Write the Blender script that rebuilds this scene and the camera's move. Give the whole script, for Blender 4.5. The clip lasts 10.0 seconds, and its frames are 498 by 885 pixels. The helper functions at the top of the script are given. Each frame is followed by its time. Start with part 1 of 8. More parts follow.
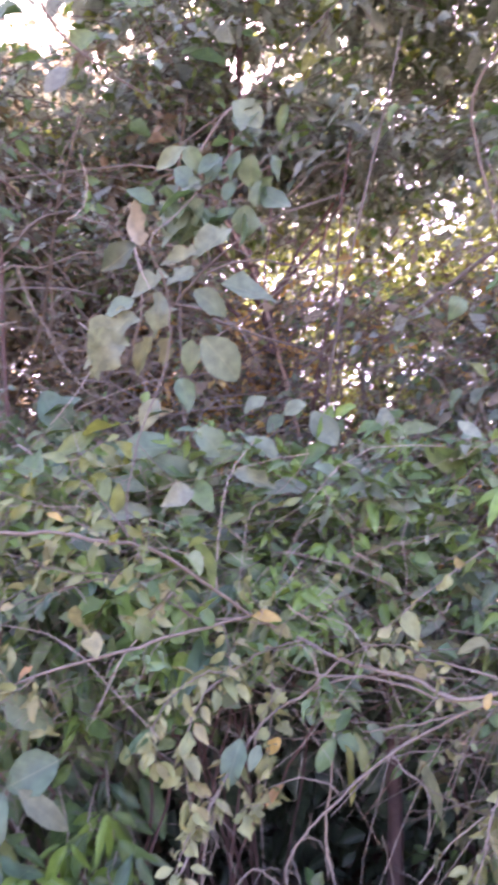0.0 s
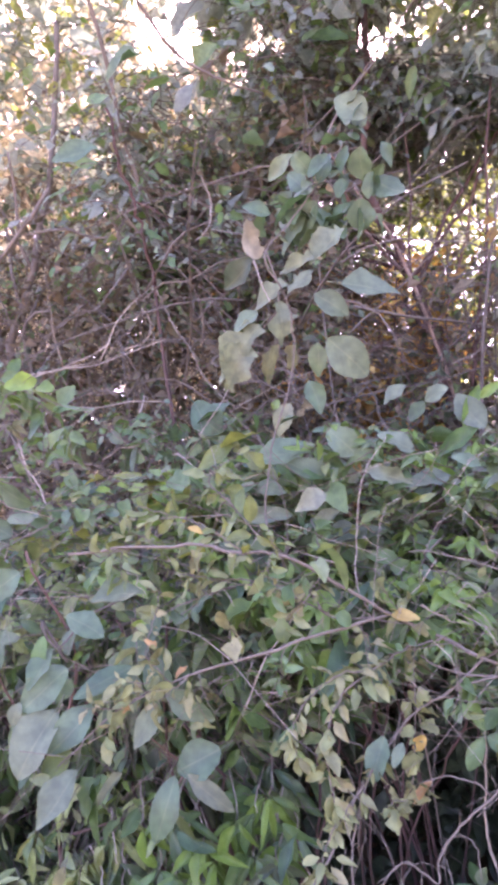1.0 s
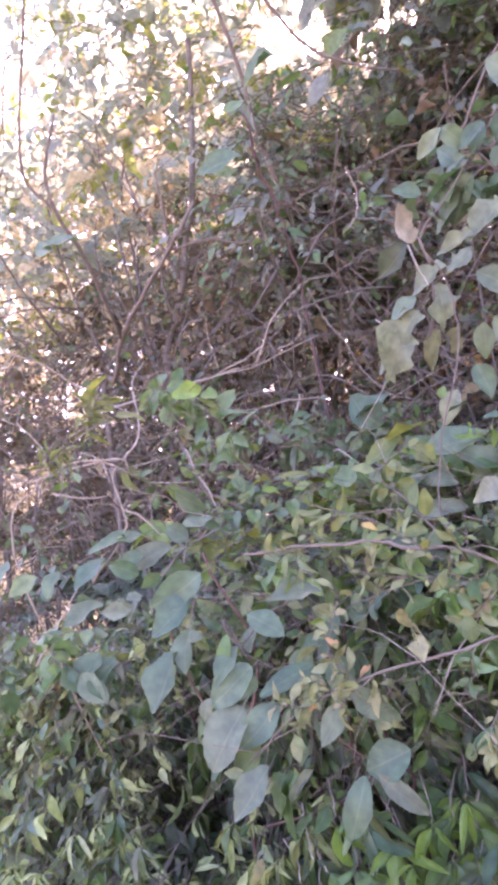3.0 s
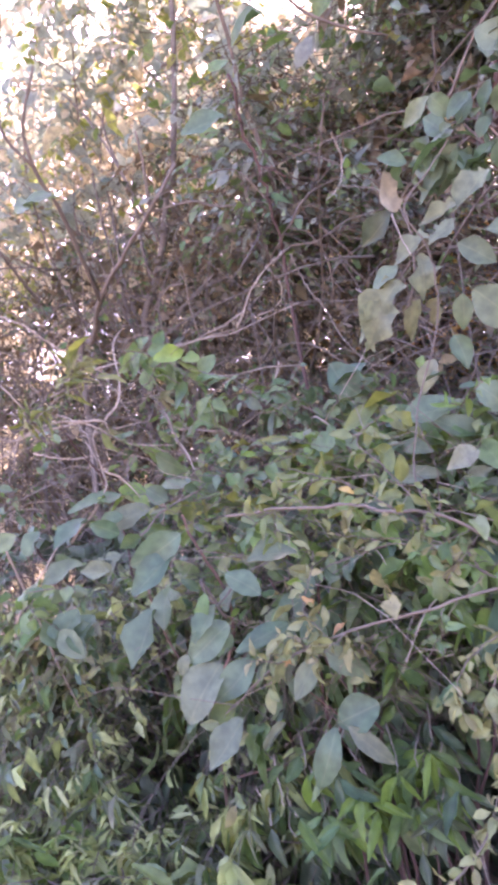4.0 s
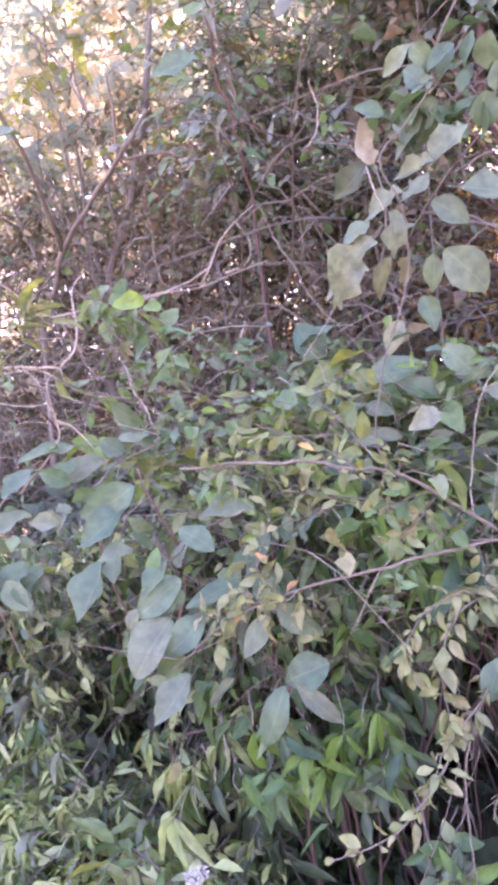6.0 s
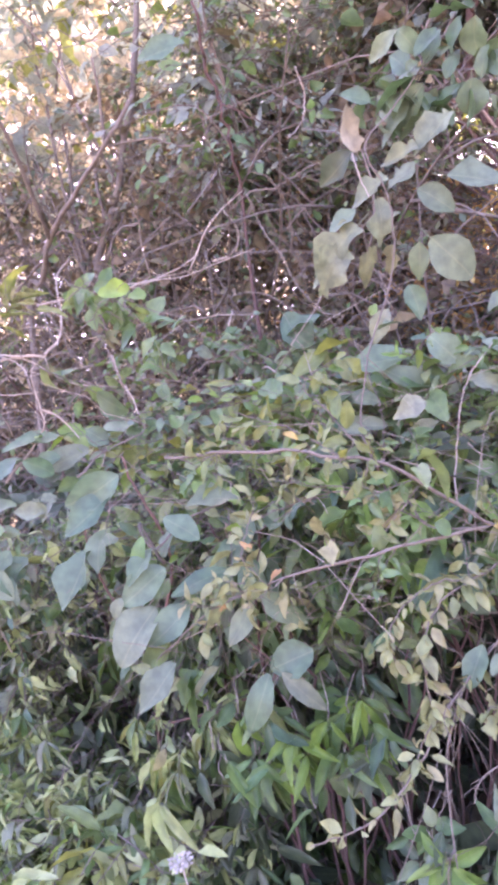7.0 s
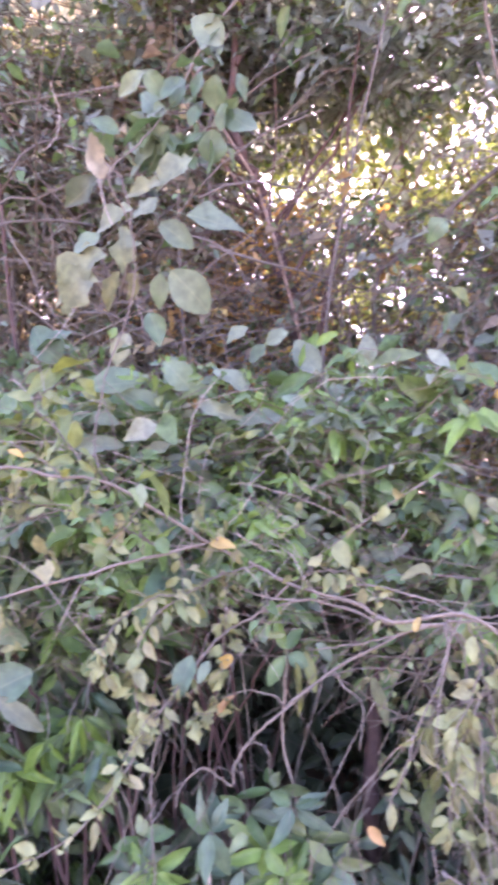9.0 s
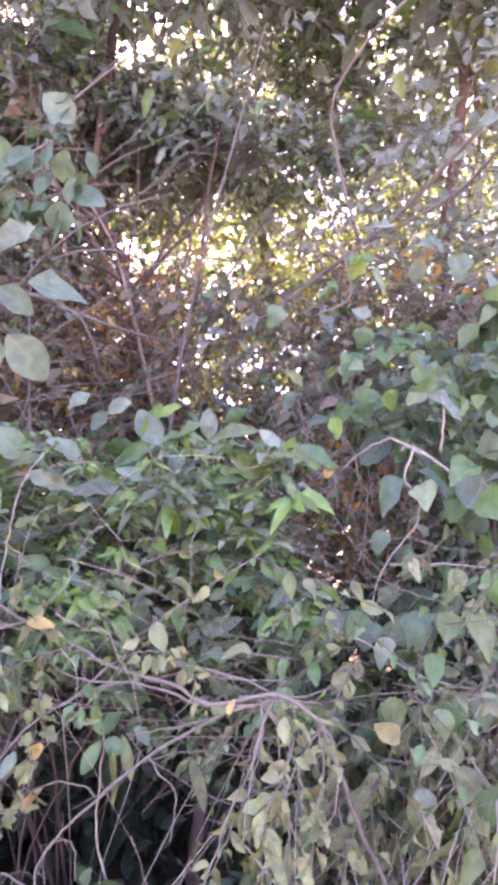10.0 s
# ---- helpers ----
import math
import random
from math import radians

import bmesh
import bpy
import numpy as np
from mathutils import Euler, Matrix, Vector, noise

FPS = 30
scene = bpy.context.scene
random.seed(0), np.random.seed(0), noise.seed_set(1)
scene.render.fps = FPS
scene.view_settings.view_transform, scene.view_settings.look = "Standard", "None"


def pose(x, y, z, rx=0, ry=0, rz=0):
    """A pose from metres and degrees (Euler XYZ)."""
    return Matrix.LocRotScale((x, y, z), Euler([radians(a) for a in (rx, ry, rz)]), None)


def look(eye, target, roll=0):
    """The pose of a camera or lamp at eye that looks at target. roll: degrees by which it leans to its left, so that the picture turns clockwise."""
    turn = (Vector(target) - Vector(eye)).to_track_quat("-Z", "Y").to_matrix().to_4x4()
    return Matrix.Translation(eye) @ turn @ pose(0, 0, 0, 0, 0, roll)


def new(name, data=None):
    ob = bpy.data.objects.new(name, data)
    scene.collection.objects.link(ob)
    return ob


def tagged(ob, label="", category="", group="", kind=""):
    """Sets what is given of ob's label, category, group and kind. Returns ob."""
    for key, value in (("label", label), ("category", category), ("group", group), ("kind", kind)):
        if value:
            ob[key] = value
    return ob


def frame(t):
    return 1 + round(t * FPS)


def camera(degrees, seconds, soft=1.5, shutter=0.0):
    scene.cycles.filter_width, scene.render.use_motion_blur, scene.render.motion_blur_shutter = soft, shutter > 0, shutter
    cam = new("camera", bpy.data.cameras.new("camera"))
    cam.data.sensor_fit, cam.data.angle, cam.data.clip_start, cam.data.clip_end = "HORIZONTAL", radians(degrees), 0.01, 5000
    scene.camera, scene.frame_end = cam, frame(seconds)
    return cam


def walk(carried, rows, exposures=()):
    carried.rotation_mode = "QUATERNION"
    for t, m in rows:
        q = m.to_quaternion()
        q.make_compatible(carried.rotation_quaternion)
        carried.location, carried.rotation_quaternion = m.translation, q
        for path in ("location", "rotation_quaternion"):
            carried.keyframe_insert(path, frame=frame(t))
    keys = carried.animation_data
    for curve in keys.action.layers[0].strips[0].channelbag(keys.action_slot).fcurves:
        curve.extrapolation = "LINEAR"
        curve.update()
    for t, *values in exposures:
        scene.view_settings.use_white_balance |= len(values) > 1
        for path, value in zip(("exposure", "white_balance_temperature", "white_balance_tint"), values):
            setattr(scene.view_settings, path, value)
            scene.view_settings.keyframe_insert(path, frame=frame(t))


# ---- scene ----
cam = camera(41.1, 10.0, soft=4.2, shutter=0.3)
PATH = [
    (0, (0.191, 0.167, 1.378), (-0.023, 2.138, 1.638), -3.3),
    (0.5, (0.273, 0.144, 1.387), (-0.314, 2.046, 1.579), -4.7),
    (1, (0.332, 0.147, 1.435), (-0.418, 1.986, 1.662), -6.7),
    (1.5, (0.321, 0.135, 1.432), (-0.576, 1.901, 1.714), -7.4),
    (2, (0.299, 0.14, 1.428), (-0.799, 1.79, 1.702), -9.1),
    (2.5, (0.303, 0.142, 1.433), (-0.829, 1.761, 1.743), -9.3),
    (2.7, (0.299, 0.145, 1.448), (-0.831, 1.768, 1.747), -9.2),
    (3.8, (0.289, 0.107, 1.445), (-0.857, 1.736, 1.629), -8.3),
    (4, (0.291, 0.11, 1.437), (-0.799, 1.778, 1.603), -8.0),
    (4.5, (0.276, 0.12, 1.418), (-0.783, 1.813, 1.531), -6.9),
    (5, (0.269, 0.136, 1.416), (-0.74, 1.861, 1.493), -6.3),
    (5.2, (0.27, 0.141, 1.414), (-0.741, 1.867, 1.45), -6.3),
    (6.3, (0.271, 0.16, 1.393), (-0.736, 1.886, 1.471), -5.6),
    (6.5, (0.279, 0.164, 1.394), (-0.707, 1.903, 1.447), -5.9),
    (7, (0.283, 0.163, 1.394), (-0.71, 1.9, 1.43), -5.8),
    (7.5, (0.289, 0.158, 1.394), (-0.668, 1.914, 1.425), -5.4),
    (8, (0.303, 0.155, 1.391), (-0.553, 1.963, 1.388), -4.9),
    (8.5, (0.352, 0.161, 1.394), (-0.286, 2.057, 1.402), -4.3),
    (9, (0.401, 0.16, 1.393), (0.024, 2.124, 1.423), -3.9),
    (9.5, (0.459, 0.162, 1.404), (0.413, 2.159, 1.503), -1.6),
    (10, (0.478, 0.151, 1.434), (0.516, 2.143, 1.611), -2.2),
]
walk(cam, [(t, look(eye, target, roll)) for t, eye, target, roll in PATH], exposures=[(0.0, 3.76, 6710, 59), (2.5, 3.72, 6700, 59), (4.5, 3.59, 6710, 59), (5.0, 3.87, 6720, 60), (6.5, 4.01, 6690, 62), (8.0, 4.14, 6780, 59), (8.5, 4.17, 6730, 58), (9.0, 4.17, 6730, 60), (9.5, 4.19, 6620, 62), (10.0, 4.07, 6660, 61)])

# ---- sky and sun: low sun behind the thicket, the near side in open shade ----
SUN_ELEVATION, SUN_YAW = 50.0, 14.0          # yaw: degrees to the left of straight ahead
world = bpy.data.worlds.new("sky")
scene.world = world
world.use_nodes = True
sky = world.node_tree.nodes.new("ShaderNodeTexSky")
sky.sky_type, sky.sun_disc = "NISHITA", False
sky.sun_elevation, sky.sun_rotation = radians(SUN_ELEVATION), radians(-SUN_YAW)
sky.air_density, sky.dust_density = 1.0, 2.5
world.node_tree.links.new(sky.outputs["Color"], world.node_tree.nodes["Background"].inputs["Color"])
world.node_tree.nodes["Background"].inputs["Strength"].default_value = 0.13
lamp = bpy.data.lights.new("sun", "SUN")
lamp.energy, lamp.angle, lamp.color = 2.4, radians(0.6), (1.0, 0.93, 0.82)
sun = new("sun", lamp)
e, a = radians(SUN_ELEVATION), radians(SUN_YAW)
sun.matrix_world = look((-40 * math.cos(e) * math.sin(a), 40 * math.cos(e) * math.cos(a), 40 * math.sin(e)), (0, 0, 0))

# ---- materials ----


def nodes_of(name):
    m = bpy.data.materials.new(name)
    m.use_nodes = True
    return m, m.node_tree.nodes, m.node_tree.links


def math_node(nodes, links, op, a, b=None):
    n = nodes.new("ShaderNodeMath")
    n.operation = op
    for i, v in enumerate((a, b)):
        if v is None:
            continue
        if isinstance(v, (int, float)):
            n.inputs[i].default_value = v
        else:
            links.new(v, n.inputs[i])
    return n.outputs[0]


def leaf_material(name, colours, glow, through_share=0.35, rough=0.45, spots=0.25, gloss=0.36):
    """Leaf: a ramp of colours from leaf to leaf, blotches, a paler midrib, side veins, light through the blade."""
    m, nodes, links = nodes_of(name)
    bsdf = nodes["Principled BSDF"]
    info, geo, uv = nodes.new("ShaderNodeObjectInfo"), nodes.new("ShaderNodeNewGeometry"), nodes.new("ShaderNodeUVMap")
    pick = math_node(nodes, links, "FRACT", math_node(nodes, links, "ADD", info.outputs["Random"], geo.outputs["Random Per Island"]))
    ramp = nodes.new("ShaderNodeValToRGB")
    ramp.color_ramp.elements.remove(ramp.color_ramp.elements[1])
    for i, c in enumerate(colours):
        el = ramp.color_ramp.elements[0] if i == 0 else ramp.color_ramp.elements.new(i / max(1, len(colours) - 1))
        el.position, el.color = i / max(1, len(colours) - 1), (*c, 1)
    links.new(pick, ramp.inputs[0])
    blot = nodes.new("ShaderNodeTexNoise")
    blot.inputs["Scale"].default_value, blot.inputs["Detail"].default_value = 38.0, 4.0
    links.new(geo.outputs["Position"], blot.inputs["Vector"])
    spot = nodes.new("ShaderNodeValToRGB")
    spot.color_ramp.elements[0].position, spot.color_ramp.elements[1].position = 0.35, 0.72
    spot.color_ramp.elements[0].color = (1 - spots, 1 - spots, 1 - spots, 1)
    spot.color_ramp.elements[1].color = (1 + spots * 0.8, 1 + spots * 0.7, 1 + spots * 0.4, 1)
    links.new(blot.outputs["Fac"], spot.inputs[0])
    mixed = nodes.new("ShaderNodeMix")
    mixed.data_type, mixed.blend_type = "RGBA", "MULTIPLY"
    mixed.inputs["Factor"].default_value = 1.0
    links.new(ramp.outputs["Color"], mixed.inputs["A"])
    links.new(spot.outputs["Color"], mixed.inputs["B"])
    sep = nodes.new("ShaderNodeSeparateXYZ")
    links.new(uv.outputs["UV"], sep.inputs[0])
    across = math_node(nodes, links, "ABSOLUTE", math_node(nodes, links, "SUBTRACT", sep.outputs[0], 0.5))
    rib = math_node(nodes, links, "LESS_THAN", across, 0.022)
    veins = math_node(nodes, links, "SINE", math_node(nodes, links, "MULTIPLY", math_node(nodes, links, "SUBTRACT", sep.outputs[1], across), 46.0))
    veiny = nodes.new("ShaderNodeMix")
    veiny.data_type = "RGBA"
    links.new(math_node(nodes, links, "MULTIPLY", rib, 0.14), veiny.inputs["Factor"])
    links.new(mixed.outputs["Result"], veiny.inputs["A"])
    veiny.inputs["B"].default_value = (0.34, 0.36, 0.2, 1)
    bump = nodes.new("ShaderNodeBump")
    bump.inputs["Strength"].default_value, bump.inputs["Distance"].default_value = 0.1, 0.0012
    links.new(math_node(nodes, links, "ADD", veins, blot.outputs["Fac"]), bump.inputs["Height"])
    links.new(veiny.outputs["Result"], bsdf.inputs["Base Color"])
    links.new(bump.outputs["Normal"], bsdf.inputs["Normal"])
    bsdf.inputs["Roughness"].default_value = rough
    bsdf.inputs["Specular IOR Level"].default_value = gloss
    lit = nodes.new("ShaderNodeBsdfTranslucent")
    tint = nodes.new("ShaderNodeMix")
    tint.data_type, tint.blend_type = "RGBA", "MULTIPLY"
    tint.inputs["Factor"].default_value = 1.0
    tint.inputs["A"].default_value = (*glow, 1)
    links.new(spot.outputs["Color"], tint.inputs["B"])
    links.new(tint.outputs["Result"], lit.inputs["Color"])
    share = nodes.new("ShaderNodeMixShader")
    share.inputs[0].default_value = through_share
    links.new(bsdf.outputs[0], share.inputs[1])
    links.new(lit.outputs[0], share.inputs[2])
    links.new(share.outputs[0], nodes["Material Output"].inputs["Surface"])
    return m


def bark_material(name, dark, light, scale=60.0, rough=0.85):
    """Bark: streaked along the stem, with lichen blotches and relief."""
    m, nodes, links = nodes_of(name)
    bsdf = nodes["Principled BSDF"]
    geo, uv, info = nodes.new("ShaderNodeNewGeometry"), nodes.new("ShaderNodeUVMap"), nodes.new("ShaderNodeObjectInfo")
    grain, blot = nodes.new("ShaderNodeTexNoise"), nodes.new("ShaderNodeTexNoise")
    grain.inputs["Scale"].default_value, grain.inputs["Detail"].default_value = scale, 6.0
    blot.inputs["Scale"].default_value, blot.inputs["Detail"].default_value = scale * 0.18, 3.0
    links.new(geo.outputs["Position"], grain.inputs["Vector"])
    links.new(geo.outputs["Position"], blot.inputs["Vector"])
    add = math_node(nodes, links, "ADD", math_node(nodes, links, "MULTIPLY", grain.outputs["Fac"], 0.6), math_node(nodes, links, "MULTIPLY", blot.outputs["Fac"], 0.6))
    add = math_node(nodes, links, "ADD", add, math_node(nodes, links, "MULTIPLY", geo.outputs["Random Per Island"], 0.25))
    ramp = nodes.new("ShaderNodeValToRGB")
    ramp.color_ramp.elements[0].position, ramp.color_ramp.elements[1].position = 0.42, 0.9
    ramp.color_ramp.elements[0].color, ramp.color_ramp.elements[1].color = (*dark, 1), (*light, 1)
    links.new(add, ramp.inputs[0])
    bump = nodes.new("ShaderNodeBump")
    bump.inputs["Strength"].default_value, bump.inputs["Distance"].default_value = 0.6, 0.004
    links.new(grain.outputs["Fac"], bump.inputs["Height"])
    links.new(ramp.outputs["Color"], bsdf.inputs["Base Color"])
    links.new(bump.outputs["Normal"], bsdf.inputs["Normal"])
    bsdf.inputs["Roughness"].default_value = rough
    return m


TEAL = leaf_material("broad_teal_leaf", [(0.05, 0.11, 0.0655), (0.08, 0.145, 0.0882), (0.11, 0.175, 0.105), (0.065, 0.125, 0.0672), (0.145, 0.195, 0.118), (0.045, 0.095, 0.0546)], (0.10, 0.21, 0.05), 0.2, 0.45, 0.25, 0.4)
BLUISH = leaf_material("pale_bluish_leaf", [(0.098, 0.15, 0.096), (0.132, 0.176, 0.12), (0.085, 0.136, 0.086), (0.15, 0.188, 0.132)], (0.2, 0.28, 0.1), 0.15, 0.5, 0.25, 0.28)
PALE = leaf_material("dusty_pale_leaf", [(0.133, 0.18, 0.116), (0.17, 0.214, 0.144), (0.12, 0.166, 0.108), (0.198, 0.228, 0.152)], (0.26, 0.32, 0.12), 0.2, 0.55, 0.3, 0.4)
PINKISH = leaf_material("withered_pinkish_leaf", [(0.235, 0.235, 0.18), (0.28, 0.265, 0.2)], (0.26, 0.26, 0.18), 0.12, 0.6, 0.3, 0.3)
GREEN = leaf_material("green_leaf", [(0.04, 0.094, 0.03), (0.058, 0.128, 0.045), (0.085, 0.18, 0.06), (0.13, 0.21, 0.09), (0.068, 0.145, 0.067), (0.185, 0.245, 0.12), (0.094, 0.184, 0.08), (0.14, 0.18, 0.076), (0.06, 0.145, 0.062)], (0.17, 0.28, 0.05), 0.3, 0.42)
BRIGHT = leaf_material("fresh_green_leaf", [(0.095, 0.2, 0.0467), (0.152, 0.27, 0.0638), (0.0855, 0.17, 0.0467), (0.18, 0.27, 0.0765)], (0.2, 0.35, 0.05), 0.28, 0.42)
FRESH = leaf_material("young_shoot_leaf", [(0.11, 0.215, 0.045), (0.16, 0.28, 0.063), (0.095, 0.185, 0.045)], (0.22, 0.38, 0.05), 0.32, 0.42)
# pale grassy green, raised further to stand for brighter light at lower left
GRASSY = leaf_material("light_raised_grassy_leaf", [(0.345, 0.415, 0.205), (0.275, 0.35, 0.13), (0.33, 0.395, 0.165), (0.235, 0.321, 0.11), (0.36, 0.41, 0.21), (0.191, 0.275, 0.092)], (0.32, 0.42, 0.12), 0.25, 0.45)
OLIVE = leaf_material("olive_leaf", [(0.112, 0.16, 0.06), (0.147, 0.193, 0.075), (0.086, 0.142, 0.053), (0.195, 0.21, 0.075)], (0.32, 0.34, 0.05), 0.3, 0.5)
SMALL_PALE = leaf_material("small_dry_leaf", [(0.158, 0.198, 0.0851), (0.22, 0.252, 0.115), (0.132, 0.184, 0.0777), (0.255, 0.243, 0.122), (0.176, 0.23, 0.104)], (0.34, 0.34, 0.13), 0.25, 0.55, 0.3, 0.35)
WITHERED = leaf_material("grey_withered_leaf", [(0.108, 0.128, 0.056), (0.145, 0.156, 0.077), (0.085, 0.112, 0.048), (0.143, 0.139, 0.076)], (0.3, 0.27, 0.13), 0.2, 0.6, 0.3, 0.3)
YELLOW = leaf_material("yellow_leaf", [(0.44, 0.288, 0.078), (0.4, 0.32, 0.117)], (0.6, 0.4, 0.05), 0.3, 0.5)
ORANGE = leaf_material("orange_leaf", [(0.4, 0.25, 0.1), (0.37, 0.22, 0.09)], (0.5, 0.28, 0.1), 0.2, 0.5)
# canopy leaf made paler and bluer to stand for the veiling haze up there
CANOPY = leaf_material("haze_paled_canopy_leaf", [(0.124, 0.166, 0.138), (0.168, 0.211, 0.178), (0.208, 0.25, 0.216), (0.15, 0.191, 0.158)], (0.42, 0.5, 0.37), 0.5, 0.42, 0.2, 0.6)
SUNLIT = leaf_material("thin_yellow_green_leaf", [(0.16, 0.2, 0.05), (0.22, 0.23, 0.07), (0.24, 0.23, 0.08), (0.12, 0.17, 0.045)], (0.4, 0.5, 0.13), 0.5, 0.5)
# cream colour and strong glow stand for overexposed backlit foliage
CREAM = leaf_material("backlight_cream_leaf", [(0.34, 0.28, 0.16), (0.42, 0.34, 0.2), (0.28, 0.26, 0.12)], (0.8, 0.74, 0.52), 0.55, 0.6)
RUST = leaf_material("rusty_leaf", [(0.26, 0.15, 0.06), (0.21, 0.13, 0.055), (0.3, 0.2, 0.07)], (0.72, 0.42, 0.1), 0.5, 0.6, 0.25, 0.15)
BROWN = leaf_material("brown_thicket_leaf", [(0.115, 0.1, 0.068), (0.15, 0.125, 0.085), (0.09, 0.098, 0.06), (0.19, 0.15, 0.105), (0.1, 0.12, 0.062)], (0.3, 0.2, 0.1), 0.2, 0.6, 0.25, 0.12)
# dark leaf; in the hollows and low bushes the colour stands for shade
DARK = leaf_material("dark_shade_tinted_leaf", [(0.045, 0.075, 0.0422), (0.065, 0.1, 0.0528), (0.055, 0.08, 0.051)], (0.07, 0.13, 0.035), 0.15, 0.45)
TWIG = bark_material("smooth_mauve_twig", (0.068, 0.058, 0.043), (0.18, 0.154, 0.116), 110)
BARK = bark_material("red_brown_bark", (0.062, 0.036, 0.027), (0.19, 0.115, 0.085), 45)
DULL = bark_material("grey_brown_twig", (0.058, 0.048, 0.038), (0.165, 0.14, 0.108), 70)
# red-brown bark with the shade inside the thicket put into its colour
DEEP = bark_material("shade_darkened_red_bark", (0.035, 0.02, 0.016), (0.105, 0.06, 0.048), 45)
TAN = bark_material("tan_sapling_bark", (0.13, 0.085, 0.06), (0.32, 0.22, 0.155), 60)
STRAW = bark_material("straw_tendril", (0.15, 0.12, 0.09), (0.36, 0.31, 0.24), 80)
EARTH = bark_material("earth_and_litter", (0.075, 0.058, 0.04), (0.27, 0.22, 0.14), 9.0, 0.95)
FLOWER = bark_material("white_flower", (0.16, 0.165, 0.13), (0.4, 0.4, 0.35), 60)

# ---- makers ----


def link_mesh(name, verts, faces, uvs, material, parent=None, label="", kind=""):
    """One mesh object, its corners given in the world, under its thing."""
    me = bpy.data.meshes.new(name)
    me.from_pydata(verts, [], faces)
    if uvs is not None:
        layer = me.uv_layers.new(name="UVMap")
        loops = np.zeros(len(me.loops), dtype=np.int32)
        me.loops.foreach_get("vertex_index", loops)
        layer.data.foreach_set("uv", np.asarray(uvs, dtype=np.float32)[loops].ravel())
    me.materials.append(material)
    me.polygons.foreach_set("use_smooth", [True] * len(me.polygons))
    ob = new(name, me)
    if parent is not None:
        put_under(ob, parent)
    return tagged(ob, label=label, kind=kind)


def put_under(ob, parent):
    ob.parent = parent
    if parent.parent is None:
        ob.matrix_parent_inverse = Matrix.Translation(-parent.location)


def plant(name, base, label, category, group="", kind=""):
    """An Empty at the foot of a plant."""
    ob = new(name)
    ob.location = base
    ob.empty_display_size = 0.1
    return tagged(ob, label=label, category=category, group=group, kind=kind)


def smooth_line(points, steps=5):
    """A smooth line through the points."""
    p = [Vector(q) for q in points]
    p = [2 * p[0] - p[1], *p, 2 * p[-1] - p[-2]]
    out = []
    for a, b, c, d in zip(p, p[1:], p[2:], p[3:]):
        for i in range(steps):
            t = i / steps
            out.append(0.5 * (2 * b + (c - a) * t + (2 * a - 5 * b + 4 * c - d) * t * t + (3 * b - a - 3 * c + d) * t ** 3))
    return out + [p[-2]]


def tube(line, r0, r1, sides=6, knots=0.0, rng=None):
    """Corners, faces and uvs of a tapered, slightly knotty stem along a line."""
    verts, faces, uvs = [], [], []
    n = len(line)
    side = None
    for i, c in enumerate(line):
        d = (line[min(i + 1, n - 1)] - line[max(i - 1, 0)])
        d = d.normalized() if d.length > 1e-9 else Vector((0, 0, 1))
        if side is None:
            side = d.orthogonal().normalized()
        side = (side - d * side.dot(d)).normalized()
        other = d.cross(side)
        r = r0 + (r1 - r0) * i / (n - 1)
        if knots and rng:
            r *= 1 + knots * rng.uniform(-1, 1)
        for k in range(sides):
            w = 2 * math.pi * k / sides
            verts.append(c + side * (r * math.cos(w)) + other * (r * math.sin(w)))
            uvs.append((k / sides, i * 0.2))
    for i in range(n - 1):
        for k in range(sides):
            a, b = i * sides + k, i * sides + (k + 1) % sides
            faces.append((a, b, b + sides, a + sides))
    faces.append(tuple(range(sides))[::-1])
    faces.append(tuple(range((n - 1) * sides, n * sides)))
    return [tuple(v) for v in verts], faces, uvs


def stem(parent, name, points, r0, r1, material, sides=7, wobble=0.0012, steps=5, label="", seed=1):
    """One stem, limb or twig as a part."""
    rng = random.Random(seed + len(points) * 7 + int(abs(points[0][0]) * 1000))
    line = smooth_line(points, steps)
    line = [c + Vector((rng.gauss(0, wobble), rng.gauss(0, wobble), rng.gauss(0, wobble))) if 0 < i < len(line) - 1 else c for i, c in enumerate(line)]
    drift = Vector((rng.uniform(0, 50), rng.uniform(0, 50), rng.uniform(0, 50)))
    for i in range(1, len(line) - 1):
        ends = min(1.0, i / 4, (len(line) - 1 - i) / 4)
        line[i] = line[i] + noise.noise_vector(line[i] * 9 + drift) * (0.007 * ends)
    v, f, u = tube(line, r0, r1, sides, 0.12, rng)
    return link_mesh(name, v, f, u, material, parent, label)


def spurs(parent, points, count, length, r, material, seed=1):
    """Short side twigs and buds along a limb, joined."""
    rng = random.Random(seed)
    line = smooth_line(points, 8)
    b = Bundle()
    for _ in range(count):
        i = rng.randrange(1, len(line) - 1)
        d = (line[i + 1] - line[i]).normalized()
        e = (d * rng.uniform(-0.2, 0.9) + Vector((rng.gauss(0, 0.6), rng.gauss(-0.3, 0.5), rng.gauss(0, 0.7)))).normalized()
        L = length * rng.uniform(0.2, 1.2)
        c = Vector((rng.gauss(0, 0.3), rng.gauss(0, 0.2), rng.gauss(-0.2, 0.3)))
        b.add([line[i] + e * (L * t) + c * (L * t * t) for t in (0, 0.35, 0.7, 1)], r, r * 0.4, 4)
    return b.link("twig_mass", material, parent)


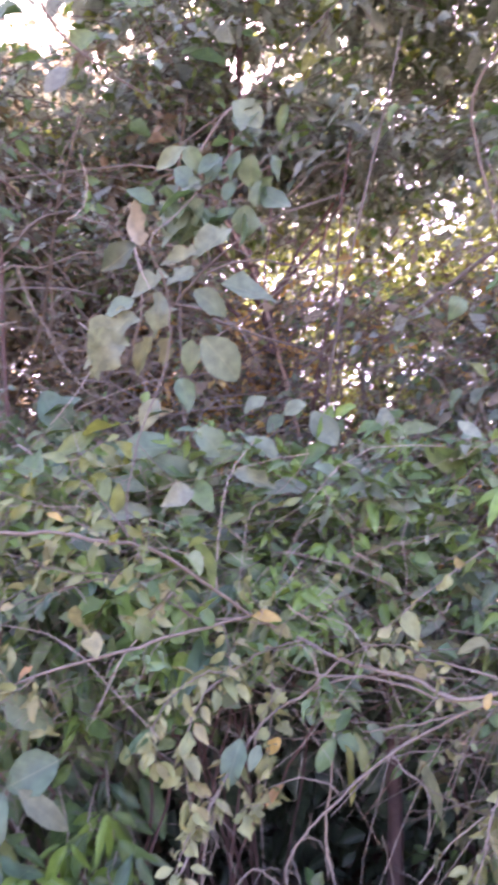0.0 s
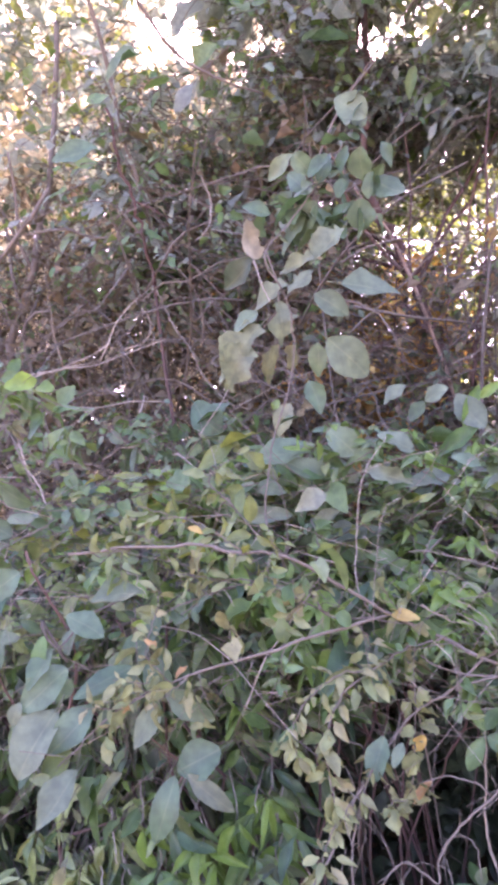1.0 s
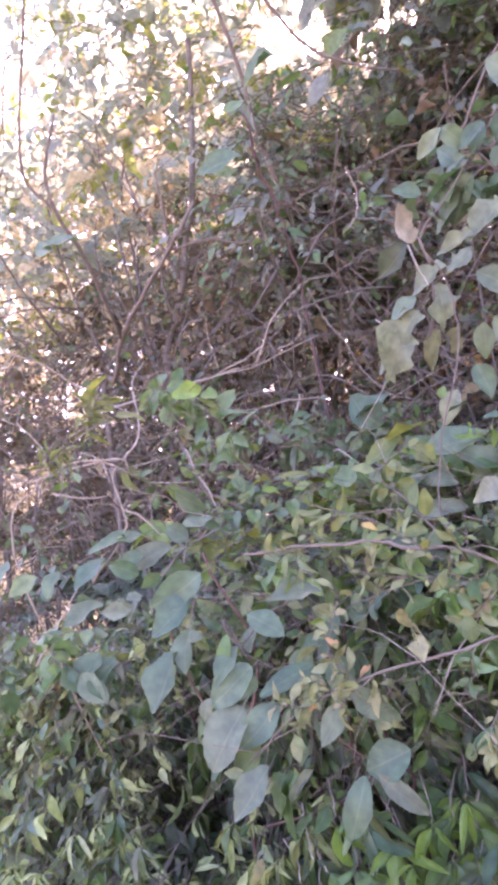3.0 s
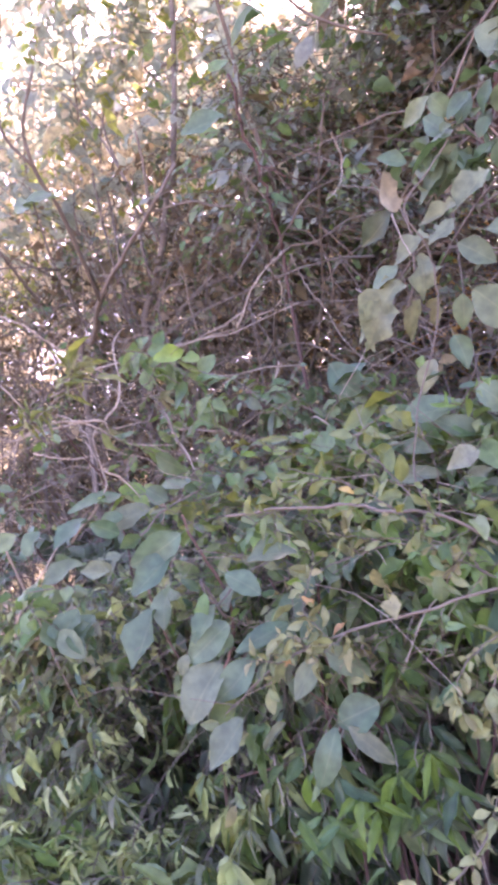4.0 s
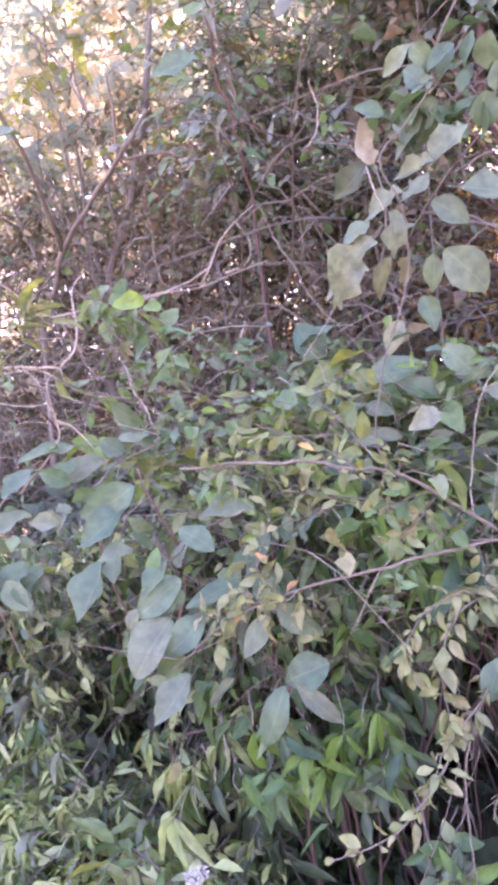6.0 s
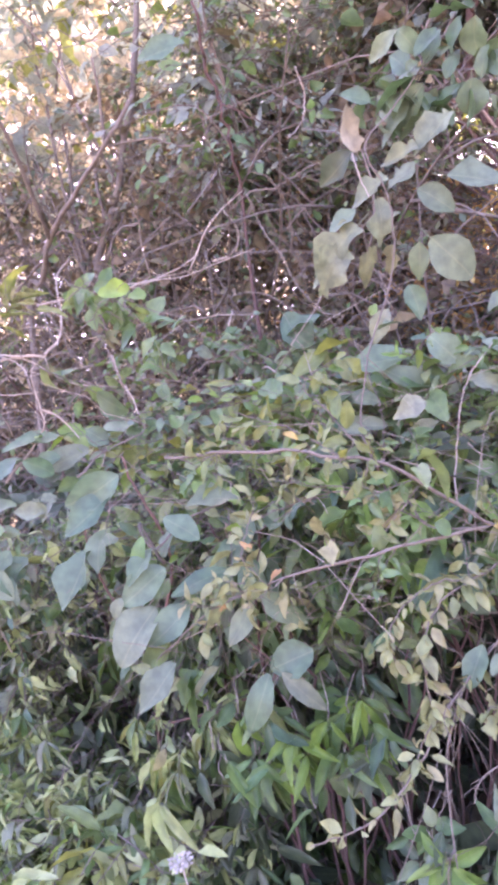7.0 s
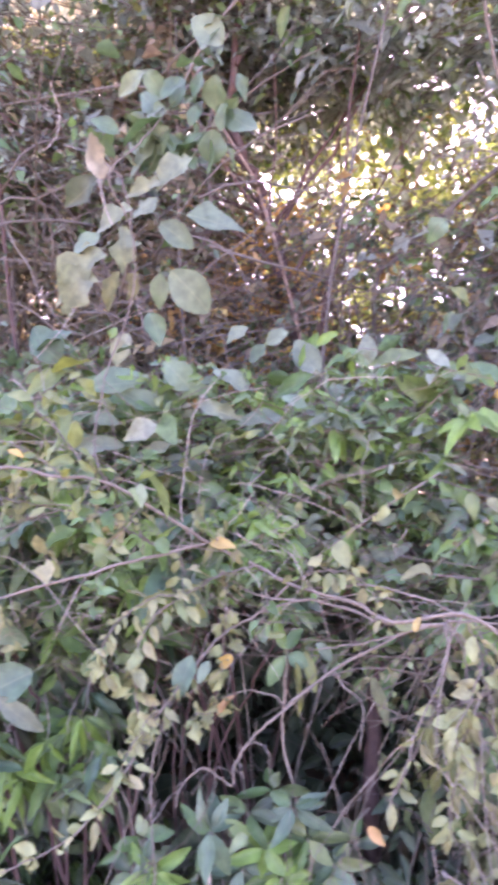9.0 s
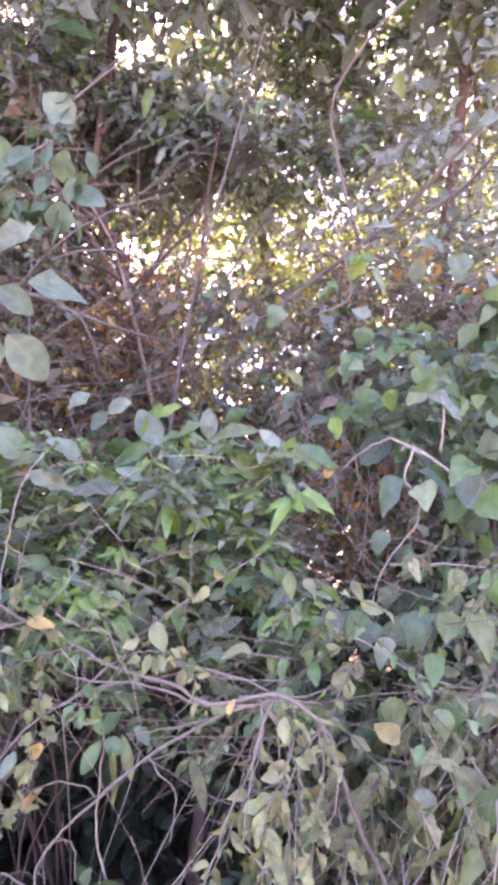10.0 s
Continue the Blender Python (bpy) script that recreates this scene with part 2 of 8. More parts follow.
class Bundle:
    """Many stems gathered into one mesh."""

    def __init__(self):
        self.v, self.f, self.u = [], [], []

    def add(self, line, r0, r1, sides=3):
        v, f, u = tube(line, r0, r1, sides)
        k = len(self.v)
        self.v += v
        self.u += u
        self.f += [tuple(i + k for i in q) for q in f]

    def link(self, name, material, parent, label="", kind="stuff"):
        return link_mesh(name, self.v, self.f, self.u, material, parent, label, kind)


# blade outline: where it is widest, how full it is, then its fold and bend, and how ragged its edge
SHAPES = {
    "ovate": (0.84, 0.9, 0.22, 0.22, 0.08),
    "broad": (1.0, 0.7, 0.18, 0.18, 0.08),
    "heart": (0.6, 0.82, 0.2, 0.2, 0.2),
    "lance": (0.95, 0.8, 0.24, 0.3, 0.06),
    "long": (0.95, 0.72, 0.22, 0.24, 0.1),
    "curled": (0.7, 0.9, 0.5, -0.35, 0.3),
    "ragged": (0.8, 0.68, 0.26, 0.24, 0.62),
}


def blade(shape, rows=7, seed=0, stalk=True):
    """A leaf along +y, one long and one wide, its upper face to +z: corners, faces, uvs."""
    peak, full, fold, bend, ragged = SHAPES[shape]
    rng = random.Random(seed)
    verts, faces, uvs = [], [], []
    ids = []
    lean, twist, fold, bend = rng.uniform(-0.12, 0.12), rng.uniform(-0.6, 0.6), fold * rng.uniform(0.3, 2.2), bend * rng.uniform(0.2, 2.0)
    for i in range(rows):
        t = 0.5 - 0.5 * math.cos(math.pi * i / (rows - 1))
        w = 0.5 * math.sin(math.pi * min(1.0, t ** peak)) ** full
        z = -bend * t * t + 0.03 * math.sin(5 * t + seed)
        mid = lean * math.sin(3.1 * t)
        if i in (0, rows - 1):
            verts.append((mid, t, z))
            uvs.append((0.5, t))
            ids.append((len(verts) - 1,))
            continue
        row = []
        for s in (-1, 0, 1):
            ww = w * (1 + ragged * rng.uniform(-1, 0.6)) if s else 0
            verts.append((mid + s * ww, t + (ragged * rng.uniform(-0.1, 0.1) if s else 0), z + abs(s) * fold * ww * (1 + 0.5 * math.sin(9 * t + s + seed)) + s * ww * twist * t + 0.05 * ww * math.sin(14 * t + 2 * s + seed)))
            uvs.append((0.5 + 0.5 * s * min(1, ww / 0.5), t))
            row.append(len(verts) - 1)
        ids.append(tuple(row))
    for a, b in zip(ids, ids[1:]):
        for k in (0, 1):
            q = [a[k] if len(a) > 1 else a[0], a[k + 1] if len(a) > 1 else a[0], b[k + 1] if len(b) > 1 else b[0], b[k] if len(b) > 1 else b[0]]
            q = list(dict.fromkeys(q))
            if len(q) > 2:
                faces.append(tuple(q))
    if stalk:
        k = len(verts)
        for y, z, r in ((-0.22, 0.04, 0.022), (0.04, 0.0, 0.016)):
            for w in (0, 2.09, 4.19):
                verts.append((r * math.cos(w), y, z + 0.6 * r * math.sin(w) - 0.012))
                uvs.append((0.5, 0.0))
        for i in range(3):
            j = (i + 1) % 3
            faces.append((k + i, k + j, k + 3 + j, k + 3 + i))
    return verts, faces, uvs


LEAF_MESHES = {}
SHAPE_ORDER = list(SHAPES)


def leaf_mesh(shape, material, variant):
    key = (shape, material.name, variant)
    if key not in LEAF_MESHES:
        v, f, u = blade(shape, 12 if shape in ("ragged", "curled") else 9, 10 * SHAPE_ORDER.index(shape) + variant)
        me = bpy.data.meshes.new("leaf")
        me.from_pydata(v, [], f)
        layer = me.uv_layers.new(name="UVMap")
        loops = np.zeros(len(me.loops), dtype=np.int32)
        me.loops.foreach_get("vertex_index", loops)
        layer.data.foreach_set("uv", np.asarray(u, dtype=np.float32)[loops].ravel())
        me.materials.append(material)
        me.polygons.foreach_set("use_smooth", [True] * len(me.polygons))
        LEAF_MESHES[key] = me
    return LEAF_MESHES[key]


def leaf(parent, base, tip, width, shape, material, face=(0.1, -0.8, 0.6), label=""):
    """One leaf from the end of its stalk to its tip, its upper face turned towards face."""
    base, tip = Vector(base), Vector(tip)
    y = tip - base
    length = y.length
    y.normalize()
    z = Vector(face)
    z = (z - y * z.dot(y))
    z = z.normalized() if z.length > 1e-4 else y.orthogonal().normalized()
    x = y.cross(z)
    ob = new("leaf", leaf_mesh(shape, material, int(abs(base.x * 7919 + base.y * 1047 + base.z * 4001)) % 8))
    ob.matrix_basis = Matrix(((x.x * width, y.x * length, z.x * length, base.x), (x.y * width, y.y * length, z.y * length, base.y), (x.z * width, y.z * length, z.z * length, base.z), (0, 0, 0, 1)))
    put_under(ob, parent)
    return tagged(ob, label=label)


def leaf_cloud(parent, name, rows, shape, material, detail=5, label="", seed=3):
    """Many leaves in one mesh. rows: array of base, direction, face, length, width (11 columns)."""
    rows = np.asarray(rows, dtype=np.float64)
    kinds = [blade(shape, detail + (detail > 3), seed + k, stalk=False) for k in range(4)]
    vs, us, idx, starts, totals, off = [], [], [], [], [], 0
    loop_at = 0
    for k, (tv, tf, tu) in enumerate(kinds):
        part = rows[k::4]
        if not len(part):
            continue
        tv = np.array(tv)
        y = part[:, 3:6] / np.linalg.norm(part[:, 3:6], axis=1, keepdims=True)
        z = part[:, 6:9] - y * (part[:, 6:9] * y).sum(1, keepdims=True)
        z /= np.maximum(1e-6, np.linalg.norm(z, axis=1, keepdims=True))
        x = np.cross(y, z)
        L, W = part[:, 9][:, None, None], part[:, 10][:, None, None]
        p = part[:, None, 0:3] + x[:, None] * tv[None, :, 0:1] * W + y[:, None] * tv[None, :, 1:2] * L + z[:, None] * tv[None, :, 2:3] * L
        vs.append(p.reshape(-1, 3))
        us.append(np.tile(np.array(tu), (len(part), 1)))
        n = len(tv)
        flat = np.concatenate([np.array(q) for q in tf])
        sizes = np.array([len(q) for q in tf])
        idx.append((flat[None] + (off + n * np.arange(len(part)))[:, None]).ravel())
        st = np.concatenate([[0], np.cumsum(sizes)[:-1]])
        starts.append((st[None] + (loop_at + len(flat) * np.arange(len(part)))[:, None]).ravel())
        totals.append(np.tile(sizes, len(part)))
        off += n * len(part)
        loop_at += len(flat) * len(part)
    v, u, idx, starts, totals = np.concatenate(vs), np.concatenate(us), np.concatenate(idx), np.concatenate(starts), np.concatenate(totals)
    me = bpy.data.meshes.new(name)
    me.vertices.add(len(v))
    me.vertices.foreach_set("co", v.astype(np.float32).ravel())
    me.loops.add(len(idx))
    me.loops.foreach_set("vertex_index", idx.astype(np.int32))
    me.polygons.add(len(starts))
    me.polygons.foreach_set("loop_start", starts.astype(np.int32))
    me.polygons.foreach_set("loop_total", totals.astype(np.int32))
    layer = me.uv_layers.new(name="UVMap")
    layer.data.foreach_set("uv", u[idx].astype(np.float32).ravel())
    me.update(calc_edges=True)
    me.polygons.foreach_set("use_smooth", [True] * len(me.polygons))
    me.materials.append(material)
    ob = new(name, me)
    put_under(ob, parent)
    return tagged(ob, label=label, kind="stuff")


def inside(box, rng, clump=0.0, scale=2.2, thin=None):
    """A point in a box (x0, x1, y0, y1, z0, z1), gathered into clumps with gaps between."""
    for _ in range(60):
        p = Vector((rng.uniform(box[0], box[1]), rng.uniform(box[2], box[3]), rng.uniform(box[4], box[5])))
        if thin and not thin(p, rng):
            continue
        if clump and noise.noise(p * scale) < clump * 0.5 - 0.25 + rng.uniform(-0.12, 0.12):
            continue
        return p
    return None


def sprays(rng, box, count, twig, leaf_len, ratio, leaves, droop=0.3, front=0.6, clump=0.5, scale=2.2, thin=None, spread=1.0, wild=0.35):
    """Leafy twigs scattered in a box: leaf rows, and the lines of the twigs."""
    rows, lines = [], []
    for _ in range(count):
        p = inside(box, rng, clump, scale, thin)
        if p is None:
            continue
        w = rng.uniform(0, 2 * math.pi)
        d = Vector((math.cos(w) * spread, math.sin(w) * spread * 0.8 - 0.25, rng.uniform(-0.5, 0.5) - droop)).normalized()
        length = twig * rng.uniform(0.6, 1.35)
        bend = Vector((rng.gauss(0, 0.25), rng.gauss(0, 0.25), -droop * rng.uniform(0.1, 0.8)))
        line = [p + d * (length * t) + bend * (length * t * t) for t in (0, 0.34, 0.67, 1)]
        lines.append(line)
        size = math.exp(rng.gauss(0, 0.28))
        for i in range(leaves):
            t = (i + 0.7) / leaves
            c = p + d * (length * t) + bend * (length * t * t)
            if thin and not thin(c, rng):
                continue
            s = 1 if i % 2 else -1
            out = d.cross(Vector((0, 0, 1)))
            out = out.normalized() if out.length > 0.05 else Vector((1, 0, 0))
            way = d * 0.55 + out * (s * rng.uniform(0.5, 1.0)) + Vector((rng.gauss(0, wild), rng.gauss(0, wild), rng.gauss(0, wild) - droop * 1.1))
            if i == leaves - 1:
                way = d + Vector((0, 0, -droop))
            up = Vector((rng.gauss(0.05, wild * 1.3), rng.gauss(-front, wild * 1.3), rng.gauss(0.75, wild)))
            L = leaf_len * size * min(1.7, 0.9 * math.exp(rng.gauss(0, 0.34)))
            rows.append((*c, *way, *up, L, L * ratio * rng.uniform(0.8, 1.2)))
    return rows, lines


def dress(parent, rng, rows, lines, shape, material, twig_material, twig_r=0.002, single=0, detail=5, sides=3, mix=()):
    """The twigs and leaves of a plant: up to `single` leaves nearest the path as parts of their own, the rest joined.
    mix: further (shape, material, share) that some of its twigs bear."""
    if lines:
        b = Bundle()
        for line in lines:
            b.add(line, twig_r, twig_r * 0.45, sides)
        b.link("twig_mass", twig_material, parent)
    per = max(1, len(rows) // max(1, len(lines)))
    bins = {}
    for i in range(0, len(rows), per):
        x, kind = rng.random(), (shape, material)
        for other, stuff, share in mix:
            if x < share:
                kind = (other, stuff)
                break
            x -= share
        for r in rows[i:i + per]:
            bins.setdefault(kind if rng.random() < 0.85 else (shape, material), []).append(r)
    for (form, stuff), part in bins.items():
        part = sorted(part, key=lambda r: r[1] + 0.3 * abs(r[0] - 0.3))
        k = int(single * len(part) / len(rows))
        for r in part[:k]:
            base, way = Vector(r[0:3]), Vector(r[3:6]).normalized()
            leaf(parent, base, base + way * r[9], r[10], form, stuff, r[6:9])
        rest = part[k:]
        rng.shuffle(rest)
        if rest:
            leaf_cloud(parent, "foliage", rest, form, stuff, detail, seed=rng.randrange(99))


def bare_twigs(parent, rng, box, count, length, r, material, rise=0.2, sides=4):
    """Thin leafless twigs, bent and forked, that stand out of the leaves."""
    b = Bundle()
    for _ in range(count):
        p = inside(box, rng)
        w = rng.uniform(0, 2 * math.pi)
        d = Vector((math.cos(w), 0.5 * math.sin(w), rng.gauss(rise, 0.5))).normalized()
        c = Vector((rng.gauss(0, 0.35), rng.gauss(0, 0.2), rng.gauss(-0.3, 0.3)))
        L = length * rng.uniform(0.4, 1.3)
        at = [p + d * (L * t) + c * (L * t * t) + Vector((rng.gauss(0, 0.006), rng.gauss(0, 0.006), rng.gauss(0, 0.006))) for t in (0, 0.2, 0.4, 0.6, 0.8, 1)]
        rr = r * rng.uniform(0.6, 1.5)
        b.add(at, rr, rr * 0.4, sides)
        for k in (2, 3, 4):
            if rng.random() < 0.6:
                e = (d + Vector((rng.gauss(0, 0.6), rng.gauss(0, 0.4), rng.gauss(0, 0.6)))).normalized() * (L * rng.uniform(0.15, 0.4))
                b.add([at[k], at[k] + e * 0.5 + c * 0.02, at[k] + e + c * 0.05], rr * 0.5, rr * 0.2, 3)
    return b.link("twig_mass", material, parent)


def stems_to(parent, rng, foot, targets, r0, r1, material, name="stem", lift=0.4, sides=6):
    """Stems that rise from the foot to the given points."""
    foot = Vector(foot)
    for q in targets:
        q = Vector(q)
        f = foot + Vector((rng.uniform(-0.06, 0.06), rng.uniform(-0.06, 0.06), 0))
        m1 = f.lerp(q, 0.35) + Vector((rng.gauss(0, 0.05), rng.gauss(0, 0.05), lift * 0.5 * abs(q.z - f.z)))
        m2 = f.lerp(q, 0.7) + Vector((rng.gauss(0, 0.06), rng.gauss(0, 0.06), lift * 0.4 * abs(q.z - f.z)))
        stem(parent, name, [f, m1, m2, q], r0, r1, material, sides, 0.006, 5, seed=rng.randrange(999))


def flower_head(parent, at, radius):
    """A domed head of many small petals."""
    rng = random.Random(77)
    rows = []
    for _ in range(90):
        d = Vector((rng.gauss(0, 1), rng.gauss(-0.4, 1), abs(rng.gauss(0.4, 0.8)))).normalized()
        rows.append((*(Vector(at) + d * radius * rng.uniform(0.5, 0.9)), *(d + Vector((rng.gauss(0, 0.5), rng.gauss(0, 0.5), rng.gauss(0, 0.5)))), *d, radius * 0.4, radius * 0.2))
    leaf_cloud(parent, "flower_head", rows, "broad", FLOWER, 4)

# ---- ground: one sheet to the horizon, gently uneven ----
bm = bmesh.new()
bmesh.ops.create_grid(bm, x_segments=60, y_segments=60, size=12.0)
for v in bm.verts:
    v.co.z = 0.05 * noise.noise(v.co * 0.8) + 0.02 * noise.noise(v.co * 3.1) if max(abs(v.co.x), abs(v.co.y)) < 11.9 else 0.0
rim = [v for v in bm.verts if max(abs(v.co.x), abs(v.co.y)) > 11.99]
far = {}
for e in [e for e in bm.edges if e.is_boundary]:
    quad = []
    for v in e.verts:
        if v not in far:
            far[v] = bm.verts.new((v.co.x * 120, v.co.y * 120, 0))
        quad.append(v)
    bm.faces.new((quad[0], quad[1], far[quad[1]], far[quad[0]]))
bmesh.ops.recalc_face_normals(bm, faces=bm.faces)
me = bpy.data.meshes.new("ground")
bm.to_mesh(me)
bm.free()
me.materials.append(EARTH)
tagged(new("ground", me), "dry earth with grass and leaf litter", "ground", kind="structure")


# gaps carved along the camera's sight lines, as shafts that widen: two ends and the radius at each
GAPS = [
    ((-0.53, 1.97, 3.06), (-2.45, 6.09, 6.82), 0.12, 0.40),
    ((0.08, 2.24, 2.94), (-0.46, 6.98, 6.41), 0.07, 0.22),
    ((-1.38, 1.30, 3.01), (-5.23, 3.90, 6.64), 0.13, 0.42),
    ((-1.72, 1.74, 1.14), (-6.34, 5.35, 0.52), 0.18, 0.59),
    ((-0.28, 2.11, 3.01), (-1.64, 6.56, 6.64), 0.05, 0.18),
    ((0.55, 2.32, 2.83), (1.07, 7.24, 6.04), 0.06, 0.19),
    ((-1.55, 1.47, 1.71), (-6.96, 5.34, 2.54), 0.09, 0.34),
    ((-1.40, 1.59, 1.97), (-6.36, 5.82, 3.54), 0.07, 0.27),
    ((-1.60, 1.43, 1.43), (-7.15, 5.18, 1.43), 0.08, 0.31),
    ((-1.27, 1.82, 1.50), (-5.83, 6.72, 1.68), 0.04, 0.17),
    ((-0.96, 2.06, 1.49), (-4.64, 7.66, 1.67), 0.04, 0.17),
]

# dark hollows carved in the bushes along the camera's sight lines, in the same form
HOLLOWS = [
    ((0.10, 1.33, 0.92), (-0.23, 2.59, 0.41), 0.20, 0.42),
    ((0.26, 1.38, 0.84), (0.12, 2.61, 0.28), 0.12, 0.24),
    ((0.70, 1.44, 1.44), (1.01, 3.11, 1.49), 0.11, 0.26),
    ((0.66, 1.60, 1.34), (0.88, 3.13, 1.27), 0.09, 0.19),
    ((0.74, 1.53, 1.41), (1.05, 3.10, 1.39), 0.12, 0.26),
]


# openings to the sky, small chinks and dark hollows, fitted to the camera's view: bearing, height and half-width in
# degrees from its mean place
CAMERA_MID = Vector((0.32, 0.15, 1.41))
OPENINGS = [
    (-25.8, 38.3, 1.7), (-23.9, 37.0, 1.2), (-3.9, 37.2, 0.9), (-1.3, 39.8, 0.8), (-4.8, 39.2, 0.6), (-2.6, 35.9, 0.7), (-15.8, 37.6, 1.2),
    (12.5, 37.8, 1.0), (12.3, 30.9, 0.8), (8.0, 27.4, 0.9), (-5.7, 24.6, 0.7), (-22.8, 39.3, 1.9), (-19.0, 36.5, 1.2), (-18.7, 33.0, 0.6), (21.9, 30.2, 1.0),
    (-30.4, 7.2, 0.8), (-27.7, 7.3, 0.5), (-42.9, 9.3, 0.5), (-50.5, -4.0, 0.5), (-50.8, 9.7, 0.5), (5.7, 9.5, 1.0), (6.6, 7.1, 0.8), (11.3, -3.9, 0.4), (7.4, -5.0, 0.6),
    (3.8, 11.9, 1.0), (4.1, 9.5, 0.6), (-32.0, 12.7, 0.5), (-1.0, 12.0, 0.5), (-8.7, 14.5, 0.8), (-6.5, 17.5, 0.9), (-10.0, 11.5, 0.7),
]
RECESSES = [
    (-22.6, -16.9, 2.1), (-23.7, -27.3, 2.4), (-42.0, -18.6, 1.7), (-26.8, -12.9, 1.1), (-1.4, -14.1, 1.9), (-1.3, -21.5, 2.7), (-1.2, -27.4, 2.7), (-12.1, -24.4, 1.9),
    (-7.9, -13.0, 1.8), (-7.0, -21.8, 2.2), (-11.6, -23.3, 1.8), (4.9, -10.0, 1.9), (-19.5, -30.0, 1.6), (-33.0, -14.5, 1.0), (-46.0, -17.0, 2.2), (-50.0, -14.0, 1.8), (-38.0, -16.0, 1.2),
    (-38.1, -20.3, 1.9), (-37.1, -25.5, 1.6), (-39.1, -16.8, 1.3), (-21.3, -28.1, 2.0), (-36.7, -27.7, 1.5),
]


def cones(rows):
    """Directions and cosines of such openings."""
    a = np.radians(np.array(rows))
    return np.stack([np.sin(a[:, 0]) * np.cos(a[:, 1]), np.cos(a[:, 0]) * np.cos(a[:, 1]), np.sin(a[:, 1])], 1), np.cos(a[:, 2])


OPEN_CONES, DARK_CONES = cones(OPENINGS), cones(RECESSES)


def in_cones(p, which, near, far):
    v = np.array(p - CAMERA_MID)
    d = math.sqrt(v.dot(v))
    return near < d < far and bool((which[0] @ v > which[1] * d).any())


def beside_hollows(p, rng):
    """True outside the dark hollows."""
    if in_cones(p, DARK_CONES, 1.3, 3.0):
        return rng.random() < 0.1
    return beside_gaps(p, rng, HOLLOWS)


def beside_openings(p, rng):
    """True outside the chinks and openings to the sky."""
    return not in_cones(p, OPEN_CONES, 2.1, 40.0) or rng.random() < 0.42


def beside_gaps(p, rng, gaps=GAPS):
    """True outside the gaps fitted to the camera's view: most of what would stand in one is left out."""
    if gaps is GAPS and not beside_openings(p, rng):
        return False
    for a, b, r0, r1 in gaps:
        a, b = Vector(a), Vector(b)
        t = (p - a).dot(b - a) / (b - a).length_squared
        if 0 < t < 1 and (p - a.lerp(b, t)).length < r0 + (r1 - r0) * t:
            return rng.random() < 0.1
    return True


# ---- far trees in the sun behind the thicket ----
def tree(name, foot, trunk, limbs, label, group, bark, r0, crowns, seed):
    """A tapered trunk through its points, limbs from it, and a crown of leafy twigs in boxes."""
    rng = random.Random(seed)
    t = plant(name, foot, label, "tree", group)
    stem(t, "trunk", [foot, *trunk], r0, r0 * 0.45, bark, 9, 0.01, 6, seed=seed)
    line = smooth_line([foot, *trunk], 6)
    for k in range(limbs):
        p = line[int(len(line) * rng.uniform(0.35, 0.98)) - 1]
        box = crowns[k % len(crowns)][0]
        q = inside(box, rng)
        m = p.lerp(q, 0.5) + Vector((rng.gauss(0, 0.12), rng.gauss(0, 0.12), 0.15))
        stem(t, "limb", [p, m, q], r0 * 0.34, r0 * 0.1, bark, 6, 0.012, 5, seed=seed + k)
    for box, count, length, ratio, shape, material, keys in crowns:
        keys = dict(keys)
        n = keys.pop("leaves", 7)
        tw = keys.pop("twig", 0.45)
        detail = keys.pop("detail", 4)
        mix = keys.pop("mix", ())
        rows, lines = sprays(rng, box, count, tw, length, ratio, n, **keys)
        dress(t, rng, rows, lines, shape, material, DULL, 0.0035, 0, detail, mix=mix)
    return t


far_keys = {"clump": 0.36, "scale": 1.4, "droop": 0.15, "wild": 0.5, "detail": 3, "thin": beside_openings}
tree("far_tree", (0.6, 7.2, 0), [(0.7, 7.2, 1.5), (0.9, 7.3, 3.2), (0.8, 7.2, 5.0)], 8, "slender tree with thin yellow-green leaves in full sun", "far trees", BARK, 0.09,
     [((-1.0, 1.8, 6.0, 8.6, 1.2, 6.6), 3600, 0.076, 0.55, "ovate", SUNLIT, far_keys)], 11)
tree("far_tree", (2.3, 7.4, 0), [(2.3, 7.4, 1.5), (2.5, 7.3, 3.2), (2.4, 7.5, 5.0)], 8, "slender tree with thin yellow-green leaves in full sun", "far trees", BARK, 0.09,
     [((1.6, 4.6, 6.0, 8.6, 1.2, 6.6), 3600, 0.076, 0.55, "ovate", SUNLIT, far_keys)], 12)
tree("far_tree", (-1.2, 6.4, 0), [(-1.2, 6.4, 1.2), (-1.0, 6.4, 2.6), (-1.1, 6.5, 4.2)], 6, "small tree with rusty autumn leaves", "far trees", BARK, 0.07,
     [((-2.1, -0.3, 5.4, 7.0, 1.0, 3.6), 1500, 0.085, 0.55, "ovate", RUST, far_keys)], 13)
tree("far_tree", (-4.2, 7.0, 0), [(-4.2, 7.0, 1.5), (-4.0, 7.1, 3.4), (-4.3, 7.0, 5.6)], 9, "tree in full sun, its leaves coloured cream for the backlight", "far trees", DULL, 0.1,
     [((-6.4, -1.6, 6.0, 8.4, 1.4, 8.2), 6400, 0.11, 0.55, "ovate", CREAM, {**far_keys, "clump": 0.26, "scale": 1.7})], 14)
tree("far_tree", (-8.2, 6.6, 0), [(-8.2, 6.6, 1.5), (-8.0, 6.7, 3.4), (-8.3, 6.6, 5.6)], 7, "tree in full sun, its leaves coloured cream for the backlight", "far trees", DULL, 0.1,
     [((-11.5, -6.0, 5.6, 8.0, 0.6, 8.6), 5200, 0.11, 0.55, "ovate", CREAM, {**far_keys, "clump": 0.26, "scale": 1.7})], 15)

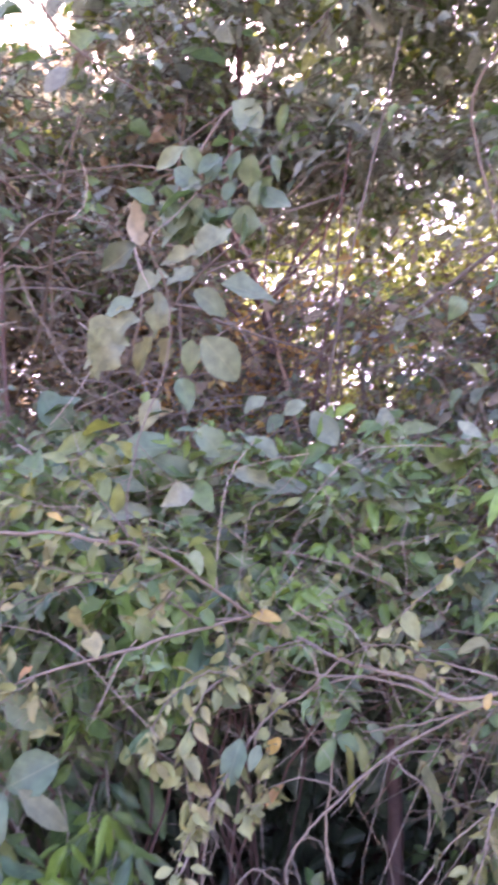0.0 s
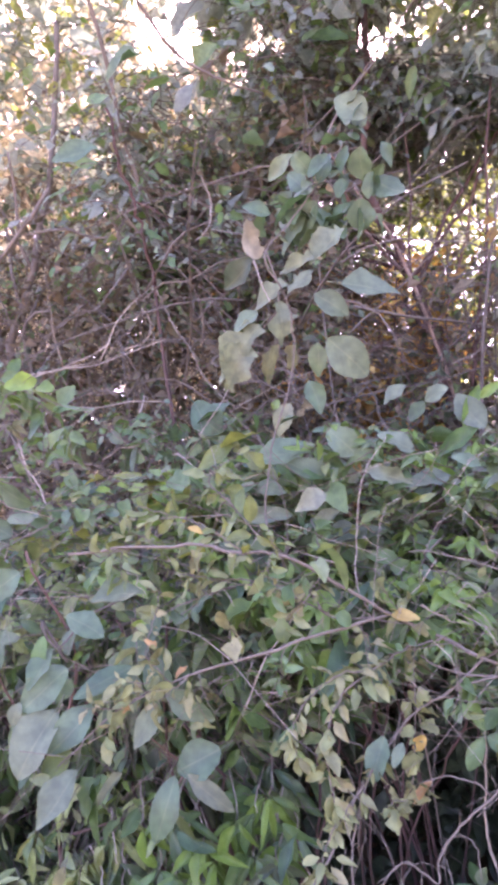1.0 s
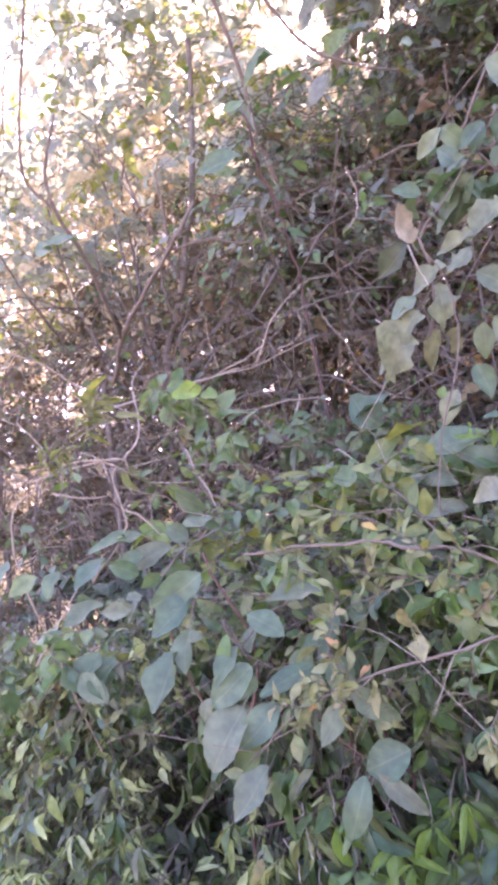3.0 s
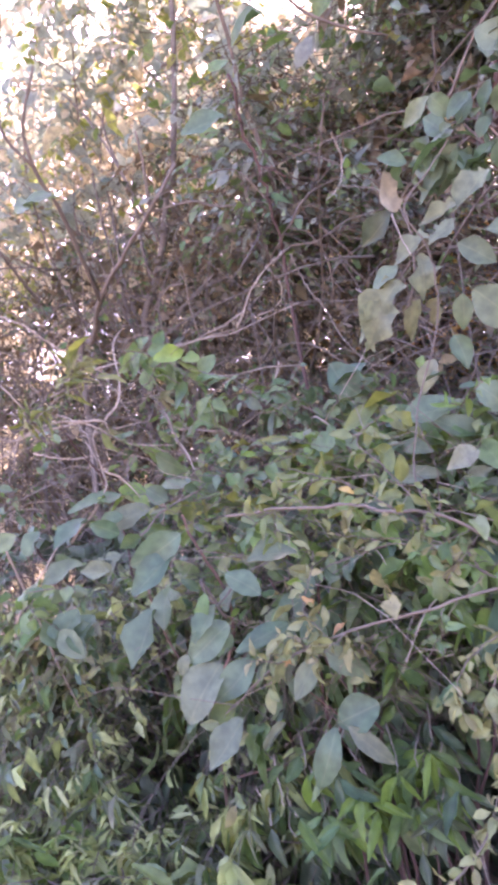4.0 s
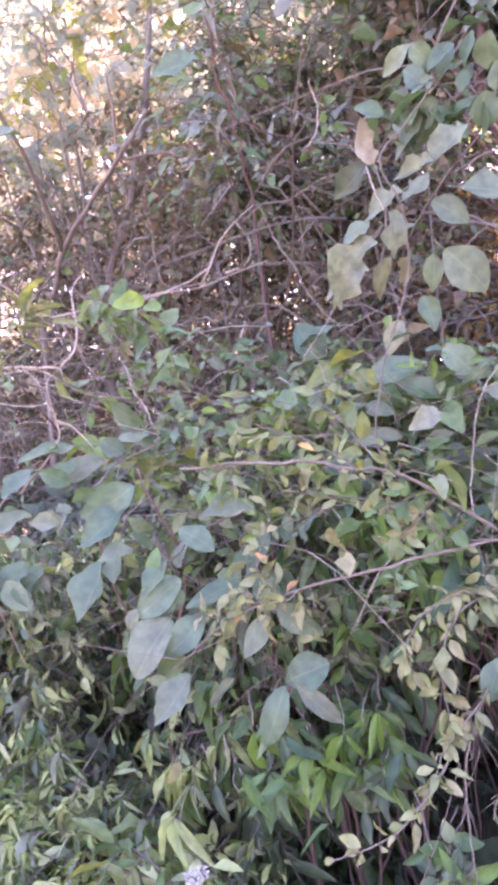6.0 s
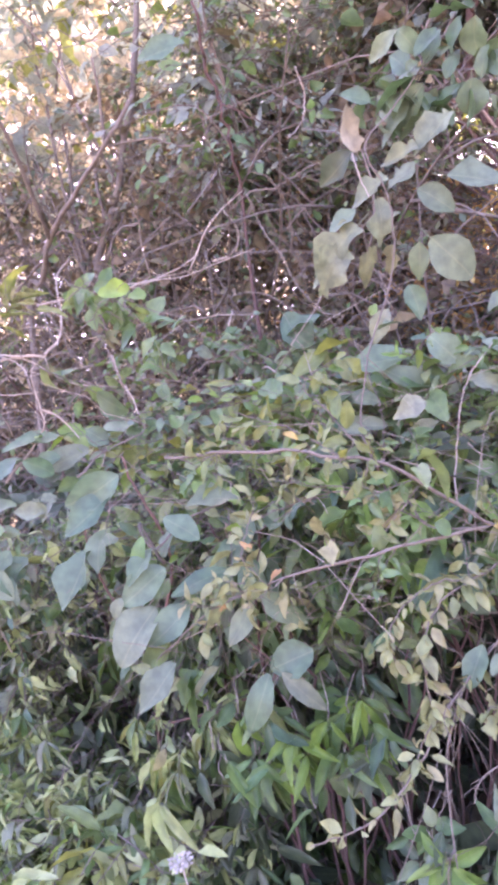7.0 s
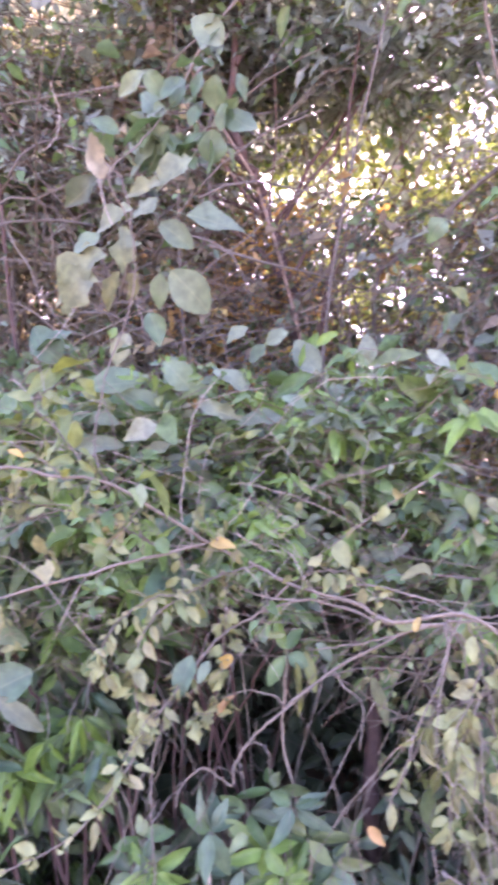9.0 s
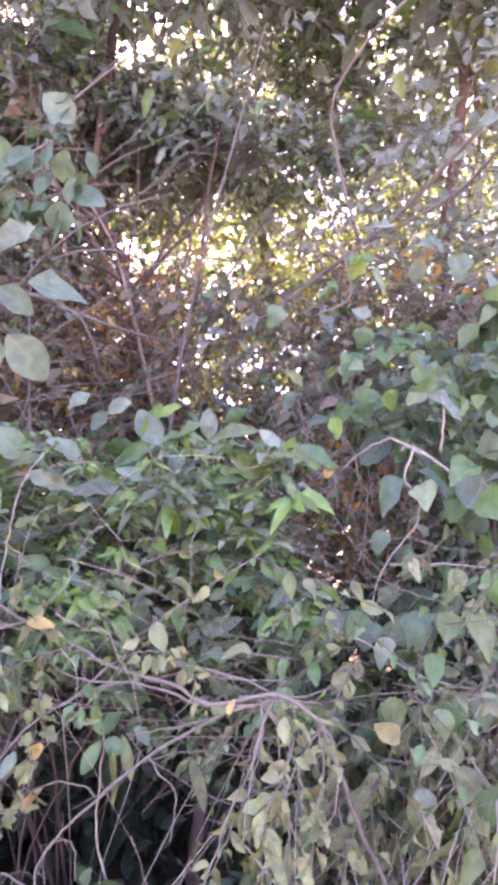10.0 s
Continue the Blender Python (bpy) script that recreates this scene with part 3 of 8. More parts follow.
# ---- trees of the thicket: dark canopy over it ----
can_keys = {"clump": 0.44, "scale": 1.4, "droop": 0.3, "wild": 0.45, "front": 0.8, "thin": beside_gaps}
sparse_keys = {**can_keys, "mix": (("ovate", SUNLIT, 0.22), ("ovate", CREAM, 0.25))}
red_tree = tree("tree", (-0.00, 3.82, 0), [(-0.00, 3.82, 2.05), (-0.03, 3.77, 2.29), (-0.05, 3.70, 2.51), (-0.11, 3.61, 2.75), (-0.18, 3.53, 2.93), (-0.22, 3.48, 3.13), (-0.14, 3.43, 3.46), (-0.05, 3.9, 5.0)], 10, "red-brown trunk under a dense blue-green canopy", "thicket trees", DEEP, 0.036,
     [((-1.5, -0.4, 2.9, 4.6, 2.7, 3.9), 950, 0.056, 0.5, "broad", GREEN, {**can_keys, "mix": (("ovate", BROWN, 0.14), ("ovate", CANOPY, 0.45), ("ovate", DARK, 0.08))}),
      ((-1.4, 1.2, 3.0, 5.4, 3.65, 5.9), 2900, 0.08, 0.5, "broad", CANOPY, {**can_keys, "mix": (("ovate", GREEN, 0.25), ("ovate", SUNLIT, 0.08))}),
      ((-0.35, 1.3, 3.4, 4.3, 3.4, 4.2), 620, 0.065, 0.5, "broad", CANOPY, {**can_keys, "clump": 0.3, "mix": (("ovate", GREEN, 0.25), ("ovate", DARK, 0.1))})], 21)
for k, bough_points in enumerate(([(-0.05, 3.75, 2.35), (-0.20, 3.72, 2.54), (-0.34, 3.69, 2.72), (-0.40, 3.66, 2.90)], [(-0.07, 3.68, 2.58), (-0.24, 3.50, 2.83), (-0.31, 3.38, 3.05)], [(-0.08, 3.77, 2.23), (0.10, 3.78, 2.48), (0.22, 3.76, 2.76), (0.31, 3.71, 3.03)])):
    stem(red_tree, "limb", bough_points, 0.015 - 0.002 * k, 0.006, BARK if k else DEEP, 7, 0.004, 6, seed=210 + k)
tree("tree", (1.9, 4.0, 0), [(1.9, 4.0, 1.4), (1.7, 3.9, 2.6), (1.9, 3.8, 4.0), (1.8, 3.9, 5.4)], 9, "dark-leaved tree at the edge of the thicket", "thicket trees", BARK, 0.05,
     [((1.0, 3.8, 3.0, 5.4, 4.0, 6.0), 2500, 0.08, 0.5, "broad", CANOPY, {**can_keys, "mix": (("ovate", GREEN, 0.25), ("ovate", SUNLIT, 0.12))}),
      ((1.2, 3.4, 3.0, 4.4, 2.6, 4.1), 520, 0.06, 0.5, "broad", CANOPY, can_keys)], 22)
tree("tree", (-2.35, 3.5, 0), [(-2.4, 3.5, 1.0), (-2.5, 3.3, 1.9), (-2.35, 3.2, 2.6), (-2.05, 3.2, 3.3), (-1.9, 3.3, 4.6)], 8, "leaning grey-brown tree with sparse leaves", "thicket trees", DULL, 0.035,
     [((-3.2, -1.3, 2.9, 4.4, 3.3, 6.6), 780, 0.085, 0.5, "broad", CANOPY, sparse_keys)], 23)
tree("tree", (-4.4, 3.3, 0), [(-4.4, 3.3, 1.2), (-4.35, 3.3, 2.4), (-4.3, 3.3, 3.6), (-4.2, 3.4, 5.0)], 7, "thin grey-brown tree with sparse leaves", "thicket trees", DULL, 0.025,
     [((-5.6, -3.0, 2.7, 4.0, 3.2, 6.4), 820, 0.085, 0.5, "broad", CANOPY, sparse_keys)], 24)

# ---- the thicket itself: a tangle of brown twigs ----
rng = random.Random(31)
thicket = plant("bramble_thicket", (-1.6, 3.4, 0), "tangled brown twigs and dry brambles under the trees", "thicket", kind="stuff")
b = Bundle()
for k in range(1500):
    p = inside((-4.6, 0.1, 2.7, 4.4, 0.2, 3.1), rng, 0.35, 1.7)
    if p is None:
        continue
    w = rng.uniform(0, 6.28)
    d = Vector((math.cos(w), 0.6 * math.sin(w), rng.uniform(-0.3, 1.3))).normalized()
    L = rng.uniform(0.3, 1.1)
    c = Vector((rng.gauss(0, 0.3), rng.gauss(0, 0.2), rng.uniform(-0.7, 0.1)))
    r = rng.choice((0.002, 0.0025, 0.003, 0.0045, 0.007))
    b.add([p + d * (L * t) + c * (L * t * t) + Vector((rng.gauss(0, 0.012), 0, rng.gauss(0, 0.012))) for t in (0, 0.2, 0.4, 0.6, 0.8, 1)], r, r * 0.4, 4)
for k in range(90):
    p = Vector((rng.uniform(-4.4, 0.3), rng.uniform(2.8, 4.4), 0))
    q = p + Vector((rng.gauss(0, 0.5), rng.gauss(0, 0.3), rng.uniform(1.6, 3.6)))
    m = p.lerp(q, 0.5) + Vector((rng.gauss(0, 0.2), rng.gauss(0, 0.2), 0))
    b.add(smooth_line([p, m, q], 6), rng.uniform(0.006, 0.016), 0.003, 5)
b.link("canes", DULL, thicket)
rows, lines = sprays(rng, (-6.2, -0.3, 2.9, 4.8, 0.6, 2.9), 7600, 0.3, 0.05, 0.5, 7, clump=0.0, scale=1.8, wild=0.6, thin=beside_gaps)
more, extra = sprays(rng, (-3.6, -0.4, 3.1, 4.8, 2.8, 3.6), 1300, 0.3, 0.06, 0.5, 7, clump=0.5, scale=1.8, wild=0.6)
few, thin_lines = sprays(rng, (-0.3, 0.2, 3.2, 4.8, 0.6, 2.5), 260, 0.3, 0.05, 0.5, 7, clump=0.3, scale=2.4, wild=0.6)
rows, lines = rows + few, lines + thin_lines
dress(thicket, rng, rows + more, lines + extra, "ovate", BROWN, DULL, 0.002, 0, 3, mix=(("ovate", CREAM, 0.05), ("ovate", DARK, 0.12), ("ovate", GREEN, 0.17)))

bare_twigs(thicket, rng, (-4.6, -0.2, 2.5, 3.4, 0.9, 2.9), 260, 0.8, 0.004, DULL, 0.4)
bare_twigs(thicket, rng, (-3.2, -0.6, 2.2, 2.8, 1.1, 2.2), 70, 0.6, 0.0028, STRAW, 0.2)

# hedge farther back, low, that closes the view under the far trees
rng = random.Random(35)
hedge = plant("far_hedge", (-2.0, 10.0, 0), "green hedge far behind the thicket", "hedge", kind="stuff")
rows, lines = sprays(rng, (-15.0, 7.0, 9.2, 11.0, 0.0, 3.4), 5000, 0.5, 0.15, 0.55, 7, clump=0.4, scale=0.9, wild=0.5, thin=beside_openings)
dress(hedge, rng, rows, lines, "ovate", GREEN, DULL, 0.004, 0, 3)
rows, lines = sprays(rng, (-1.6, 6.4, 9.4, 11.5, 2.0, 7.0), 2900, 0.45, 0.1, 0.55, 7, clump=0.48, scale=0.8, wild=0.5, thin=beside_openings)
dress(hedge, rng, rows, lines, "ovate", SUNLIT, DULL, 0.004, 0, 3)
rng = random.Random(36)
scrub = plant("scrub", (1.4, 5.2, 0), "shaded brown and green scrub between the trunks", "scrub", kind="stuff")
rows, lines = sprays(rng, (-0.6, 3.8, 4.7, 5.6, 0.3, 2.3), 600, 0.4, 0.07, 0.5, 7, clump=0.55, scale=1.4, wild=0.6, thin=beside_openings)
dress(scrub, rng, rows, lines, "ovate", BROWN, DULL, 0.003, 0, 3)
rows, lines = sprays(rng, (-0.9, 3.6, 3.5, 4.4, 0.5, 2.3), 1700, 0.35, 0.07, 0.5, 7, clump=0.5, scale=1.8, wild=0.5, thin=beside_openings)
# mostly dark leaf colour, standing for shade low between the trunks
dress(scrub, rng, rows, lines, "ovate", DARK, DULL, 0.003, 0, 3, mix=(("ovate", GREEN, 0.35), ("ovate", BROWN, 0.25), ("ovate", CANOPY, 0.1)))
rows, lines = sprays(rng, (0.0, 3.4, 3.6, 4.3, 2.2, 2.75), 520, 0.3, 0.055, 0.5, 7, clump=0.5, scale=2.4, wild=0.6, thin=beside_openings)
dress(scrub, rng, rows, lines, "ovate", BROWN, BARK, 0.0025, 0, 3, mix=(("ovate", DARK, 0.3), ("ovate", GREEN, 0.25), ("ovate", RUST, 0.15)))
rows, lines = sprays(rng, (-0.75, 0.05, 4.1, 4.7, 1.8, 2.95), 380, 0.25, 0.05, 0.5, 7, clump=0.45, scale=3.0, wild=0.6)
dress(scrub, rng, rows, lines, "ovate", RUST, BARK, 0.002, 0, 3, mix=(("ovate", OLIVE, 0.2), ("ovate", BROWN, 0.25)))
rows, lines = sprays(rng, (-0.62, 0.05, 3.15, 3.6, 1.7, 2.6), 170, 0.2, 0.036, 0.5, 7, clump=0.3, scale=3.0, wild=0.6)
dress(scrub, rng, rows, lines, "ovate", RUST, BARK, 0.0015, 0, 3, mix=(("ovate", YELLOW, 0.06), ("ovate", OLIVE, 0.2), ("ovate", BROWN, 0.2)))
rows, lines = sprays(rng, (-0.7, 3.2, 4.6, 5.8, 1.9, 4.2), 130, 0.4, 0.06, 0.5, 7, clump=0.45, scale=2.0, wild=0.6)
dress(scrub, rng, rows, lines, "ovate", BROWN, BARK, 0.004, 0, 3, mix=(("ovate", GREEN, 0.35), ("ovate", RUST, 0.2)))
rows, lines = sprays(rng, (0.3, 3.4, 2.8, 4.2, 0.8, 2.6), 1300, 0.3, 0.05, 0.5, 7, clump=0.45, scale=2.0, wild=0.6, thin=beside_openings)
dress(scrub, rng, rows, lines, "ovate", BROWN, DULL, 0.002, 0, 3, mix=(("ovate", RUST, 0.06), ("ovate", GREEN, 0.25), ("ovate", DARK, 0.1), ("ovate", CANOPY, 0.15)))
bare_twigs(scrub, rng, (0.3, 2.6, 2.6, 3.4, 0.9, 2.6), 150, 0.6, 0.003, DULL, 0.3)
bare_twigs(scrub, rng, (-0.7, 2.6, 4.4, 5.4, 0.6, 2.8), 110, 1.3, 0.008, BARK, 1.2)


bare_twigs(scrub, rng, (0.73, 1.23, 2.61, 3.01, 1.44, 1.79), 60, 0.4, 0.0022, STRAW, -0.6)
rows, lines = sprays(rng, (0.73, 1.28, 2.91, 3.31, 1.19, 1.74), 60, 0.2, 0.04, 0.5, 7, clump=0.0, wild=0.6)
dress(scrub, rng, rows, lines, "ovate", RUST, BARK, 0.002, 0, 3)


# ---- bushes ----
def bush(name, foot, box, count, twig, length, ratio, leaves, shape, material, label, single, seed, stems=7, wood=None, group="", category="bush", mix=(), bare=0, **keys):
    rng = random.Random(seed)
    t = plant(name, foot, label, category, group)
    rows, lines = sprays(rng, box, count, twig, length, ratio, leaves, **keys)
    # inner stems coloured dark to stand for shade within the bush
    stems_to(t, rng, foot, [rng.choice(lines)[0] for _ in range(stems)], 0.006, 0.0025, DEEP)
    dress(t, rng, rows, lines, shape, material, wood or DULL, 0.002, single, 5, mix=mix)
    if bare:
        bare_twigs(t, rng, box, bare, 0.36, 0.0014, TWIG)
    return t


# growth that closes the thicket towards the ground, leaves coloured dark to stand for shade
bush("dark_bush", (-2.6, 3.1, 0), (-3.5, -0.9, 2.6, 3.5, 0.0, 1.5), 800, 0.35, 0.09, 0.5, 7, "ovate", DARK, "bush at the foot of the thicket, leaves coloured dark for deep shade", 0, 41, 9, group="dark bushes", clump=0.3, thin=beside_gaps)
bush("dark_bush", (0.3, 3.1, 0), (-0.9, 1.2, 2.7, 3.5, 0.0, 1.05), 600, 0.35, 0.09, 0.5, 7, "ovate", DARK, "bush at the foot of the thicket, leaves coloured dark for deep shade", 0, 42, 9, group="dark bushes", clump=0.3, thin=beside_gaps)
bush("dark_bush", (2.0, 3.0, 0), (1.3, 3.4, 2.4, 3.4, 0.0, 1.4), 600, 0.35, 0.09, 0.5, 7, "ovate", DARK, "bush at the foot of the thicket, leaves coloured dark for deep shade", 0, 43, 9, group="dark bushes", clump=0.3, thin=beside_gaps)

# green bushes in the middle, their tops at breast height
leafy = (("ovate", GREEN, 0.24), ("ovate", PALE, 0.15), ("broad", TEAL, 0.09), ("lance", BRIGHT, 0.18))
bush("green_bush", (-0.1, 2.3, 0), (-0.75, 0.3, 1.8, 2.6, 1.0, 1.62), 380, 0.22, 0.052, 0.48, 7, "broad", GREEN, "leafy green bush with a domed top", 280, 51, 4, BARK, group="green bushes", mix=leafy, bare=60, clump=0.42, scale=3.5, droop=0.15, wild=0.5, thin=beside_hollows)
bush("green_bush", (0.6, 2.4, 0), (0.1, 0.66, 1.85, 2.7, 0.85, 1.62), 400, 0.2, 0.043, 0.46, 8, "broad", GREEN, "leafy green bush with small leaves", 280, 52, 4, BARK, group="green bushes", mix=leafy, bare=60, clump=0.42, scale=3.5, droop=0.15, wild=0.5, thin=beside_hollows)
bush("olive_bush", (-0.75, 2.2, 0), (-1.1, -0.15, 1.62, 2.3, 1.2, 1.55), 110, 0.25, 0.055, 0.5, 8, "ovate", OLIVE, "yellowing olive-green twigs of a bush", 260, 53, 6, group="green bushes", mix=(("ovate", GREEN, 0.5), ("ovate", BRIGHT, 0.2), ("ovate", TEAL, 0.1)), bare=40, clump=0.3, scale=3.5, droop=0.05, wild=0.5)

# drooping growth from the middle down to the ground
bush("drooping_bush", (-0.75, 2.0, 0), (-1.3, -0.4, 1.7, 2.5, 0.1, 1.3), 900, 0.24, 0.09, 0.36, 8, "lance", GREEN, "bush with drooping green leaves", 290, 54, 5, group="drooping bushes", mix=(("lance", TEAL, 0.2), ("lance", DARK, 0.25), ("lance", BRIGHT, 0.08)), bare=40, clump=0.58, scale=2.6, droop=0.85, wild=0.45, thin=beside_hollows)
bush("drooping_bush", (-1.9, 1.8, 0), (-3.0, -1.2, 1.45, 2.4, 0.0, 1.25), 2300, 0.24, 0.052, 0.36, 8, "lance", GREEN, "bush with drooping grey-green leaves", 290, 55, 10, group="drooping bushes", mix=(("lance", WITHERED, 0.2), ("ovate", TEAL, 0.15), ("lance", GRASSY, 0.3), ("lance", PALE, 0.15)), bare=100, clump=0.33, scale=3.0, droop=0.5, wild=0.55, thin=beside_gaps)

# right side
bush("overgrown_bush", (1.2, 2.3, 0), (0.62, 2.1, 1.75, 2.6, 0.1, 1.12), 420, 0.3, 0.06, 0.6, 7, "heart", GREEN, "bush overgrown by vines, partly withered", 290, 57, 9, mix=(("broad", TEAL, 0.3), ("ragged", WITHERED, 0.25)), bare=90, clump=0.45, scale=2.6, droop=0.5, wild=0.5, thin=beside_hollows)
bush("vine_curtain", (0.75, 1.75, 0), (0.45, 1.2, 1.5, 1.95, 0.15, 0.95), 130, 0.3, 0.055, 0.5, 7, "ragged", WITHERED, "withered grey-olive vines hanging over the bush", 290, 58, 6, category="vine", mix=(("ovate", SMALL_PALE, 0.48), ("ovate", OLIVE, 0.12), ("ovate", GREEN, 0.1)), bare=70, clump=0.2, scale=3.0, droop=0.9, wood=STRAW, wild=0.5, thin=beside_hollows)
# first low herbs: dark leaf colour stands for the shade below the branch
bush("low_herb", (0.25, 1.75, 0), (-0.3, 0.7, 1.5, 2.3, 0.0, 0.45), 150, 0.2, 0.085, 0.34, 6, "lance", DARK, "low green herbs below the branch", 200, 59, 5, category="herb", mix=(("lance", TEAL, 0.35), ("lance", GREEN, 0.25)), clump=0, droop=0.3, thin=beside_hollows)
bush("low_herb", (-1.2, 1.45, 0), (-1.9, -0.7, 1.2, 1.6, 0.1, 0.6), 300, 0.2, 0.058, 0.3, 7, "lance", GREEN, "pale green low herbs at the edge", 200, 60, 5, category="herb", mix=(("lance", PALE, 0.2), ("lance", OLIVE, 0.1), ("lance", BRIGHT, 0.12), ("lance", GRASSY, 0.4)), clump=0.2, scale=3.0, droop=0.1, front=0.35, wild=0.5)
bush("upper_vine", (1.5, 2.6, 0), (0.95, 2.3, 2.1, 3.1, 1.1, 2.1), 330, 0.3, 0.065, 0.7, 6, "heart", GREEN, "broad-leaved climber over the edge of the thicket", 200, 61, 7, category="climber", mix=(("ragged", TEAL, 0.25), ("ovate", GREEN, 0.25), ("broad", DARK, 0.3)), bare=70, clump=0.62, scale=2.6, droop=0.4, wild=0.5, thin=beside_hollows)
bush("front_growth", (-0.5, 1.8, 0), (-1.1, -0.35, 1.5, 1.8, 0.8, 1.3), 40, 0.22, 0.06, 0.5, 6, "ovate", GREEN, "loose leafy twigs in front of the bush", 290, 62, 5, mix=(("broad", TEAL, 0.3), ("ovate", SMALL_PALE, 0.3)), bare=50, clump=0, droop=0.3, wild=0.6, thin=beside_hollows)
bush("green_bush", (-1.2, 2.6, 0), (-1.75, -0.7, 2.2, 2.8, 1.2, 1.9), 150, 0.24, 0.05, 0.5, 7, "broad", GREEN, "sparse green bush within the tangle", 120, 63, 4, BARK, group="green bushes", mix=(("broad", TEAL, 0.4),), bare=10, clump=0.45, scale=3.0, droop=0.2, wild=0.5)
bush("front_growth", (-0.3, 1.85, 0), (-1.0, 0.3, 1.66, 1.95, 0.85, 1.42), 90, 0.2, 0.034, 0.5, 8, "ovate", GREEN, "fine twigs with tiny leaves in front of the bush", 290, 64, 4, mix=(("ovate", SMALL_PALE, 0.2), ("lance", BRIGHT, 0.25), ("ovate", TEAL, 0.12)), bare=40, clump=0, droop=0.2, wild=0.7, thin=beside_hollows)
bush("front_growth", (0.85, 1.95, 0), (0.4, 1.25, 1.5, 1.9, 0.75, 1.35), 70, 0.22, 0.036, 0.5, 8, "ovate", WITHERED, "fine half-dry twigs over the vines", 290, 65, 4, mix=(("ovate", GREEN, 0.4), ("ovate", SMALL_PALE, 0.2)), bare=60, clump=0.2, scale=3.0, droop=0.4, wild=0.7, thin=beside_hollows)
bush("sparse_climber", (-1.48, 2.19, 0), (-1.68, -0.88, 1.19, 1.64, 1.22, 1.77), 24, 0.22, 0.045, 0.6, 6, "broad", TEAL, "rounded blue-green leaves on thin stems in the dry tangle", 200, 66, 2, DULL, category="climber", mix=(("broad", GREEN, 0.4), ("lance", OLIVE, 0.1)), bare=10, clump=0.2, scale=3.0, droop=0.25, wild=0.5)


def tufts(rng, box, count, length, ratio, leaves, hang=0.9, clump=0.3, scale=3.0, thin=None):
    """Bunches of narrow leaves that hang from the tips of short twigs."""
    rows, lines = [], []
    for _ in range(count):
        p = inside(box, rng, clump, scale, thin)
        if p is None:
            continue
        back = Vector((rng.gauss(0, 0.04), rng.uniform(0.05, 0.12), rng.uniform(0.0, 0.1)))
        lines.append([p + back, p + back * 0.5 + Vector((0, 0, 0.02)), p])
        size = length * math.exp(rng.gauss(0, 0.25))
        turn = rng.uniform(0, 6.28)
        for i in range(leaves):
            w = turn + 6.28 * (i + rng.uniform(-0.3, 0.3)) / leaves
            out = Vector((math.cos(w), math.sin(w) - 0.25, 0))
            c = p + back * rng.uniform(0, 0.35) + out * 0.006
            if thin and not thin(c, rng):
                continue
            way = out * rng.uniform(0.25, 1.0) + Vector((0, 0, -hang * rng.uniform(0.3, 1.5) + 0.15))
            up = out * 0.35 + Vector((rng.gauss(0, 0.35), rng.gauss(-0.7, 0.3), rng.uniform(0.3, 1.1)))
            L = size * rng.uniform(0.55, 1.2)
            rows.append((*c, *way, *up, L, L * ratio * rng.uniform(0.75, 1.3)))
    return rows, lines


def tufted_bush(name, foot, box, count, length, ratio, leaves, material, label, single, seed, mix=(), hang=0.9, clump=0.3, category="bush", group="", thin=None):
    rng = random.Random(seed)
    t = plant(name, foot, label, category, group)
    rows, lines = tufts(rng, box, count, length, ratio, leaves, hang, clump, thin=thin)
    # stems darkened in colour for the shade between the tufts
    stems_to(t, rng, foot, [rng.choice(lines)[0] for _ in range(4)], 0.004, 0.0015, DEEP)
    dress(t, rng, rows, lines, "lance", material, DULL, 0.0016, single, 5, mix=mix)
    return t


tufted_bush("narrow_leaved_bush", (-1.1, 1.6, 0), (-1.75, -0.65, 1.3, 1.75, 0.1, 0.95), 310, 0.066, 0.2, 9, GREEN, "bush with bunches of hanging narrow grey-green leaves", 280, 71, mix=(("lance", PALE, 0.25), ("lance", GRASSY, 0.4), ("lance", OLIVE, 0.1), ("lance", DARK, 0.06)), thin=beside_hollows)
tufted_bush("narrow_leaved_bush", (-0.5, 1.8, 0), (-0.95, 0.05, 1.65, 1.98, 0.25, 0.98), 75, 0.066, 0.28, 8, DARK, "bush with bunches of hanging narrow green leaves", 240, 72, mix=(("lance", BRIGHT, 0.15), ("lance", TEAL, 0.2), ("lance", GREEN, 0.35)), thin=beside_hollows)
tufted_bush("whorled_herb", (-1.2, 1.3, 0), (-1.75, -0.95, 1.2, 1.45, 0.25, 0.66), 85, 0.06, 0.16, 10, GRASSY, "pale green herbs with spreading narrow leaves", 240, 73, mix=(("lance", BRIGHT, 0.2), ("lance", GREEN, 0.15), ("lance", PALE, 0.15)), hang=0.25, category="herb")


tufted_bush("whorled_bush", (-0.1, 2.25, 0), (-0.75, 0.66, 1.72, 2.3, 1.0, 1.6), 270, 0.052, 0.36, 8, GREEN, "green bush with small leaves in spreading whorls", 290, 74, mix=(("lance", BRIGHT, 0.38), ("lance", TEAL, 0.22), ("lance", PALE, 0.06), ("lance", DARK, 0.12)), hang=0.25, clump=0.35, group="green bushes", thin=beside_hollows)
tufted_bush("whorled_bush", (-0.2, 2.0, 0), (-0.5, 0.2, 1.6, 1.85, 0.95, 1.28), 60, 0.062, 0.34, 8, BRIGHT, "fresh green twigs with small leaves in whorls", 260, 75, mix=(("lance", GREEN, 0.35), ("lance", TEAL, 0.2)), hang=0.4, clump=0.3, group="green bushes", thin=beside_hollows)


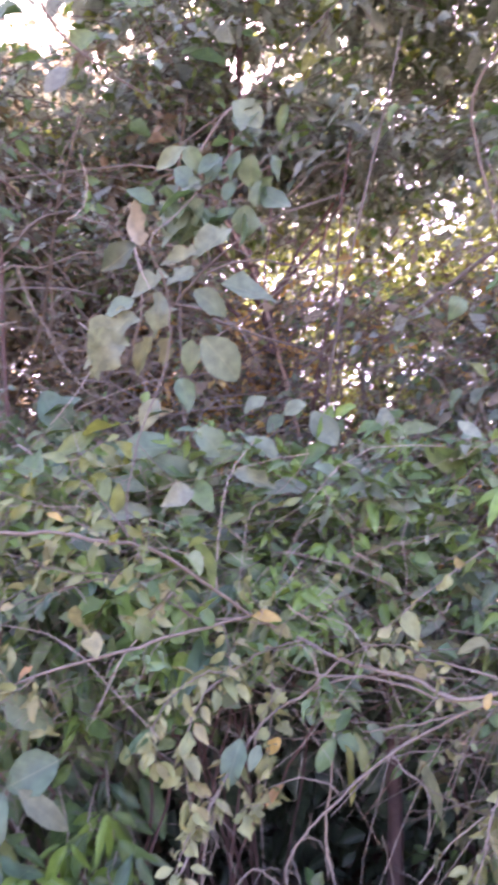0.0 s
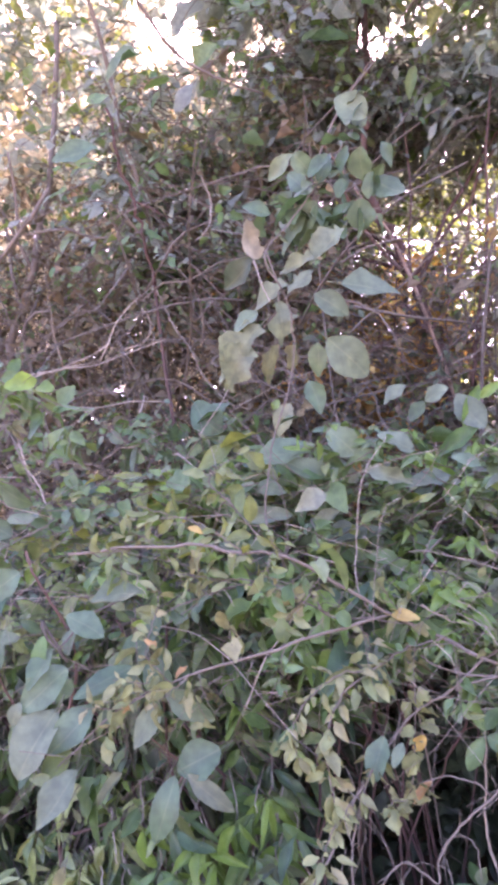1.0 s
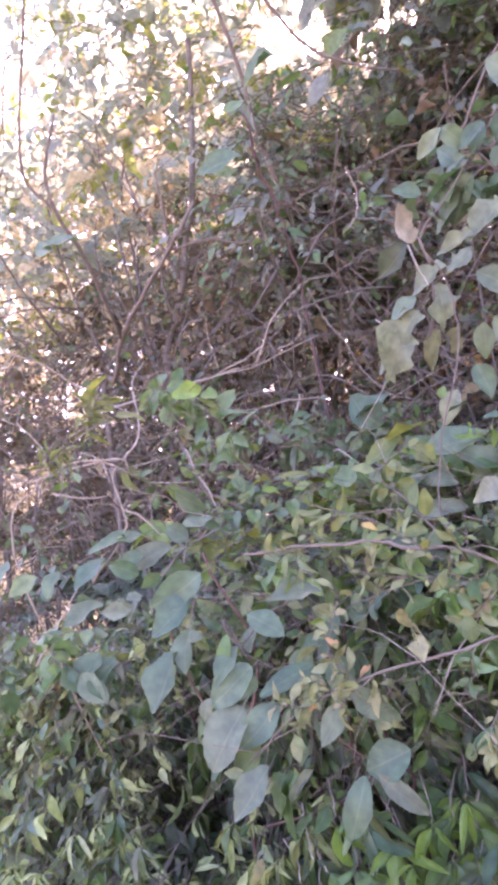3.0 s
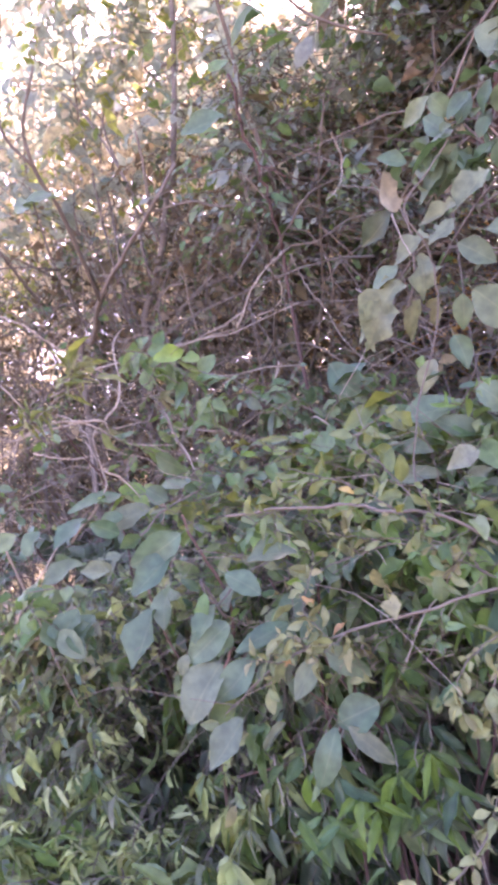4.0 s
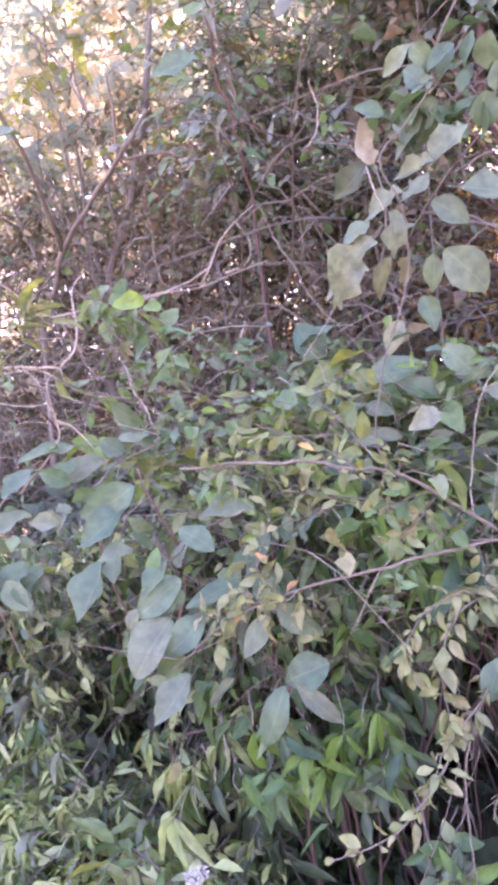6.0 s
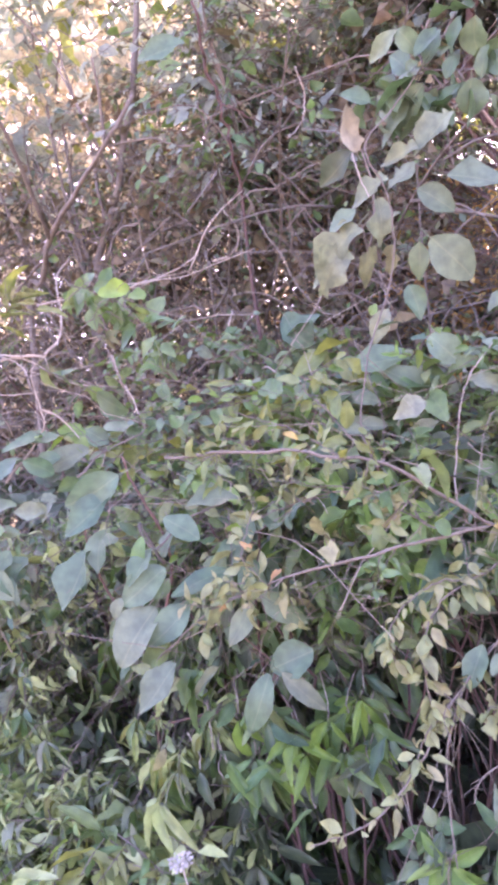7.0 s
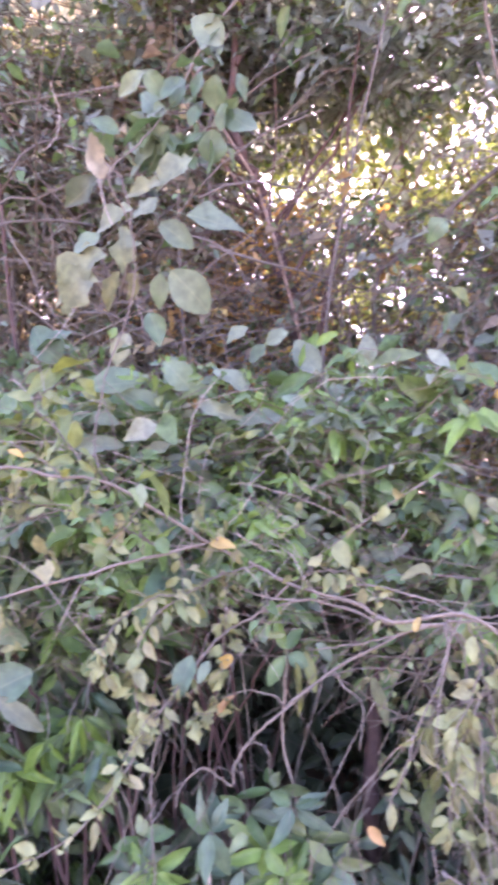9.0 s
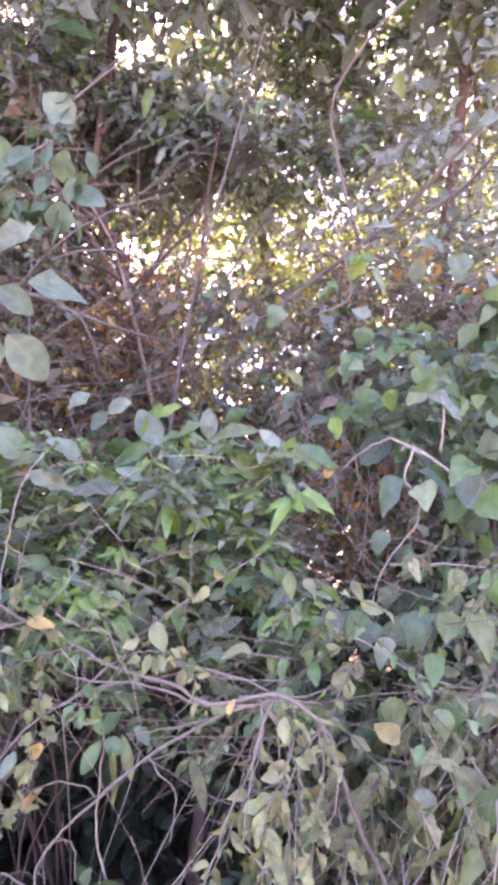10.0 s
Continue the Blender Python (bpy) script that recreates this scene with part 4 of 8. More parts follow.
def leafy_twig(parent, points, r0, r1, wood, material, shape, length, ratio, gap, droop=0.4, seed=1):
    """A twig with its leaves set alternately along it."""
    rng = random.Random(seed)
    twig = stem(parent, "twig", points, r0, r1, wood, 5, 0.0015, 5, seed=seed)
    line = smooth_line(points, 12)
    run, due = 0.0, gap
    side = 1
    for a, b in zip(line, line[1:]):
        run += (b - a).length
        d = (b - a).normalized()
        while run >= due:
            due += gap * rng.choice((0.2, 0.4, 0.7, 1.2, 2.2))
            side = -side
            out = d.cross(Vector((0.1, -0.9, 0.4))).normalized() * side
            way = (d * rng.uniform(0.1, 0.8) + out * rng.uniform(0.5, 1.0) + Vector((rng.gauss(0, 0.45), rng.gauss(-0.2, 0.45), rng.gauss(-droop, 0.45)))).normalized()
            L = length * rng.uniform(0.4, 1.4)
            s = b + way * (0.2 * L)
            leaf(twig, s, s + way * L, L * ratio * rng.uniform(0.8, 1.2), shape, material, (rng.gauss(0.1, 0.7), rng.gauss(-0.6, 0.6), rng.gauss(0.5, 0.6)))


def side_twigs(parent, points, count, length, wood, materials, seed):
    """Short leafy twigs that leave a limb on all sides."""
    rng = random.Random(seed)
    line = smooth_line(points, 8)
    for k in range(count):
        i = rng.randrange(1, len(line) - 2)
        d = (line[i + 1] - line[i]).normalized()
        e = (d * rng.uniform(0.2, 1.0) + Vector((rng.gauss(0, 0.4), rng.gauss(-0.1, 0.4), rng.gauss(0.1, 0.6)))).normalized() * (length * rng.uniform(0.5, 1.5))
        bow = Vector((0, 0, -0.15 * e.length))
        leafy_twig(parent, [line[i], line[i] + e * 0.5 + bow * 0.3, line[i] + e + bow], 0.0013, 0.0007, wood, rng.choice(materials), rng.choice(("ovate", "lance", "ovate")), rng.uniform(0.026, 0.042), rng.uniform(0.34, 0.5), 0.011, droop=0.1, seed=seed * 50 + k)


# ---- the plants along the edge, stem by stem ----

arch = plant("arching_shrub", (0.779, 1.649, 0.000), "arching half-bare shrub with mauve-brown twigs and small pale leaves", "shrub")
stem(arch, "limb", [(0.779, 1.649, 0.000), (0.779, 1.649, 0.521), (0.707, 1.594, 0.735), (0.658, 1.531, 0.875), (0.630, 1.492, 0.993), (0.538, 1.468, 1.060), (0.413, 1.481, 1.049), (0.328, 1.518, 1.078), (0.199, 1.562, 1.108), (0.126, 1.579, 1.149), (0.021, 1.585, 1.199), (-0.056, 1.531, 1.267), (-0.153, 1.448, 1.351), (-0.234, 1.374, 1.374), (-0.332, 1.424, 1.388), (-0.478, 1.389, 1.400), (-0.612, 1.346, 1.405)], 0.0044, 0.0034, TWIG, label="long arching main limb")
spurs(arch, [(0.707, 1.594, 0.735), (0.658, 1.531, 0.875), (0.630, 1.492, 0.993), (0.538, 1.468, 1.060), (0.413, 1.481, 1.049), (0.328, 1.518, 1.078), (0.199, 1.562, 1.108), (0.126, 1.579, 1.149), (0.021, 1.585, 1.199), (-0.056, 1.531, 1.267), (-0.153, 1.448, 1.351), (-0.234, 1.374, 1.374), (-0.332, 1.424, 1.388), (-0.478, 1.389, 1.400), (-0.612, 1.346, 1.405)], 34, 0.07, 0.0011, TWIG, 3)
stem(arch, "twig", [(0.021, 1.585, 1.199), (-0.112, 1.459, 1.184), (-0.201, 1.353, 1.168), (-0.327, 1.355, 1.144), (-0.427, 1.340, 1.112), (-0.522, 1.329, 1.072), (-0.606, 1.312, 1.007), (-0.670, 1.308, 0.956)], 0.0035, 0.0015, TWIG)
spurs(arch, [(0.021, 1.585, 1.199), (-0.112, 1.459, 1.184), (-0.201, 1.353, 1.168), (-0.327, 1.355, 1.144), (-0.427, 1.340, 1.112), (-0.522, 1.329, 1.072), (-0.606, 1.312, 1.007), (-0.670, 1.308, 0.956)], 16, 0.07, 0.0011, TWIG, 5)
stem(arch, "twig", [(0.199, 1.562, 1.108), (0.126, 1.548, 1.052), (0.064, 1.541, 1.020), (-0.001, 1.487, 0.960), (-0.040, 1.422, 0.892), (-0.058, 1.369, 0.817), (-0.054, 1.330, 0.732), (-0.042, 1.297, 0.655)], 0.0030, 0.0012, TWIG)
spurs(arch, [(0.199, 1.562, 1.108), (0.126, 1.548, 1.052), (0.064, 1.541, 1.020), (-0.001, 1.487, 0.960), (-0.040, 1.422, 0.892), (-0.058, 1.369, 0.817), (-0.054, 1.330, 0.732), (-0.042, 1.297, 0.655)], 16, 0.07, 0.0011, TWIG, 7)
stem(arch, "twig", [(0.455, 1.511, 1.030), (0.369, 1.513, 1.046), (0.246, 1.541, 1.079), (0.138, 1.545, 1.054)], 0.0034, 0.0023, TWIG)
stem(arch, "twig", [(0.507, 1.528, 1.028), (0.432, 1.512, 1.014), (0.284, 1.521, 0.942), (0.180, 1.501, 0.874), (0.109, 1.482, 0.813), (0.076, 1.471, 0.771), (0.070, 1.454, 0.734), (0.025, 1.436, 0.773), (-0.007, 1.400, 0.765), (-0.021, 1.368, 0.733)], 0.0034, 0.0013, TWIG)
spurs(arch, [(0.507, 1.528, 1.028), (0.432, 1.512, 1.014), (0.284, 1.521, 0.942), (0.180, 1.501, 0.874), (0.109, 1.482, 0.813), (0.076, 1.471, 0.771), (0.070, 1.454, 0.734), (0.025, 1.436, 0.773), (-0.007, 1.400, 0.765), (-0.021, 1.368, 0.733)], 20, 0.07, 0.0011, TWIG, 10)
stem(arch, "twig", [(0.455, 1.511, 1.030), (0.507, 1.528, 1.028), (0.567, 1.553, 1.026), (0.637, 1.589, 1.003)], 0.0032, 0.0022, TWIG)
stem(arch, "twig", [(0.507, 1.528, 1.028), (0.507, 1.496, 0.987), (0.476, 1.456, 0.925), (0.438, 1.421, 0.856), (0.414, 1.405, 0.810), (0.378, 1.387, 0.737)], 0.0029, 0.0010, TWIG)
spurs(arch, [(0.507, 1.528, 1.028), (0.507, 1.496, 0.987), (0.476, 1.456, 0.925), (0.438, 1.421, 0.856), (0.414, 1.405, 0.810), (0.378, 1.387, 0.737)], 12, 0.07, 0.0011, TWIG, 13)
stem(arch, "twig", [(0.306, 1.533, 1.105), (0.363, 1.530, 1.110), (0.460, 1.525, 1.086), (0.524, 1.542, 1.046), (0.625, 1.588, 0.992)], 0.0029, 0.0016, TWIG)
stem(arch, "twig", [(0.246, 1.541, 1.079), (0.162, 1.556, 1.080), (0.091, 1.566, 1.104), (0.063, 1.577, 1.126)], 0.0025, 0.0014, TWIG)
stem(arch, "twig", [(0.180, 1.501, 0.874), (0.158, 1.501, 0.892), (0.099, 1.507, 0.900), (0.041, 1.500, 0.885)], 0.0021, 0.0009, TWIG)
stem(arch, "twig", [(0.284, 1.521, 0.942), (0.306, 1.490, 0.913), (0.338, 1.467, 0.888), (0.328, 1.440, 0.813)], 0.0021, 0.0009, TWIG)
stem(arch, "twig", [(-0.012, 1.603, 1.189), (-0.104, 1.553, 1.214), (-0.146, 1.557, 1.270), (-0.218, 1.493, 1.293), (-0.317, 1.482, 1.288), (-0.421, 1.462, 1.265)], 0.0025, 0.0011, TWIG)
spurs(arch, [(-0.012, 1.603, 1.189), (-0.104, 1.553, 1.214), (-0.146, 1.557, 1.270), (-0.218, 1.493, 1.293), (-0.317, 1.482, 1.288), (-0.421, 1.462, 1.265)], 12, 0.07, 0.0011, TWIG, 19)
stem(arch, "twig", [(0.432, 1.512, 1.014), (0.343, 1.532, 0.990), (0.273, 1.547, 0.974), (0.232, 1.550, 0.971)], 0.0025, 0.0011, TWIG)
stem(arch, "twig", [(0.076, 1.471, 0.771), (0.106, 1.491, 0.802), (0.143, 1.477, 0.793), (0.149, 1.453, 0.748)], 0.0017, 0.0009, TWIG)
stem(arch, "twig", [(0.507, 1.528, 1.028), (0.538, 1.512, 0.982), (0.539, 1.486, 0.904), (0.549, 1.452, 0.822), (0.530, 1.421, 0.754)], 0.0024, 0.0009, TWIG)
stem(arch, "twig", [(0.567, 1.553, 1.026), (0.585, 1.507, 0.950), (0.565, 1.462, 0.850)], 0.0024, 0.0009, TWIG)
stem(arch, "twig", [(0.630, 1.492, 0.993), (0.589, 1.481, 0.950), (0.544, 1.434, 0.878), (0.573, 1.394, 0.798)], 0.0024, 0.0009, TWIG)
stem(arch, "twig", [(0.615, 1.498, 1.007), (0.642, 1.472, 0.941), (0.646, 1.451, 0.887), (0.606, 1.417, 0.804)], 0.0024, 0.0009, TWIG)
stem(arch, "twig", [(0.538, 1.468, 1.060), (0.497, 1.449, 0.997), (0.477, 1.411, 0.921), (0.463, 1.362, 0.838)], 0.0024, 0.0009, TWIG)
stem(arch, "twig", [(0.500, 1.468, 1.058), (0.546, 1.476, 0.986), (0.573, 1.447, 0.912), (0.573, 1.421, 0.853)], 0.0024, 0.0009, TWIG)
stem(arch, "twig", [(0.464, 1.478, 1.057), (0.573, 1.513, 1.044), (0.698, 1.583, 1.044)], 0.0024, 0.0009, TWIG)
leafy_twig(arch, [(0.126, 1.579, 1.149), (0.053, 1.569, 1.135), (-0.006, 1.498, 1.109), (-0.049, 1.437, 1.084), (-0.076, 1.385, 1.038), (-0.082, 1.360, 0.981), (-0.071, 1.336, 0.916)], 0.003, 0.001, TWIG, SMALL_PALE, "ovate", 0.037, 0.44, 0.0087, droop=0.5, seed=2)
leafy_twig(arch, [(-0.006, 1.498, 1.109), (-0.058, 1.434, 1.113), (-0.100, 1.383, 1.093), (-0.131, 1.336, 1.053), (-0.124, 1.325, 0.993)], 0.002, 0.001, TWIG, SMALL_PALE, "ovate", 0.037, 0.44, 0.0087, droop=0.6, seed=12)
leafy_twig(arch, [(-0.001, 1.487, 0.960), (-0.059, 1.361, 0.885), (-0.077, 1.294, 0.841), (-0.105, 1.227, 0.801), (-0.138, 1.173, 0.783), (-0.171, 1.122, 0.780), (-0.205, 1.081, 0.781)], 0.0025, 0.001, TWIG, SMALL_PALE, "ovate", 0.034, 0.44, 0.0124, droop=0.3, seed=3)
leafy_twig(arch, [(-0.056, 1.375, 0.879), (-0.068, 1.337, 0.884), (-0.083, 1.297, 0.860), (-0.090, 1.270, 0.822)], 0.0015, 0.001, TWIG, SMALL_PALE, "ovate", 0.031, 0.44, 0.0074, droop=0.4, seed=4)
leafy_twig(arch, [(0.199, 1.562, 1.108), (0.262, 1.537, 1.140), (0.331, 1.519, 1.136), (0.373, 1.512, 1.096), (0.401, 1.493, 1.034)], 0.002, 0.001, TWIG, SMALL_PALE, "ovate", 0.037, 0.44, 0.0087, droop=0.2, seed=5)
leafy_twig(arch, [(0.507, 1.496, 0.987), (0.486, 1.486, 0.893), (0.439, 1.481, 0.819), (0.408, 1.481, 0.753), (0.378, 1.477, 0.710)], 0.002, 0.001, TWIG, SMALL_PALE, "ovate", 0.037, 0.44, 0.0112, droop=0.5, seed=6)
leafy_twig(arch, [(0.559, 1.480, 0.895), (0.514, 1.455, 0.821), (0.496, 1.423, 0.752), (0.484, 1.390, 0.709), (0.490, 1.373, 0.679)], 0.002, 0.001, TWIG, SMALL_PALE, "ovate", 0.04, 0.44, 0.0087, droop=0.6, seed=7)
leafy_twig(arch, [(0.063, 1.577, 1.126), (0.041, 1.500, 0.885), (0.007, 1.462, 0.871), (-0.007, 1.444, 0.862)], 0.0015, 0.001, TWIG, SMALL_PALE, "ragged", 0.034, 0.7, 0.0124, droop=0.4, seed=8)
leafy_twig(arch, [(-0.104, 1.553, 1.214), (-0.213, 1.478, 1.295), (-0.303, 1.457, 1.314), (-0.402, 1.443, 1.334)], 0.002, 0.001, TWIG, SMALL_PALE, "ovate", 0.045, 0.45, 0.0124, droop=0.2, seed=9)
leafy_twig(arch, [(-0.247, 1.461, 1.369), (-0.315, 1.453, 1.424), (-0.391, 1.448, 1.457), (-0.478, 1.432, 1.492)], 0.002, 0.001, TWIG, OLIVE, "broad", 0.046, 0.5, 0.016, droop=0.2, seed=10)
leafy_twig(arch, [(-0.207, 1.488, 1.376), (-0.278, 1.501, 1.468), (-0.335, 1.525, 1.539), (-0.258, 1.551, 1.592)], 0.002, 0.001, TWIG, OLIVE, "broad", 0.046, 0.5, 0.02, droop=0.2, seed=11)
leafy_twig(arch, [(-0.387, 1.343, 1.129), (-0.437, 1.348, 1.180), (-0.435, 1.382, 1.246), (-0.422, 1.396, 1.304)], 0.0015, 0.001, TWIG, SMALL_PALE, "ovate", 0.037, 0.44, 0.0099, droop=0.2, seed=13)
leafy_twig(arch, [(0.538, 1.468, 1.060), (0.568, 1.474, 0.985), (0.540, 1.430, 0.920), (0.505, 1.398, 0.867), (0.522, 1.371, 0.812)], 0.002, 0.001, TWIG, SMALL_PALE, "ovate", 0.039, 0.44, 0.0099, droop=0.6, seed=14)
leafy_twig(arch, [(0.615, 1.498, 1.007), (0.618, 1.468, 0.922), (0.601, 1.441, 0.853), (0.583, 1.404, 0.773)], 0.002, 0.001, TWIG, SMALL_PALE, "ragged", 0.04, 0.6, 0.0124, droop=0.7, seed=15)
leaf(arch, (0.025, 1.577, 1.200), (0.085, 1.569, 1.191), 0.033, "broad", YELLOW, (0.08, -1.03, 0.81))
leaf(arch, (0.045, 1.532, 0.939), (0.068, 1.521, 0.974), 0.022, "broad", YELLOW, (-0.05, -0.74, 0.54))
leaf(arch, (0.446, 1.421, 1.042), (0.454, 1.416, 1.069), 0.016, "broad", YELLOW, (-0.22, -1.02, 0.67))
leaf(arch, (-0.092, 1.863, 1.557), (-0.061, 1.899, 1.523), 0.034, "broad", ORANGE, (0.28, -0.98, 0.43))
leaf(arch, (-0.075, 3.204, 2.259), (-0.095, 3.189, 2.323), 0.033, "broad", ORANGE, (0.14, -0.77, 0.79))
leaf(arch, (0.330, 1.518, 0.625), (0.362, 1.488, 0.606), 0.026, "ovate", ORANGE, (-0.11, -0.83, 0.4))
leaf(arch, (0.724, 2.030, 1.494), (0.744, 2.016, 1.514), 0.032, "broad", YELLOW, (0.11, -0.85, 0.59))
leaf(arch, (0.041, 1.489, 0.860), (0.071, 1.498, 0.897), 0.020, "broad", ORANGE, (-0.02, -0.65, 0.46))
leaf(arch, (0.068, 1.549, 1.012), (0.043, 1.561, 1.051), 0.022, "broad", OLIVE, (0.4, -0.88, 0.44))
leaf(arch, (0.016, 1.539, 1.046), (0.005, 1.520, 1.080), 0.022, "broad", OLIVE, (-0.05, -0.94, 0.01))
leaf(arch, (-0.070, 1.487, 1.220), (-0.038, 1.500, 1.199), 0.038, "broad", GREEN, (0.03, -0.76, 0.56))
leaf(arch, (-0.349, 1.415, 1.431), (-0.319, 1.432, 1.419), 0.019, "ovate", YELLOW, (0.22, -0.89, 0.76))
leaf(arch, (-0.476, 1.325, 1.080), (-0.497, 1.309, 1.098), 0.014, "ragged", ORANGE, (0.53, -0.9, 0.71))
leaf(arch, (-0.478, 1.326, 1.091), (-0.484, 1.311, 1.078), 0.012, "ragged", ORANGE, (0.74, -0.75, 0.83))
leaf(arch, (-0.366, 1.382, 1.150), (-0.383, 1.356, 1.134), 0.015, "ragged", ORANGE, (0.16, -0.68, 0.54))
leaf(arch, (-0.422, 1.360, 1.196), (-0.440, 1.348, 1.216), 0.014, "ragged", ORANGE, (0.07, -0.86, 0.62))
leaf(arch, (-0.136, 1.515, 1.192), (-0.107, 1.521, 1.162), 0.046, "ovate", GREEN, (0.15, -0.79, 0.82))
leaf(arch, (-0.180, 1.462, 1.173), (-0.175, 1.450, 1.232), 0.035, "ovate", GREEN, (0.31, -0.88, 0.35))
leaf(arch, (-0.173, 1.475, 1.004), (-0.203, 1.402, 0.980), 0.029, "ovate", GREEN, (0.34, -0.72, 0.71))
leaf(arch, (-0.205, 1.419, 0.962), (-0.206, 1.416, 0.997), 0.021, "ovate", GREEN, (0.14, -0.87, 0.58))
leaf(arch, (-0.575, 1.623, 1.577), (-0.638, 1.575, 1.584), 0.023, "ovate", OLIVE, (0.06, -1.02, 0.21))
leaf(arch, (-0.167, 1.511, 1.270), (-0.187, 1.486, 1.286), 0.016, "ovate", BLUISH, (0.38, -0.91, 0.43))
bare_twigs(arch, random.Random(81), (-0.15, 0.85, 1.35, 1.7, 0.45, 1.0), 26, 0.42, 0.0012, TWIG, -2.2)
bare_twigs(arch, random.Random(88), (-0.9, 0.6, 1.5, 1.8, 1.0, 1.55), 70, 0.3, 0.0009, STRAW, 0.1)
bare_twigs(arch, random.Random(82), (-0.9, 0.3, 1.38, 1.6, 0.9, 1.25), 22, 0.35, 0.0011, TWIG, 0.0)
bare_twigs(arch, random.Random(87), (0.15, 1.0, 1.38, 1.65, 0.6, 1.05), 9, 0.4, 0.001, TWIG, -1.6)
side_twigs(arch, [(0.199, 1.562, 1.108), (0.126, 1.579, 1.149), (0.021, 1.585, 1.199), (-0.056, 1.531, 1.267), (-0.153, 1.448, 1.351), (-0.234, 1.374, 1.374), (-0.332, 1.424, 1.388), (-0.478, 1.389, 1.400), (-0.612, 1.346, 1.405)], 13, 0.09, TWIG, (SMALL_PALE, GREEN, OLIVE), 91)
side_twigs(arch, [(0.021, 1.585, 1.199), (-0.112, 1.459, 1.184), (-0.201, 1.353, 1.168), (-0.327, 1.355, 1.144), (-0.427, 1.340, 1.112), (-0.522, 1.329, 1.072), (-0.606, 1.312, 1.007), (-0.670, 1.308, 0.956)], 12, 0.08, TWIG, (SMALL_PALE, GREEN), 92)

vine = plant("hanging_vine", (-0.327, 2.378, 0.000), "dusty pale-leaved vine climbing up from the bush", "vine")
stem(vine, "vine_stem", [(-0.327, 2.378, 0.000), (-0.307, 2.278, 0.900), (-0.257, 1.928, 1.100), (-0.227, 1.628, 1.345), (-0.258, 1.649, 1.440), (-0.236, 1.686, 1.599), (-0.178, 1.733, 1.786), (-0.157, 1.722, 1.915), (-0.157, 1.696, 1.989), (-0.181, 1.653, 2.074), (-0.135, 1.733, 2.173), (-0.075, 1.807, 2.280), (-0.008, 1.870, 2.398), (0.069, 2.002, 2.585)], 0.0024, 0.0018, DULL)
leaf(vine, (-0.220, 1.705, 2.093), (-0.238, 1.653, 2.184), 0.057, "curled", PINKISH, (0.31, -0.84, 0.39))
leaf(vine, (-0.228, 1.701, 2.096), (-0.320, 1.683, 2.036), 0.056, "ovate", DARK, (0.21, -0.74, 0.17))
leaf(vine, (-0.164, 1.751, 2.027), (-0.252, 1.708, 1.993), 0.064, "ragged", PALE, (0.19, -0.78, 0.33))
leaf(vine, (-0.094, 1.762, 2.046), (-0.178, 1.756, 2.018), 0.075, "ragged", PALE, (0.27, -0.85, 0.80))
leaf(vine, (-0.001, 1.745, 2.130), (-0.093, 1.724, 2.065), 0.078, "ragged", PALE, (0.28, -1.07, 0.41))
leaf(vine, (-0.084, 1.749, 2.083), (-0.167, 1.716, 2.058), 0.048, "ragged", PALE, (0.31, -0.92, -0.04))
leaf(vine, (-0.196, 1.755, 1.990), (-0.203, 1.759, 1.875), 0.067, "ragged", PALE, (0.38, -0.83, 0.24))
leaf(vine, (-0.250, 1.744, 1.972), (-0.323, 1.734, 1.931), 0.057, "broad", BLUISH, (-0.06, -0.94, 0.36))
leaf(vine, (-0.253, 1.756, 1.936), (-0.381, 1.704, 1.824), 0.107, "ragged", PALE, (0.32, -0.99, 0.21))
leaf(vine, (-0.300, 1.749, 1.904), (-0.365, 1.742, 1.775), 0.099, "ragged", PALE, (0.57, -0.76, 0.09))
leaf(vine, (-0.104, 1.780, 1.994), (-0.026, 1.806, 1.927), 0.070, "broad", BLUISH, (-0.08, -0.83, 0.24))
leaf(vine, (-0.034, 1.790, 2.008), (0.115, 1.824, 1.970), 0.089, "ovate", BLUISH, (0.20, -0.89, 0.30))
leaf(vine, (-0.095, 1.819, 1.881), (-0.011, 1.874, 1.770), 0.105, "broad", BLUISH, (0.04, -0.96, 0.13))
leaf(vine, (-0.121, 1.815, 1.875), (-0.141, 1.827, 1.785), 0.053, "ovate", TEAL, (0.10, -0.83, 0.35))
leaf(vine, (-0.176, 1.799, 1.876), (-0.204, 1.800, 1.809), 0.040, "ragged", WITHERED, (0.23, -0.76, 0.32))
leaf(vine, (-0.229, 1.781, 1.882), (-0.258, 1.772, 1.785), 0.046, "ragged", WITHERED, (0.34, -0.95, 0.58))
leaf(vine, (-0.163, 1.829, 1.778), (-0.139, 1.822, 1.686), 0.059, "ovate", TEAL, (0.21, -0.88, 0.40))
leaf(vine, (-0.219, 1.823, 1.728), (-0.260, 1.806, 1.643), 0.053, "ovate", PALE, (0.49, -0.89, 0.53))
leaf(vine, (0.068, 1.791, 2.352), (0.056, 1.831, 2.272), 0.064, "ovate", TEAL, (-0.04, -0.98, 0.72))
leaf(vine, (0.037, 1.782, 2.361), (0.001, 1.811, 2.294), 0.048, "broad", TEAL, (0.17, -0.8, 0.54))
leaf(vine, (-0.072, 1.802, 2.291), (-0.199, 1.790, 2.221), 0.074, "long", TEAL, (0.17, -0.79, 0.72))
leaf(vine, (-0.111, 1.825, 2.230), (-0.204, 1.816, 2.160), 0.053, "long", BLUISH, (0.16, -0.95, 0.33))
leaf(vine, (-0.079, 1.830, 2.235), (-0.099, 1.858, 2.160), 0.048, "broad", TEAL, (0.11, -0.85, 0.37))
